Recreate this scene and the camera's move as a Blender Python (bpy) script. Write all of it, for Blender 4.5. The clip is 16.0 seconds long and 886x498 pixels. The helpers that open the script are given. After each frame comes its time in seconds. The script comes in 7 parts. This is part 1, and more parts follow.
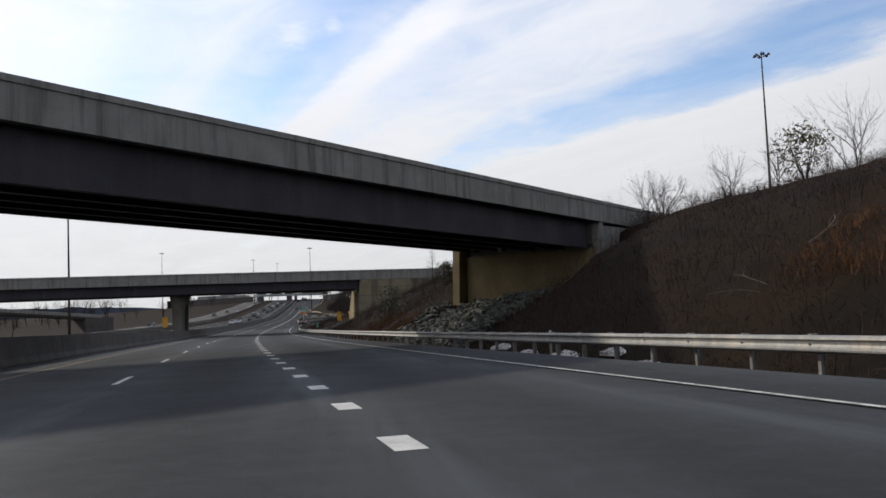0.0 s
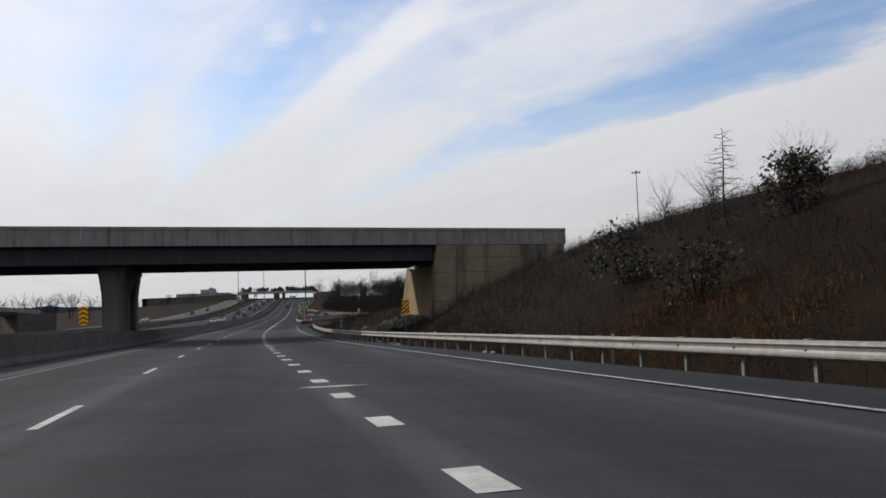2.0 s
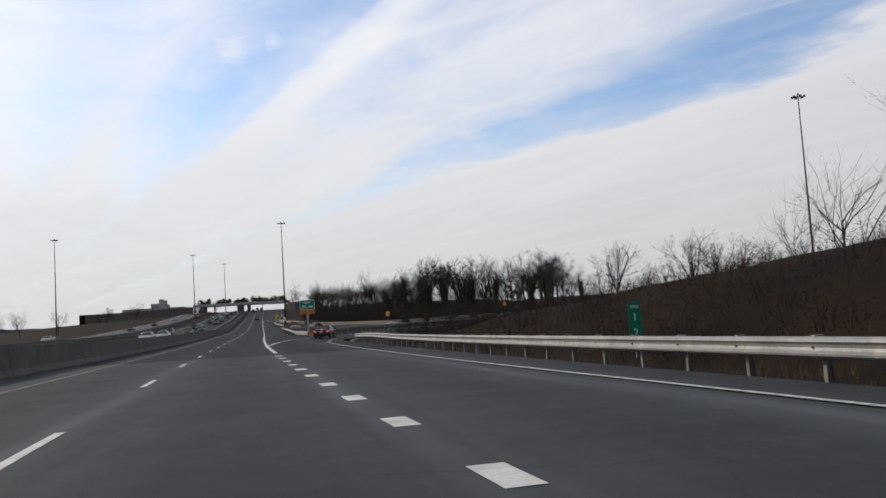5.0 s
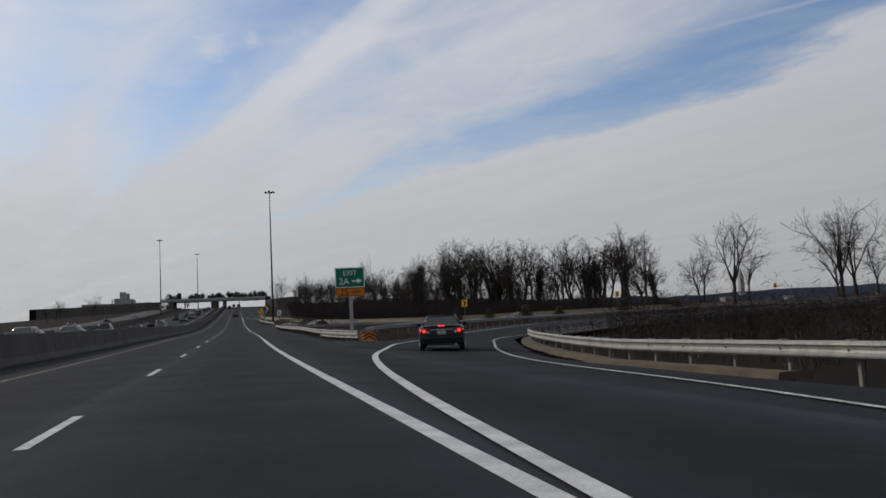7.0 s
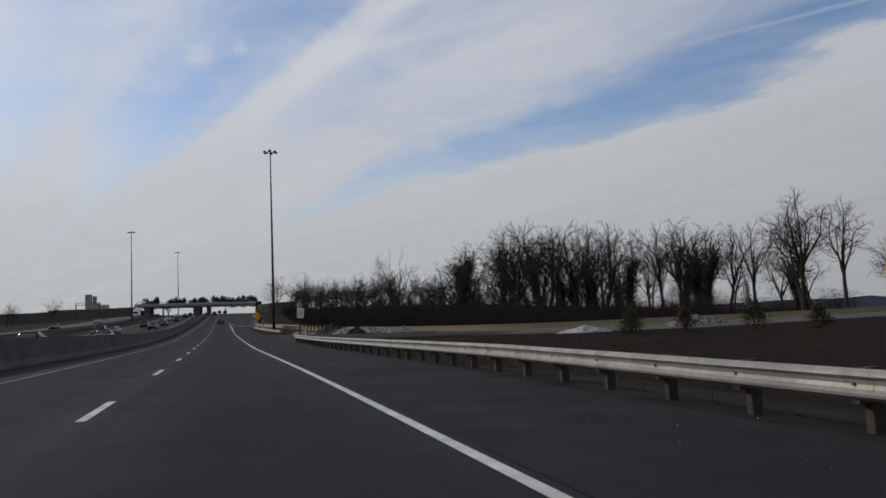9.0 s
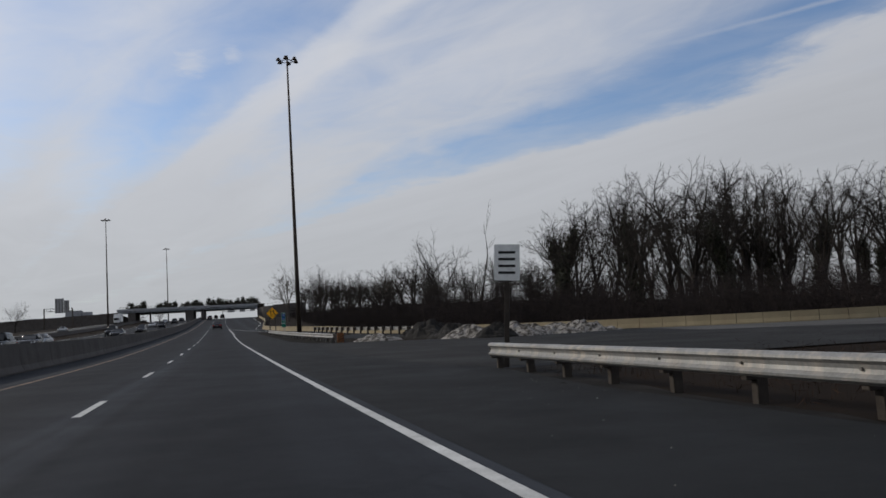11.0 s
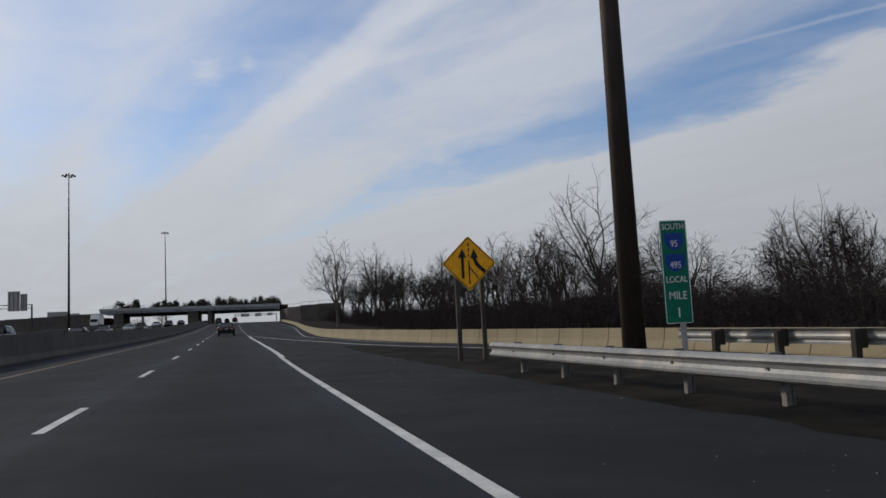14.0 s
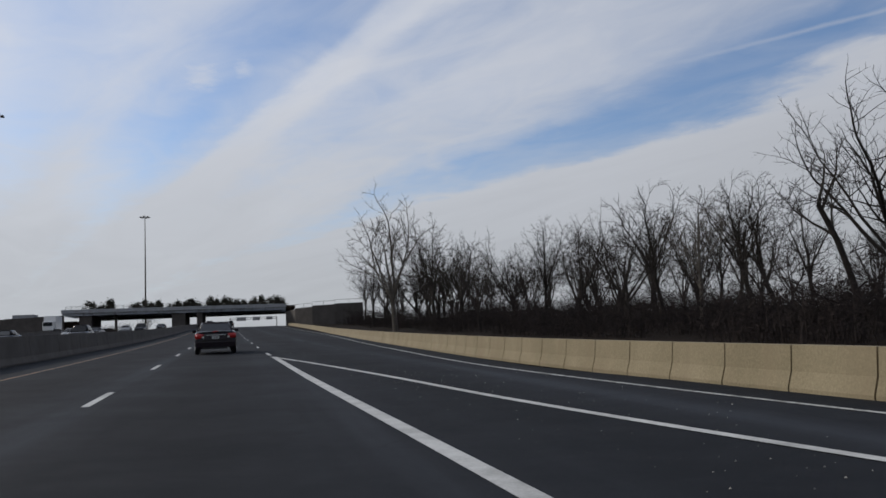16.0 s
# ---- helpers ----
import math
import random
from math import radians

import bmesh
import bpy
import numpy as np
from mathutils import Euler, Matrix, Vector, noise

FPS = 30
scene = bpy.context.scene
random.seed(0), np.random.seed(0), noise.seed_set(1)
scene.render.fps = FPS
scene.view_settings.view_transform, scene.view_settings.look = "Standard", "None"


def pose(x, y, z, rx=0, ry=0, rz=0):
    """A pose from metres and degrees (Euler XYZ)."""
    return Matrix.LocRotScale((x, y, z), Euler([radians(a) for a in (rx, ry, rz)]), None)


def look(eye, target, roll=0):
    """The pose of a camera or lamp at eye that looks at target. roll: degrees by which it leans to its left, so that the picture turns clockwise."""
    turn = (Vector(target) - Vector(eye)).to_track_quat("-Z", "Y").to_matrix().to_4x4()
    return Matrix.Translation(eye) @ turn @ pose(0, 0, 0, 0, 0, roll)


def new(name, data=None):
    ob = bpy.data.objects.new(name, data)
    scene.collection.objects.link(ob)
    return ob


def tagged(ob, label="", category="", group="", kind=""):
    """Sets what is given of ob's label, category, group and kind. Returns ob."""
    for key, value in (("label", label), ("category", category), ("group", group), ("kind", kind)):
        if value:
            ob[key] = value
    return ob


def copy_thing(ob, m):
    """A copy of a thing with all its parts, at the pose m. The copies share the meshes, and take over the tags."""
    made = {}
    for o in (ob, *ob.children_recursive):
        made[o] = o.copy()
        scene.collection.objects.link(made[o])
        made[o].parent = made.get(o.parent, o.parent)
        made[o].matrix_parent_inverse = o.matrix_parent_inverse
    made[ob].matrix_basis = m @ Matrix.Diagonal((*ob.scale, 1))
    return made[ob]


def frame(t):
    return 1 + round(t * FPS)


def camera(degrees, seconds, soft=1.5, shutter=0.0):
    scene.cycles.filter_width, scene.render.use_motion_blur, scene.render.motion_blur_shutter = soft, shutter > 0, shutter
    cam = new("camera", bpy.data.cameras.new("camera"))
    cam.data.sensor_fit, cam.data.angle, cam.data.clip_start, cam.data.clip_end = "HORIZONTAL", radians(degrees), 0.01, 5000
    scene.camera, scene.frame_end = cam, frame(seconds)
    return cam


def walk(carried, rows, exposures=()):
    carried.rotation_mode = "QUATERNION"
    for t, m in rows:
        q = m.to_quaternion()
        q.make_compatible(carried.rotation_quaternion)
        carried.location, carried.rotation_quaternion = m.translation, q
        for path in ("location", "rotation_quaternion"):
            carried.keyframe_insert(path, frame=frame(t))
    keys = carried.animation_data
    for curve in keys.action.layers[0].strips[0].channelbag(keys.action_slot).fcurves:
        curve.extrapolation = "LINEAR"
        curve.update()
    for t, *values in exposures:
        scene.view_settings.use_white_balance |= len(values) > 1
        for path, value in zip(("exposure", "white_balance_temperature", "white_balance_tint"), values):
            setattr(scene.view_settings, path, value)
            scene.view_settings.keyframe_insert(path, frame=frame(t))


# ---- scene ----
# A divided highway under two overpasses, an exit ramp, an entrance ramp and a far overpass.
cam = camera(56.7, 16.0, soft=1.6)
PATH = [
    (0, (0.0, 0.0, 0.0), (0.256, 1.9791, 0.1321), -2.43),
    (0.5, (-1.803, 13.685, -0.279), (-1.5447, 15.664, -0.1454), -2.76),
    (1, (-3.587, 27.558, -0.554), (-3.319, 29.5357, -0.4186), -2.46),
    (1.5, (-5.319, 41.623, -0.829), (-5.0379, 43.5991, -0.6951), -2.19),
    (2, (-6.975, 55.883, -1.112), (-6.6784, 57.8562, -0.9783), -2.16),
    (2.5, (-8.541, 70.324, -1.399), (-8.23, 72.2951, -1.2662), -2.63),
    (3, (-10.015, 84.934, -1.683), (-9.6895, 86.9026, -1.5475), -2.52),
    (3.5, (-11.395, 99.712, -1.962), (-11.0542, 101.6781, -1.8233), -2.59),
    (4, (-12.673, 114.658, -2.236), (-12.3174, 116.622, -2.1043), -3.25),
    (4.5, (-13.827, 129.692, -2.475), (-13.453, 131.651, -2.329), -3.63),
    (5, (-14.842, 144.731, -2.644), (-14.4487, 146.6855, -2.4838), -3.56),
    (5.5, (-15.731, 159.774, -2.765), (-15.3224, 161.7254, -2.6062), -3.25),
    (6, (-16.511, 174.818, -2.876), (-16.0922, 176.7672, -2.72), -2.86),
    (6.5, (-17.182, 189.796, -2.978), (-16.7463, 191.7409, -2.817), -2.59),
    (7, (-17.743, 204.641, -3.058), (-17.2946, 206.5827, -2.8945), -2.70),
    (7.5, (-18.215, 219.351, -3.103), (-17.7582, 221.2913, -2.9357), -2.58),
    (8, (-18.616, 233.927, -3.093), (-18.1521, 235.8638, -2.9109), -2.52),
    (8.5, (-18.953, 248.356, -3.032), (-18.4793, 250.2898, -2.8471), -2.29),
    (9, (-19.243, 262.626, -2.952), (-18.7635, 264.5583, -2.7655), -2.36),
    (9.5, (-19.524, 276.736, -2.89), (-19.0504, 278.6711, -2.709), -2.88),
    (10, (-19.817, 290.688, -2.863), (-19.3473, 292.6245, -2.6929), -3.31),
    (10.5, (-20.092, 304.493, -2.837), (-19.6155, 306.4274, -2.6602), -3.59),
    (11, (-20.321, 318.166, -2.766), (-19.8322, 320.0959, -2.5734), -3.62),
    (11.5, (-20.517, 331.706, -2.649), (-20.0297, 333.6362, -2.458), -3.34),
    (12, (-20.731, 345.112, -2.511), (-20.2501, 347.0439, -2.3157), -3.22),
    (12.5, (-20.997, 358.405, -2.349), (-20.5286, 360.3391, -2.1507), -3.39),
    (13, (-21.317, 371.603, -2.142), (-20.8558, 373.5379, -1.9332), -3.02),
    (13.5, (-21.664, 384.707, -1.885), (-21.203, 386.6411, -1.6664), -2.94),
    (14, (-22.011, 397.718, -1.596), (-21.5502, 399.6522, -1.3778), -2.88),
    (14.5, (-22.345, 410.694, -1.285), (-21.8802, 412.6265, -1.0633), -2.64),
    (15, (-22.657, 423.691, -0.947), (-22.188, 425.622, -0.719), -2.60),
    (15.5, (-22.947, 436.71, -0.583), (-22.476, 438.6399, -0.352), -2.59),
    (16, (-23.221, 449.75, -0.207), (-22.748, 451.6798, 0.0243), -2.85),
]
EXPOSURES = [(0.0, 0.32, 6500, 10), (0.7, 0.3, 6500, 10), (1.0, 0.42, 6500, 10), (1.6, 0.28, 6500, 10), (2.4, 0.0, 6500, 10), (3.0, 0.02, 6500, 10), (3.4, 0.18, 6500, 10), (3.7, 0.3, 6500, 10), (4.1, 0.55, 6500, 10), (4.8, 0.3, 6500, 10), (6.3, -0.28, 6420, 10), (9.0, -0.38, 6360, 10), (11.5, -0.36, 6260, 10), (16.0, -0.34, 6180, 10)]
walk(cam, [(t, look(eye, target, roll)) for t, eye, target, roll in PATH], EXPOSURES)

# ---- sky and sun ----
SUN_YAW, SUN_UP = 50.0, 28.0
world = bpy.data.worlds.new("sky")
scene.world = world
world.use_nodes = True


def sky_nodes():
    nt = world.node_tree
    nt.nodes.clear()
    N = nt.nodes.new
    L = nt.links.new
    out, bg = N("ShaderNodeOutputWorld"), N("ShaderNodeBackground")
    sky = N("ShaderNodeTexSky")
    sky.sky_type, sky.sun_disc = "NISHITA", False
    sky.sun_elevation, sky.sun_rotation = radians(SUN_UP), radians(-SUN_YAW)
    sky.air_density, sky.dust_density, sky.ozone_density = 1.0, 1.0, 1.5
    co = N("ShaderNodeTexCoord")
    sep = N("ShaderNodeSeparateXYZ")
    L(co.outputs["Generated"], sep.inputs[0])

    def math_node(op, a, b=None, c=None):
        n = N("ShaderNodeMath")
        n.operation = op
        for i, v in enumerate((a, b, c)):
            if v is None:
                continue
            if isinstance(v, (int, float)):
                n.inputs[i].default_value = v
            else:
                L(v, n.inputs[i])
        return n.outputs[0]

    up = math_node("MAXIMUM", math_node("ADD", sep.outputs[2], 0.02), 0.012)
    px, py = math_node("DIVIDE", sep.outputs[0], up), math_node("DIVIDE", sep.outputs[1], up)
    # Streets of high cloud run along one heading and meet at a point of the horizon.
    a = radians(17.87)
    along = math_node("ADD", math_node("MULTIPLY", px, -math.sin(a)), math_node("MULTIPLY", py, math.cos(a)))
    across = math_node("ADD", math_node("MULTIPLY", px, math.cos(a)), math_node("MULTIPLY", py, math.sin(a)))
    side = math_node("ADD", math_node("MULTIPLY", sep.outputs[0], math.cos(a)), math_node("MULTIPLY", sep.outputs[1], math.sin(a)))
    street = math_node("DIVIDE", math_node("ARCTAN2", math_node("MAXIMUM", sep.outputs[2], 0.0), side), math.pi)

    def noise_at(su, sv, scale, detail, rough, dist, off=0.0):
        comb = N("ShaderNodeCombineXYZ")
        L(math_node("MULTIPLY", along, su), comb.inputs[0])
        L(math_node("MULTIPLY", across, sv), comb.inputs[1])
        comb.inputs[2].default_value = off
        n = N("ShaderNodeTexNoise")
        n.inputs["Scale"].default_value, n.inputs["Detail"].default_value = scale, detail
        n.inputs["Roughness"].default_value, n.inputs["Distortion"].default_value = rough, dist
        L(comb.outputs[0], n.inputs["Vector"])
        return n.outputs["Fac"]

    wob = math_node("MULTIPLY", math_node("SUBTRACT", noise_at(0.55, 1.1, 1.0, 4, 0.5, 0.3), 0.5), 0.05)
    fray = math_node("MULTIPLY", math_node("SUBTRACT", noise_at(2.2, 2.2, 2.0, 6, 0.62, 0.4, 4.4), 0.5), 0.012)
    ramp = N("ShaderNodeValToRGB")
    ramp.color_ramp.interpolation = "EASE"
    L(math_node("ADD", street, math_node("ADD", wob, fray)), ramp.inputs[0])
    els = ramp.color_ramp.elements
    # How much of each street, by its angle over the horizon, is veiled.
    stops = [(0.0, 0.95), (16.2, 0.97), (18.0, 0.95), (19.6, 0.22), (21.4, 0.16), (23.2, 0.42), (26.0, 0.66), (30.0, 0.76), (33.5, 0.62), (35.8, 0.7), (38.2, 1.0), (40.2, 0.86), (42.5, 0.46), (47.0, 0.27), (53.0, 0.42), (61.0, 0.66), (74.0, 0.5), (92.0, 0.72), (180.0, 0.8)]
    els[0].position, els[0].color = 0.0, (stops[0][1],) * 3 + (1,)
    els[1].position, els[1].color = 1.0, (stops[-1][1],) * 3 + (1,)
    for deg, v in stops[1:-1]:
        e = els.new(deg / 180.0)
        e.color = (v, v, v, 1)
    wisps = noise_at(0.9, 1.5, 2.2, 8, 0.58, 0.9, 3.1)
    broad = noise_at(0.5, 0.6, 1.3, 5, 0.6, 0.5, 7.7)
    amount = math_node("ADD", ramp.outputs[0], math_node("MULTIPLY", math_node("SUBTRACT", wisps, 0.5), 0.55))
    amount = math_node("ADD", amount, math_node("MULTIPLY", math_node("SUBTRACT", broad, 0.5), 0.5))
    # Two small puffs of lower cloud.
    for at, size in ((PUFF, 0.013), (PUFF_SMALL, 0.02)):
        gap = N("ShaderNodeVectorMath")
        gap.operation = "DISTANCE"
        L(co.outputs["Generated"], gap.inputs[0])
        gap.inputs[1].default_value = at
        far_off = math_node("ADD", gap.outputs["Value"], math_node("MULTIPLY", math_node("SUBTRACT", noise_at(6.0, 6.0, 3.0, 5, 0.6, 0.4, 2.2), 0.5), size * 2.2))
        puff = N("ShaderNodeMapRange")
        for i, v in zip((1, 2, 3, 4), (size * 0.2, size, 0.2, 0.0)):
            puff.inputs[i].default_value = v
        L(far_off, puff.inputs[0])
        amount = math_node("ADD", amount, puff.outputs[0])
    # Towards the horizon the veil thickens.
    low = N("ShaderNodeMapRange")
    low.inputs[1].default_value, low.inputs[2].default_value = 0.25, 0.1
    low.inputs[3].default_value, low.inputs[4].default_value = 0.0, 0.7
    L(sep.outputs[2], low.inputs[0])
    amount = math_node("ADD", amount, low.outputs[0])
    sm = N("ShaderNodeMapRange")
    sm.interpolation_type = "SMOOTHSTEP"
    sm.inputs[1].default_value, sm.inputs[2].default_value = -0.1, 1.05
    L(amount, sm.inputs[0])
    # Cloud is brighter nearer the sun.
    sd = Vector((-math.sin(radians(SUN_YAW)) * math.cos(radians(SUN_UP)), math.cos(radians(SUN_YAW)) * math.cos(radians(SUN_UP)), math.sin(radians(SUN_UP))))
    dot = N("ShaderNodeVectorMath")
    dot.operation = "DOT_PRODUCT"
    L(co.outputs["Generated"], dot.inputs[0])
    dot.inputs[1].default_value = sd
    glow = N("ShaderNodeMapRange")
    glow.inputs[1].default_value, glow.inputs[2].default_value = -0.5, 1.0
    glow.inputs[3].default_value, glow.inputs[4].default_value = CLOUD_DIM, CLOUD_BRIGHT
    L(dot.outputs["Value"], glow.inputs[0])
    # Thick grey air lies along the horizon.
    haze = N("ShaderNodeMapRange")
    haze.inputs[1].default_value, haze.inputs[2].default_value = 0.0, 0.3
    L(sep.outputs[2], haze.inputs[0])
    veil = N("ShaderNodeMix")
    veil.data_type = "RGBA"
    L(haze.outputs[0], veil.inputs["Factor"])
    veil.inputs["A"].default_value, veil.inputs["B"].default_value = (0.75, 0.762, 0.765, 1), (0.99, 1.005, 1.06, 1)
    tint = N("ShaderNodeVectorMath")
    tint.operation = "SCALE"
    L(veil.outputs["Result"], tint.inputs[0])
    L(math_node("MULTIPLY", glow.outputs[0], math_node("ADD", 0.92, math_node("MULTIPLY", noise_at(0.25, 0.9, 1.6, 6, 0.6, 0.8, 9.1), 0.2))), tint.inputs["Scale"])
    clear = N("ShaderNodeVectorMath")
    clear.operation = "MULTIPLY"
    clear.inputs[1].default_value = CLEAR_SKY
    L(sky.outputs[0], clear.inputs[0])
    mix = N("ShaderNodeMix")
    mix.data_type = "RGBA"
    L(sm.outputs[0], mix.inputs["Factor"])
    L(clear.outputs[0], mix.inputs["A"])
    L(tint.outputs[0], mix.inputs["B"])
    # A thin vapour trail, straight across the upper sky.
    d1, d2 = Vector((0.5094, 0.8032, 0.3088)).normalized(), Vector((0.6496, 0.6888, 0.322)).normalized()
    off = N("ShaderNodeVectorMath")
    off.operation = "DOT_PRODUCT"
    off.inputs[1].default_value = d1.cross(d2).normalized()
    L(co.outputs["Generated"], off.inputs[0])
    puff = noise_at(3.0, 3.0, 4.0, 4, 0.6, 0.3, 1.7)
    away = math_node("ABSOLUTE", math_node("ADD", off.outputs["Value"], math_node("MULTIPLY", math_node("SUBTRACT", puff, 0.5), 0.004)))
    trail = N("ShaderNodeMapRange")
    for i, v in zip((1, 2, 3, 4), (0.0005, 0.0035, 1.0, 0.0)):
        trail.inputs[i].default_value = v
    L(away, trail.inputs[0])
    reach = N("ShaderNodeMapRange")
    reach.inputs[1].default_value, reach.inputs[2].default_value = 0.44, 0.6
    reach.inputs[3].default_value, reach.inputs[4].default_value = 0.0, 0.32
    L(sep.outputs[0], reach.inputs[0])
    with_trail = N("ShaderNodeMix")
    with_trail.data_type = "RGBA"
    L(math_node("MULTIPLY", trail.outputs[0], reach.outputs[0]), with_trail.inputs["Factor"])
    L(mix.outputs["Result"], with_trail.inputs["A"])
    L(tint.outputs[0], with_trail.inputs["B"])
    L(with_trail.outputs["Result"], bg.inputs[0])
    bg.inputs[1].default_value = 0.1
    L(bg.outputs[0], out.inputs[0])


CLOUD_DIM, CLOUD_BRIGHT, CLEAR_SKY = 4.8, 8.4, (1.12, 1.24, 1.42)
PUFF, PUFF_SMALL = (0.0053, 0.9439, 0.3301), (-0.0422, 0.9471, 0.3182)
sky_nodes()
sun = new("sun", bpy.data.lights.new("sun", "SUN"))
sun.data.energy, sun.data.angle, sun.data.color = 2.6, radians(1.2), (1.0, 0.9, 0.76)
sun.matrix_world = look((0, 0, 60), (math.sin(radians(SUN_YAW)) * 50, -math.cos(radians(SUN_YAW)) * 50, 60 - 50 * math.tan(radians(SUN_UP))))

# ---- materials ----
def material(name, colour, colour2=None, rough=0.8, metal=0.0, scale=3.0, fine=40.0, bump=0.2, streak=None, spec=0.3, vary=0.0, island=0.0, contrast=1.0, lanes=False):
    """A surface with blotches (scale, per metre), grain (fine) and relief. streak: (colour, scale) of vertical runs."""
    m = bpy.data.materials.new(name)
    m.use_nodes = True
    nt = m.node_tree
    N, L = nt.nodes.new, nt.links.new
    b = nt.nodes["Principled BSDF"]
    b.inputs["Roughness"].default_value, b.inputs["Metallic"].default_value = rough, metal
    b.inputs["Specular IOR Level"].default_value = spec
    co = N("ShaderNodeNewGeometry").outputs["Position"]
    c2 = colour2 or tuple(v * 0.7 for v in colour)

    def noise_tex(s, detail=5, rough_=0.6, vec=co):
        n = N("ShaderNodeTexNoise")
        n.inputs["Scale"].default_value, n.inputs["Detail"].default_value, n.inputs["Roughness"].default_value = s, detail, rough_
        L(vec, n.inputs["Vector"])
        return n.outputs["Fac"]

    def mixed(fac, a, bcol):
        n = N("ShaderNodeMix")
        n.data_type = "RGBA"
        L(fac, n.inputs["Factor"])
        for key, v in (("A", a), ("B", bcol)):
            if isinstance(v, tuple):
                n.inputs[key].default_value = (*v, 1)
            else:
                L(v, n.inputs[key])
        return n.outputs["Result"]

    def ranged(v, lo, hi, a=0.0, z=1.0):
        n = N("ShaderNodeMapRange")
        for i, x in zip((1, 2, 3, 4), (lo, hi, a, z)):
            n.inputs[i].default_value = x
        L(v, n.inputs[0])
        return n.outputs[0]

    big, small = noise_tex(scale), noise_tex(fine, 3, 0.7)
    col = mixed(ranged(big, 0.5 - 0.2 / contrast, 0.5 + 0.2 / contrast), colour, c2)
    hue = N("ShaderNodeHueSaturation")
    L(col, hue.inputs["Color"])
    val = ranged(small, 0.25, 0.75, 0.8, 1.2)
    if vary:
        rnd = N("ShaderNodeObjectInfo").outputs["Random"]
        mul = N("ShaderNodeMath")
        mul.operation = "MULTIPLY"
        L(val, mul.inputs[0])
        L(ranged(rnd, 0, 1, 1 - vary, 1 + vary), mul.inputs[1])
        val = mul.outputs[0]
    if island:
        rnd = N("ShaderNodeNewGeometry").outputs["Random Per Island"]
        mul = N("ShaderNodeMath")
        mul.operation = "MULTIPLY"
        L(val, mul.inputs[0])
        L(ranged(rnd, 0, 1, 1 - island, 1 + island), mul.inputs[1])
        val = mul.outputs[0]
    L(val, hue.inputs["Value"])
    col = hue.outputs["Color"]
    if lanes:
        # Long wear marks along the traffic.
        mp = N("ShaderNodeMapping")
        mp.inputs["Rotation"].default_value = (0, 0, radians(-3.0))
        mp.inputs["Scale"].default_value = (0.9, 0.006, 1.0)
        L(co, mp.inputs["Vector"])
        col = mixed(ranged(noise_tex(1.6, 4, 0.6, mp.outputs[0]), 0.32, 0.68, 0.0, 0.75), col, tuple(v * 0.62 for v in c2))
        # A darker oily band down the middle of each lane, broken along its length.
        across = N("ShaderNodeAttribute")
        across.attribute_name = "across"
        wave = N("ShaderNodeMath")
        wave.operation = "MULTIPLY"
        wave.inputs[1].default_value = 2 * math.pi / 3.8
        L(across.outputs["Fac"], wave.inputs[0])
        cosine = N("ShaderNodeMath")
        cosine.operation = "COSINE"
        L(wave.outputs[0], cosine.inputs[0])
        band = N("ShaderNodeMath")
        band.operation = "MULTIPLY"
        L(ranged(cosine.outputs[0], -0.7, 1.0, 0.0, 0.95), band.inputs[0])
        L(ranged(noise_tex(0.35, 3, 0.5, mp.outputs[0]), 0.3, 0.6, 0.5, 1.0), band.inputs[1])
        col = mixed(band.outputs[0], col, tuple(v * 0.6 for v in c2))
        # Pale rubbed tracks where the lanes meet.
        rub = N("ShaderNodeMath")
        rub.operation = "MULTIPLY"
        L(ranged(cosine.outputs[0], -0.8, -1.0, 0.0, 0.6), rub.inputs[0])
        L(ranged(noise_tex(0.9, 4, 0.6, mp.outputs[0]), 0.42, 0.66), rub.inputs[1])
        col = mixed(rub.outputs[0], col, tuple(v * 1.9 for v in colour))
        # Mottled binder, worn pale stones and hairline cracks.
        col = mixed(ranged(noise_tex(2.6, 6, 0.7), 0.45, 0.75, 0.0, 0.22), col, tuple(v * 1.3 for v in colour))
        vor = N("ShaderNodeTexVoronoi")
        vor.inputs["Scale"].default_value = 14.0
        L(co, vor.inputs["Vector"])
        col = mixed(ranged(vor.outputs["Distance"], 0.12, 0.05, 0.0, 0.4), col, tuple(v * 2.6 for v in colour))
        crack = N("ShaderNodeTexVoronoi")
        crack.feature = "DISTANCE_TO_EDGE"
        crack.inputs["Scale"].default_value = 0.16
        wob = N("ShaderNodeVectorMath")
        wob.operation = "ADD"
        L(co, wob.inputs[0])
        wn = N("ShaderNodeTexNoise")
        wn.inputs["Scale"].default_value, wn.inputs["Detail"].default_value = 0.8, 5
        L(co, wn.inputs["Vector"])
        L(wn.outputs["Color"], wob.inputs[1])
        L(wob.outputs[0], crack.inputs["Vector"])
        col = mixed(ranged(crack.outputs["Distance"], 0.004, 0.0015, 0.0, 0.22), col, tuple(v * 0.35 for v in c2))
    if streak:
        sc, ss = streak
        mp = N("ShaderNodeMapping")
        mp.inputs["Scale"].default_value = (ss, ss, ss * 0.06)
        L(co, mp.inputs["Vector"])
        st = noise_tex(1.0, 6, 0.65, mp.outputs[0])
        col = mixed(ranged(st, 0.5, 0.68), col, sc)
    L(col, b.inputs["Base Color"])
    L(ranged(big, 0.3, 0.7, max(rough - 0.08, 0.02), min(rough + 0.08, 1.0)), b.inputs["Roughness"])
    if bump:
        bn = N("ShaderNodeBump")
        bn.inputs["Strength"].default_value, bn.inputs["Distance"].default_value = bump, 0.02
        L(small, bn.inputs["Height"])
        L(bn.outputs[0], b.inputs["Normal"])
    return m


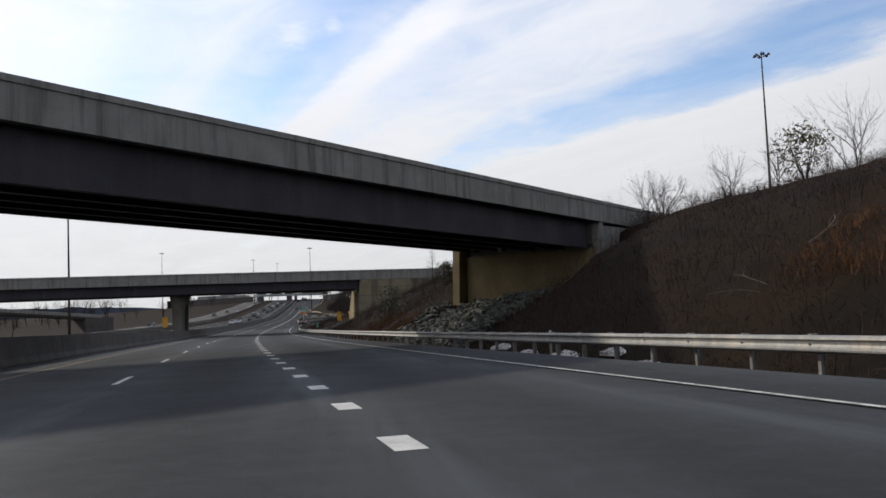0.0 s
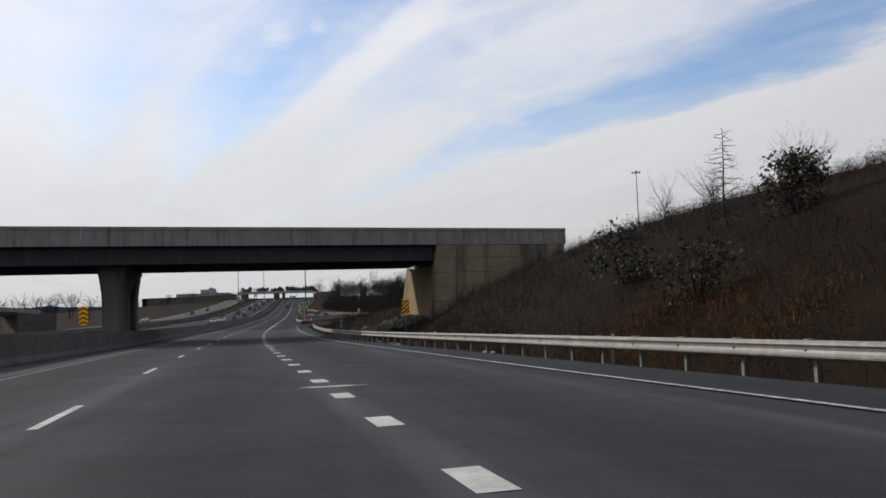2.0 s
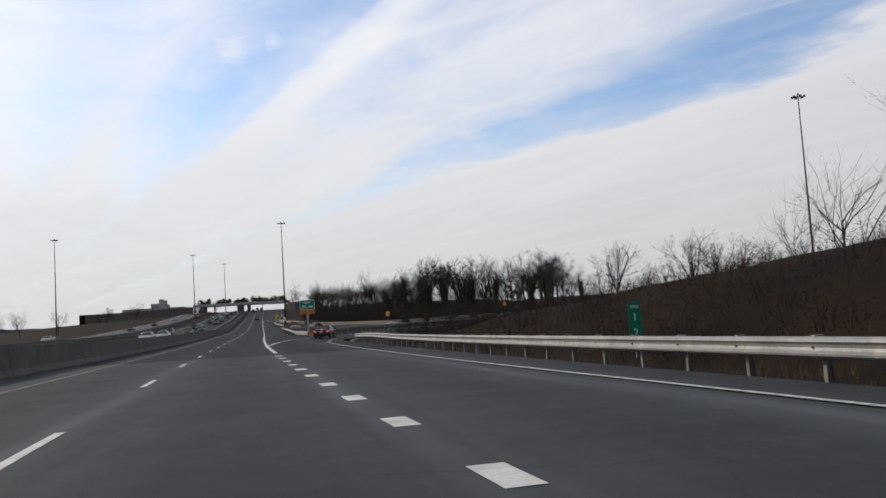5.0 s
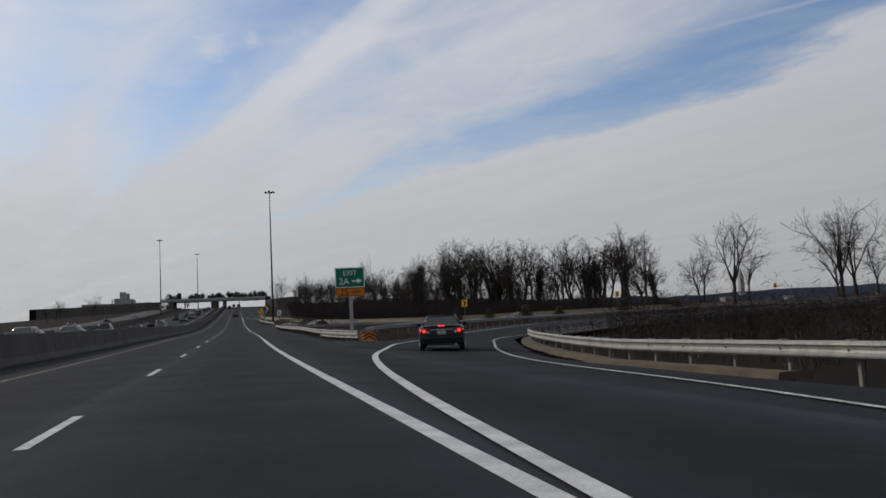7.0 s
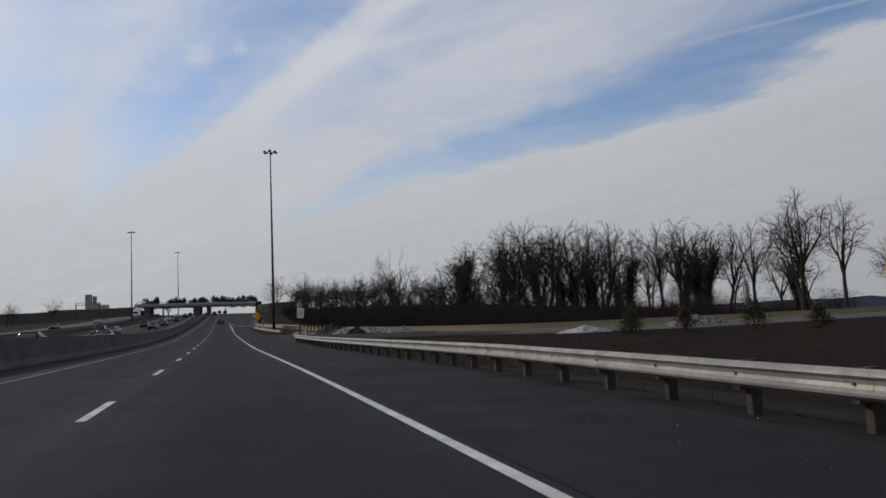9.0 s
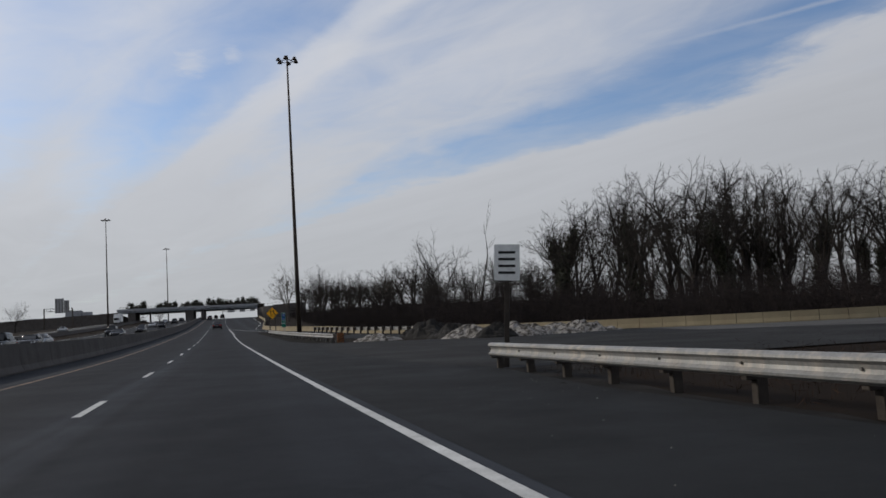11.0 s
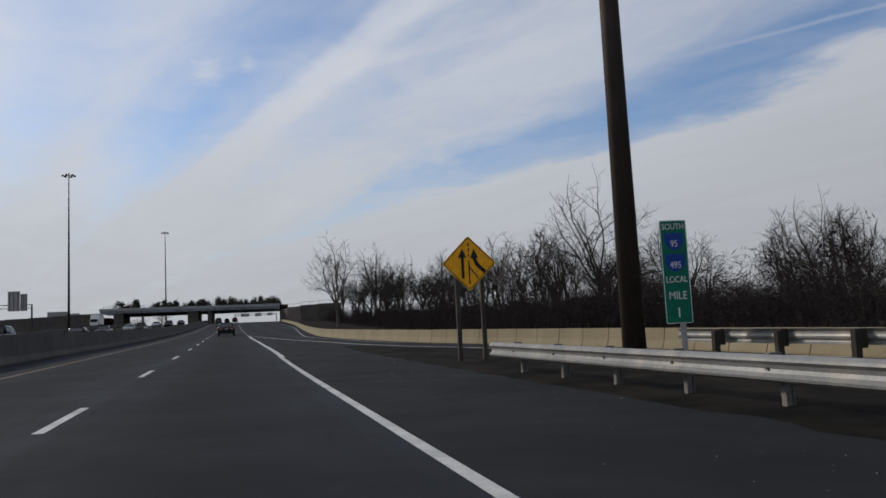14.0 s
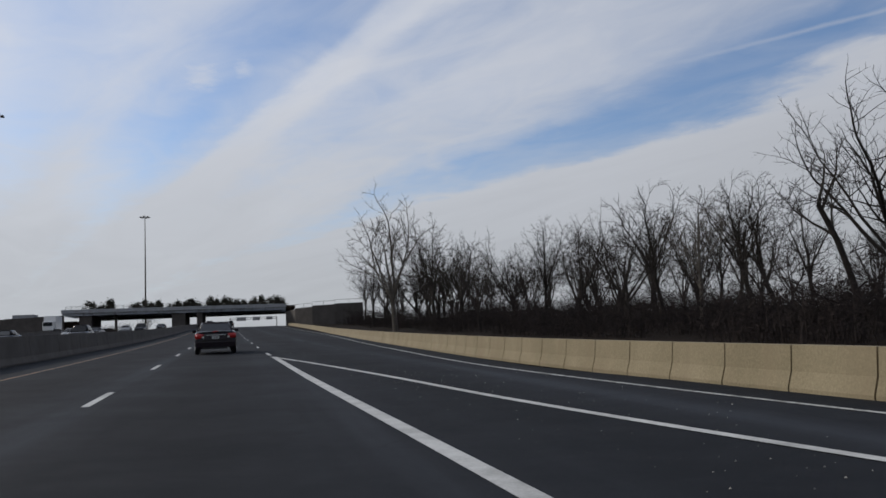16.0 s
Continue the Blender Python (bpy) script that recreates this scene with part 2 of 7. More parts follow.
def lamp_material(name, colour, strength):
    m = bpy.data.materials.new(name)
    m.use_nodes = True
    b = m.node_tree.nodes["Principled BSDF"]
    b.inputs["Base Color"].default_value = (*colour, 1)
    b.inputs["Emission Color"].default_value = (*colour, 1)
    b.inputs["Emission Strength"].default_value = strength
    b.inputs["Roughness"].default_value = 0.25
    return m


M = {}
M["asphalt"] = material("asphalt", (0.052, 0.057, 0.0625), (0.0445, 0.049, 0.0545), rough=0.85, scale=0.5, fine=60, bump=0.2, spec=0.07, lanes=True)
# Darker, bluer asphalt tone: road past station 185, exit ramp, opposite carriageway.
M["asphalt_dark"] = material("asphalt_dark", (0.027, 0.0303, 0.0366), (0.0222, 0.025, 0.0307), rough=0.9, scale=0.5, fine=60, bump=0.2, spec=0.07, lanes=True)
# Weathered asphalt paled by the sun's low-angle sheen, put into the base colour.
M["asphalt_sheen"] = material("asphalt_sheen", (0.07, 0.067, 0.063), (0.05, 0.048, 0.0455), rough=0.85, scale=0.4, fine=45, bump=0.3, spec=0.25)
M["asphalt_old"] = material("asphalt_old", (0.042, 0.041, 0.04), (0.028, 0.0275, 0.027), rough=0.85, scale=0.6, fine=45, bump=0.4, spec=0.25)
M["asphalt_patch"] = material("asphalt_patch", (0.11, 0.108, 0.105), (0.08, 0.08, 0.08), rough=0.85, scale=2.0, fine=60, bump=0.3)
M["paint_white"] = material("paint_white", (0.56, 0.56, 0.54), (0.33, 0.33, 0.32), rough=0.65, scale=2.2, fine=35, bump=0.15)
M["paint_worn"] = material("paint_worn", (0.5, 0.5, 0.48), (0.2, 0.2, 0.19), rough=0.7, scale=6.0, fine=45, bump=0.15, contrast=1.6)
M["paint_yellow"] = material("paint_yellow", (0.26, 0.145, 0.075), (0.08, 0.062, 0.048), rough=0.7, scale=3.0, fine=40, bump=0.1, contrast=1.5)
M["concrete_grey"] = material("concrete_grey", (0.25, 0.24, 0.22), (0.185, 0.177, 0.16), rough=0.9, scale=0.8, fine=25, bump=0.25, streak=((0.115, 0.108, 0.098), 2.2))
# Darker copy of the concrete: the pier's shade is put into its colour.
M["concrete_pier_shade"] = material("concrete_pier_shade", (0.15, 0.138, 0.115), (0.1, 0.092, 0.078), rough=0.9, scale=0.6, fine=22, bump=0.3, streak=((0.06, 0.055, 0.047), 1.2))
M["concrete_tan"] = material("concrete_tan", (0.25, 0.19, 0.1), (0.17, 0.128, 0.068), rough=0.9, scale=0.5, fine=22, bump=0.25, streak=((0.22, 0.17, 0.1), 0.9))
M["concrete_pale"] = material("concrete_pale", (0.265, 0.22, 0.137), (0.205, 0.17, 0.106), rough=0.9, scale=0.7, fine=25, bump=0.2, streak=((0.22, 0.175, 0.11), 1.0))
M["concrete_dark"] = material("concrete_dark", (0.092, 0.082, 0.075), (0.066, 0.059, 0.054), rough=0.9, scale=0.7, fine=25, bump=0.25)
# Far overpass: concrete brightened to make up for light its shaded face lacks.
M["concrete_lifted"] = material("concrete_lifted", (0.4, 0.41, 0.43), (0.32, 0.33, 0.35), rough=0.85, scale=0.4, fine=20, bump=0.15, streak=((0.3, 0.29, 0.28), 0.8))
M["concrete_wing"] = material("concrete_wing", (0.25, 0.21, 0.14), (0.16, 0.135, 0.092), rough=0.92, scale=0.5, fine=22, bump=0.3, streak=((0.06, 0.054, 0.045), 0.8))
M["kerb"] = material("kerb", (0.105, 0.08, 0.055), (0.06, 0.047, 0.034), rough=0.95, scale=1.2, fine=18, bump=0.4)
# Blue-grey girder colour, raised likewise to lift the shaded steel.
M["steel_blue_lifted"] = material("steel_blue_lifted", (0.46, 0.49, 0.53), (0.36, 0.385, 0.42), rough=0.6, scale=0.3, fine=10, bump=0.05, streak=((0.16, 0.16, 0.17), 0.6))
M["joint"] = material("joint", (0.05, 0.047, 0.042), rough=0.95, scale=4, fine=30)
M["steel_dark"] = material("steel_dark", (0.037, 0.033, 0.041), (0.027, 0.024, 0.029), rough=0.6, metal=0.0, scale=0.5, fine=14, bump=0.08, streak=((0.05, 0.04, 0.04), 1.0))
M["galvanised"] = material("galvanised", (0.27, 0.272, 0.268), (0.185, 0.184, 0.18), rough=0.55, metal=0.45, scale=1.2, fine=20, bump=0.05, streak=((0.34, 0.31, 0.27), 3.0))
M["post_steel"] = material("post_steel", (0.22, 0.215, 0.2), (0.13, 0.12, 0.11), rough=0.65, metal=0.4, scale=3, fine=25, bump=0.1)
M["post_wood"] = material("post_wood", (0.05, 0.041, 0.033), (0.03, 0.025, 0.021), rough=0.9, scale=5, fine=30, bump=0.4)
M["post_weathered"] = material("post_weathered", (0.075, 0.066, 0.056), (0.042, 0.036, 0.031), rough=0.9, scale=3, fine=24, bump=0.4, streak=((0.05, 0.043, 0.036), 6.0))
M["mast_steel"] = material("mast_steel", (0.07, 0.055, 0.045), (0.045, 0.036, 0.03), rough=0.7, metal=0.3, scale=0.8, fine=18, bump=0.1)
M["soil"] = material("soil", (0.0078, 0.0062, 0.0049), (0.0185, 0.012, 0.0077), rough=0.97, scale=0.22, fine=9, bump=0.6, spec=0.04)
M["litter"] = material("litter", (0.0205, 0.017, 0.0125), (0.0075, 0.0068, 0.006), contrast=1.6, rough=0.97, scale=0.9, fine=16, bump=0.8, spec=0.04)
M["wood_pale"] = material("wood_pale", (0.14, 0.115, 0.09), (0.08, 0.066, 0.053), rough=0.9, scale=4, fine=24, bump=0.3)
M["grit_pale"] = material("grit_pale", (0.32, 0.31, 0.29), (0.12, 0.115, 0.105), rough=0.9, scale=3.0, fine=30, bump=0.0, island=0.6)
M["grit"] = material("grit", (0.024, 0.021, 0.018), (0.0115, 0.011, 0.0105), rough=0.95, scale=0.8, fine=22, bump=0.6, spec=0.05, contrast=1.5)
M["grass_dead"] = material("grass_dead", (0.14, 0.095, 0.05), (0.075, 0.05, 0.028), spec=0.04, rough=0.95, scale=1.0, fine=12, bump=0.0, island=0.45)
M["brush"] = material("brush", (0.05, 0.031, 0.021), (0.022, 0.015, 0.011), spec=0.04, rough=0.95, scale=0.25, fine=6, bump=0.0, island=0.4)
M["grass_rust"] = material("grass_rust", (0.13, 0.06, 0.026), (0.07, 0.038, 0.019), spec=0.04, rough=0.95, scale=0.8, fine=8, bump=0.0, island=0.45)
M["brush_dark"] = material("brush_dark", (0.036, 0.029, 0.027), (0.024, 0.0205, 0.0195), spec=0.04, rough=0.95, scale=0.25, fine=6, bump=0.0, island=0.4)
M["brush_pale"] = material("brush_pale", (0.3, 0.22, 0.13), (0.22, 0.16, 0.1), rough=0.95, scale=0.25, fine=6, bump=0.0, island=0.35)
M["leaf_green"] = material("leaf_green", (0.055, 0.065, 0.03), (0.085, 0.075, 0.03), rough=0.7, scale=1.0, fine=8, bump=0.0, island=0.5)
M["pine"] = material("pine", (0.03, 0.028, 0.016), (0.045, 0.038, 0.02), rough=0.75, scale=1.0, fine=8, bump=0.0, island=0.4)
M["ivy"] = material("ivy", (0.022, 0.026, 0.014), (0.032, 0.032, 0.018), rough=0.75, scale=1.0, fine=8, bump=0.0, island=0.4)
M["bark"] = material("bark", (0.042, 0.036, 0.032), (0.024, 0.021, 0.018), spec=0.08, rough=0.95, scale=1.5, fine=14, bump=0.4, vary=0.3)
M["bark_pale"] = material("bark_pale", (0.11, 0.096, 0.08), (0.06, 0.052, 0.044), rough=0.9, scale=2.0, fine=14, bump=0.3)
M["rock"] = material("rock", (0.095, 0.1, 0.088), (0.048, 0.052, 0.046), rough=0.9, scale=2.5, fine=16, bump=0.5, vary=0.45)
M["snow"] = material("snow", (0.72, 0.72, 0.72), (0.4, 0.38, 0.35), rough=0.75, scale=1.6, fine=14, bump=0.4, contrast=1.4)
M["snow_old"] = material("snow_old", (0.5, 0.5, 0.5), (0.22, 0.21, 0.195), rough=0.8, scale=2.6, fine=14, bump=0.5, contrast=1.4)
M["snow_dirty"] = material("snow_dirty", (0.27, 0.255, 0.235), (0.045, 0.039, 0.033), rough=0.85, scale=3.2, fine=16, bump=1.0, contrast=2.6)
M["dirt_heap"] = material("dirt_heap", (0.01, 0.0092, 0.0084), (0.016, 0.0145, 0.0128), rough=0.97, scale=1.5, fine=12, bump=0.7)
M["sign_green"] = material("sign_green", (0.0, 0.16, 0.095), (0.0, 0.13, 0.08), rough=0.45, scale=1.5, fine=8, bump=0.02)
M["sign_yellow"] = material("sign_yellow", (1.0, 0.47, 0.008), (0.92, 0.43, 0.008), rough=0.45, scale=1.5, fine=8, bump=0.02)
M["sign_orange"] = material("sign_orange", (0.62, 0.19, 0.012), (0.5, 0.15, 0.012), rough=0.5, scale=2, fine=8, bump=0.02)
M["sign_faded"] = material("sign_faded", (0.33, 0.12, 0.03), (0.2, 0.075, 0.022), rough=0.6, scale=4, fine=12, bump=0.05)
M["sign_black"] = material("sign_black", (0.012, 0.012, 0.012), rough=0.5, scale=2, fine=8, bump=0.0)
M["sign_blue"] = material("sign_blue", (0.01, 0.06, 0.35), rough=0.45, scale=2, fine=8, bump=0.0)
M["sign_red"] = material("sign_red", (0.4, 0.03, 0.01), rough=0.5, scale=2, fine=8, bump=0.0)
M["sign_white"] = material("sign_white", (0.75, 0.76, 0.74), (0.65, 0.66, 0.64), rough=0.45, scale=2, fine=8, bump=0.0)
M["sign_back"] = material("sign_back", (0.4, 0.4, 0.4), (0.3, 0.3, 0.3), rough=0.5, metal=0.5, scale=2, fine=10, bump=0.03)
M["tyre"] = material("tyre", (0.018, 0.018, 0.018), rough=0.85, scale=5, fine=40, bump=0.1)
M["rim"] = material("rim", (0.55, 0.55, 0.55), rough=0.3, metal=0.8, scale=5, fine=20, bump=0.0)
M["trim_black"] = material("trim_black", (0.02, 0.02, 0.02), rough=0.5, scale=5, fine=30, bump=0.05)
M["car_glass"] = material("car_glass", (0.015, 0.017, 0.02), (0.012, 0.014, 0.016), rough=0.1, scale=1, fine=5, bump=0.0, spec=0.12)
M["plate"] = material("plate", (0.6, 0.62, 0.6), rough=0.5, scale=5, fine=20, bump=0.0)
M["lamp_red"] = lamp_material("lamp_red", (0.8, 0.03, 0.015), 3.0)
M["lamp_red_off"] = material("lamp_red_off", (0.4, 0.012, 0.012), rough=0.2, scale=3, fine=20, bump=0.0, spec=0.6)
M["lamp_clear"] = material("lamp_clear", (0.7, 0.7, 0.68), rough=0.15, scale=3, fine=20, bump=0.0, spec=0.6)
for key, c in (("charcoal", (0.012, 0.013, 0.0155)), ("black", (0.012, 0.012, 0.014)), ("silver", (0.3, 0.31, 0.32)), ("white", (0.75, 0.75, 0.74)), ("red", (0.3, 0.015, 0.012)), ("blue", (0.03, 0.06, 0.14)), ("maroon", (0.014, 0.0105, 0.014))):
    M["car_" + key] = material("car_" + key, c, tuple(v * 0.9 for v in c), rough=0.22, metal=0.0, scale=0.7, fine=9, bump=0.0, spec=0.22)
M["water"] = material("water", (0.05, 0.06, 0.07), (0.04, 0.05, 0.06), rough=0.12, scale=0.05, fine=0.8, bump=0.25, spec=0.6)
# The distance haze over the ridges is put into this blue-grey base colour.
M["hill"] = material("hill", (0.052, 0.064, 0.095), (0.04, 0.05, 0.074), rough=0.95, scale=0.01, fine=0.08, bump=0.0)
M["roof_far"] = material("roof_far", (0.3, 0.31, 0.32), (0.22, 0.22, 0.23), rough=0.8, scale=0.1, fine=1.0, bump=0.0)
M["wall_far"] = material("wall_far", (0.3, 0.29, 0.28), (0.22, 0.215, 0.21), rough=0.85, scale=0.08, fine=0.8, bump=0.0)


# ---- mesh helpers ----
def mesh_of(name, verts, faces, mat, smooth=False):
    me = bpy.data.meshes.new(name)
    me.from_pydata([tuple(v) for v in verts], [], faces)
    me.materials.append(mat)
    if smooth:
        me.polygons.foreach_set("use_smooth", [True] * len(me.polygons))
    me.update()
    return me


def part(name, bm, mat, parent, label="", smooth=False):
    """Links a bmesh as one mesh object under a thing or a part."""
    me = bpy.data.meshes.new(name)
    bm.to_mesh(me)
    bm.free()
    me.materials.append(mat)
    if smooth:
        me.polygons.foreach_set("use_smooth", [True] * len(me.polygons))
    ob = new(name, me)
    ob.parent = parent
    if label:
        tagged(ob, label)
    return ob


def thing(name, m, label, category, group="", kind=""):
    ob = new(name)
    ob.matrix_basis = m
    ob.empty_display_size = 0.3
    return tagged(ob, label, category, group, kind)


def box(bm, x0, x1, y0, y1, z0, z1, bevel=0.0):
    vs = [bm.verts.new((x, y, z)) for x in (x0, x1) for y in (y0, y1) for z in (z0, z1)]
    fs = [bm.faces.new([vs[i] for i in q]) for q in ((0, 1, 3, 2), (4, 6, 7, 5), (0, 4, 5, 1), (2, 3, 7, 6), (0, 2, 6, 4), (1, 5, 7, 3))]
    if bevel:
        es = list({e for f in fs for e in f.edges})
        bmesh.ops.bevel(bm, geom=es, offset=bevel, segments=2, profile=0.5, affect="EDGES")
    return bm


def boxed(x0, x1, y0, y1, z0, z1, bevel=0.0):
    return box(bmesh.new(), x0, x1, y0, y1, z0, z1, bevel)


def tube(bm, a, b, ra, rb, n=8, caps=True):
    a, b = Vector(a), Vector(b)
    d = (b - a).normalized()
    s = d.orthogonal().normalized()
    t = d.cross(s)
    rings = []
    for p, r in ((a, ra), (b, rb)):
        rings.append([bm.verts.new(p + (s * math.cos(k * 2 * math.pi / n) + t * math.sin(k * 2 * math.pi / n)) * r) for k in range(n)])
    for k in range(n):
        bm.faces.new((rings[0][k], rings[0][(k + 1) % n], rings[1][(k + 1) % n], rings[1][k]))
    if caps:
        bm.faces.new(rings[0][::-1])
        bm.faces.new(rings[1])
    return bm


def loft(bm, sections, closed=True, caps=True):
    """Joins rows of points, one after another, into a skin."""
    rows = [[bm.verts.new(p) for p in sec] for sec in sections]
    n = len(rows[0])
    for a, b in zip(rows, rows[1:]):
        for k in range(n if closed else n - 1):
            bm.faces.new((a[k], a[(k + 1) % n], b[(k + 1) % n], b[k]))
    if caps and closed:
        bm.faces.new(rows[0][::-1])
        bm.faces.new(rows[-1])
    bmesh.ops.recalc_face_normals(bm, faces=bm.faces[:])
    return bm


# ---- the highway's line ----
ROAD_Y = [-160, -80, -40, 0, 40, 80, 120, 160, 200, 240, 280, 320, 360, 400, 440, 480, 520, 560, 600, 640, 680, 720, 760, 840, 1000]
ROAD_X = [20.6, 10.0, 4.72, -0.49, -5.53, -9.78, -13.29, -15.88, -17.62, -18.70, -19.44, -20.38, -21.23, -22.37, -23.34, -24.17, -24.98, -25.8, -26.6, -27.2, -27.4, -27.0, -26.0, -22.0, -8.0]
ROAD_Z = [1.6, 0.3, -0.27, -1.07, -1.87, -2.66, -3.40, -3.84, -4.11, -4.14, -3.95, -3.82, -3.40, -2.61, -1.56, -0.40, 0.95, 2.45, 4.1, 5.8, 7.3, 8.4, 9.0, 9.4, 8.6]


def spline(xs, ys):
    xs, ys = np.array(xs, float), np.array(ys, float)
    m = np.gradient(ys, xs)

    def at(x):
        x = np.clip(np.asarray(x, float), xs[0], xs[-1])
        i = np.clip(np.searchsorted(xs, x) - 1, 0, len(xs) - 2)
        w = xs[i + 1] - xs[i]
        t = (x - xs[i]) / w
        return (2 * t**3 - 3 * t**2 + 1) * ys[i] + (t**3 - 2 * t**2 + t) * w * m[i] + (3 * t**2 - 2 * t**3) * ys[i + 1] + (t**3 - t**2) * w * m[i + 1]

    return at


road_x, road_z = spline(ROAD_Y, ROAD_X), spline(ROAD_Y, ROAD_Z)
CROSS = -0.01


def slope_x(y):
    return float(road_x(y + 1.0) - road_x(y - 1.0)) / 2.0


def at_road(y, l, dz=0.0):
    """The place l metres to the right of our lane's middle at station y, dz above the pavement."""
    k = slope_x(y)
    n = math.hypot(1.0, k)
    cx, cy = float(road_x(y)) + l / n, y - l * k / n
    dz -= float(np.interp(y, (205, 226, 262, 280), (0, 0.033, 0.033, 0))) * max(min(l - 2.2, 10.0), 0.0)
    dz += float(np.interp(y, (276, 292, 352, 384), (0, 0.009, 0.009, 0))) * max(min(l - 20.0, 60.0), 0.0)
    return Vector((cx, cy, float(road_z(y)) + CROSS * max(min(l, 40.0), -40.0) + dz))


def station(x, y):
    """Station and offset of a place in the plan."""
    s = y
    for _ in range(3):
        k = slope_x(s)
        s = y + (x - float(road_x(s))) * k / (1 + k * k) * 1.0
    k = slope_x(s)
    return s, (x - float(road_x(s))) * math.hypot(1.0, k)


def smooth_line(points, step=1.0):
    """Points (station, offset) joined by a smooth line, as a list at even steps of length."""
    p = np.array(points, float)
    d = np.r_[0, np.cumsum(np.hypot(*np.diff(p, axis=0).T))]
    n = max(2, int(d[-1] / step) + 1)
    q = np.linspace(0, d[-1], n)
    fx, fy = spline(d, p[:, 0]), spline(d, p[:, 1])
    return [(float(a), float(b)) for a, b in zip(fx(q), fy(q))]


def ribbon(name, line, width, dz, mat, parent=None):
    """A flat strip of paint along a line of (station, offset)."""
    pts = [at_road(s, l, dz) for s, l in line]
    vs, fs = [], []
    for i, p in enumerate(pts):
        d = (pts[min(i + 1, len(pts) - 1)] - pts[max(i - 1, 0)]).to_2d().normalized()
        side = Vector((d.y, -d.x, 0)) * (width / 2)
        vs += [p - side, p + side]
        if i:
            k = 2 * i
            fs.append((k - 2, k - 1, k + 1, k))
    ob = new(name, mesh_of(name, vs, fs, mat))
    ob.parent = parent
    return ob


# ---- the ground ----
def lerp_table(table):
    xs, ys = [a for a, _ in table], [b for _, b in table]
    return lambda x: float(np.interp(x, xs, ys))


fill_height = lerp_table([(-200, 9.0), (0, 10.2), (30, 10.0), (60, 9.4), (95, 9.4), (114, 10.1), (128, 10.2), (146, 9.0), (153, 6.2), (161, 4.1), (175, 3.1), (190, 1.8), (208, 0.0)])
fill_toe = lerp_table([(-200, 12.4), (15, 12.2), (60, 11.2), (100, 10.8), (118, 11.8), (126, 15.2), (146, 16.5), (155, 13.0), (170, 11.5), (208, 11.0)])
S2 = math.sqrt(0.5)


def ground_dz(s, l):
    """Height of the soil over the pavement's plane."""
    x, y, _ = at_road(s, l)
    rough_ = noise.noise(Vector((x * 0.11, y * 0.11, 0.3))) * 0.5 + noise.noise(Vector((x * 0.4, y * 0.4, 2.0))) * 0.14
    if l < 0:
        if l > -47:
            return -0.08
        return -0.08 - min((-l - 47) * 0.045, 8.5) + rough_ * min(1.0, (-l - 47) / 15)
    edge = 5.7 if 262 < s < 334 else 8.0
    if l < edge:
        return -0.08
    d = -0.08 - 0.3 * min(max((l - edge) / 2.0, 0.0), 1.0)
    if s > 205:
        if s > 340:
            d = -0.035 if l < 22 else -0.12
        if 322 < s < 374:
            rough_ = 0.0
            d = -0.03 if s < 352 else d
        d += rough_ * 0.35 * min(max((l - 12.0) / 10.0, 0.0), 1.0)
    top, toe = fill_height(s), fill_toe(s)
    rise = max(0.0, (l - toe) * 0.58)
    up = top * (1.0 - max(0.0, 1.0 - rise / (1.6 * top)) ** 1.6) if top > 0.01 else 0.0
    # Under the first overpass the slope stops at the abutment's foot.
    a, b = (x + y) * S2, (x - y) * S2
    inside = min(max((b + 40.5) / 2.0, 0.0), 1.0) * min(max((-22.5 - b) / 2.0, 0.0), 1.0) * (1.0 if a < 55.6 else 0.0)
    if inside > 0:
        up = up * (1 - inside) + min(up, 2.7, max(0.0, (l - 11.0) * 0.36)) * inside
    inside = min(max((y - 127.0) / 2.0, 0.0), 1.0) * min(max((147.0 - y) / 3.0, 0.0), 1.0) * (1.0 if x < 5.2 else 0.0)
    if inside > 0:
        up = up * (1 - inside) + max(0.0, (l - 11.0) * 0.29) * inside
    d += up + rough_ * 0.9 * min(up / 2.5, 1.0)
    # Towards the river the land falls away.
    far = min(max((l - 140.0) / 50.0, 0.0), 1.0) if s > 190 else 0.0
    if far > 0:
        d = d * (1 - far) + (-8.5 - at_road(s, l).z) * far
    return d


def ground_z(x, y):
    s, l = station(x, y)
    return at_road(s, l).z + ground_dz(s, l)


def build_ground():
    ss = [-4000, -1500, -600, -300] + list(np.arange(-160, 80, 4.0)) + list(np.arange(80, 220, 3.0)) + list(np.arange(220, 560, 5.0)) + list(np.arange(560, 1001, 20.0)) + [1300, 1900, 3000, 4500]
    ls = [-4500, -2500, -1200, -600, -300, -180, -120, -80, -60, -50, -47, -40, -25, -9, -7.5, 0, 4.8, 5.6, 6.4, 7.2, 8] + list(np.arange(9.0, 48.0, 1.5)) + [50, 54, 58, 64, 70, 78, 86, 95, 105, 115, 125, 140, 160, 190, 230, 300, 600, 1200, 2500, 4500]
    vs, fs = [], []
    for s in ss:
        for l in ls:
            p = at_road(s, l)
            vs.append((p.x, p.y, p.z + ground_dz(s, l)))
    w = len(ls)
    for i in range(len(ss) - 1):
        for j in range(w - 1):
            k = i * w + j
            fs.append((k, k + 1, k + w + 1, k + w))
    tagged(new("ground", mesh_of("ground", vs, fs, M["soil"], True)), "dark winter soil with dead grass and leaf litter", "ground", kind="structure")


build_ground()


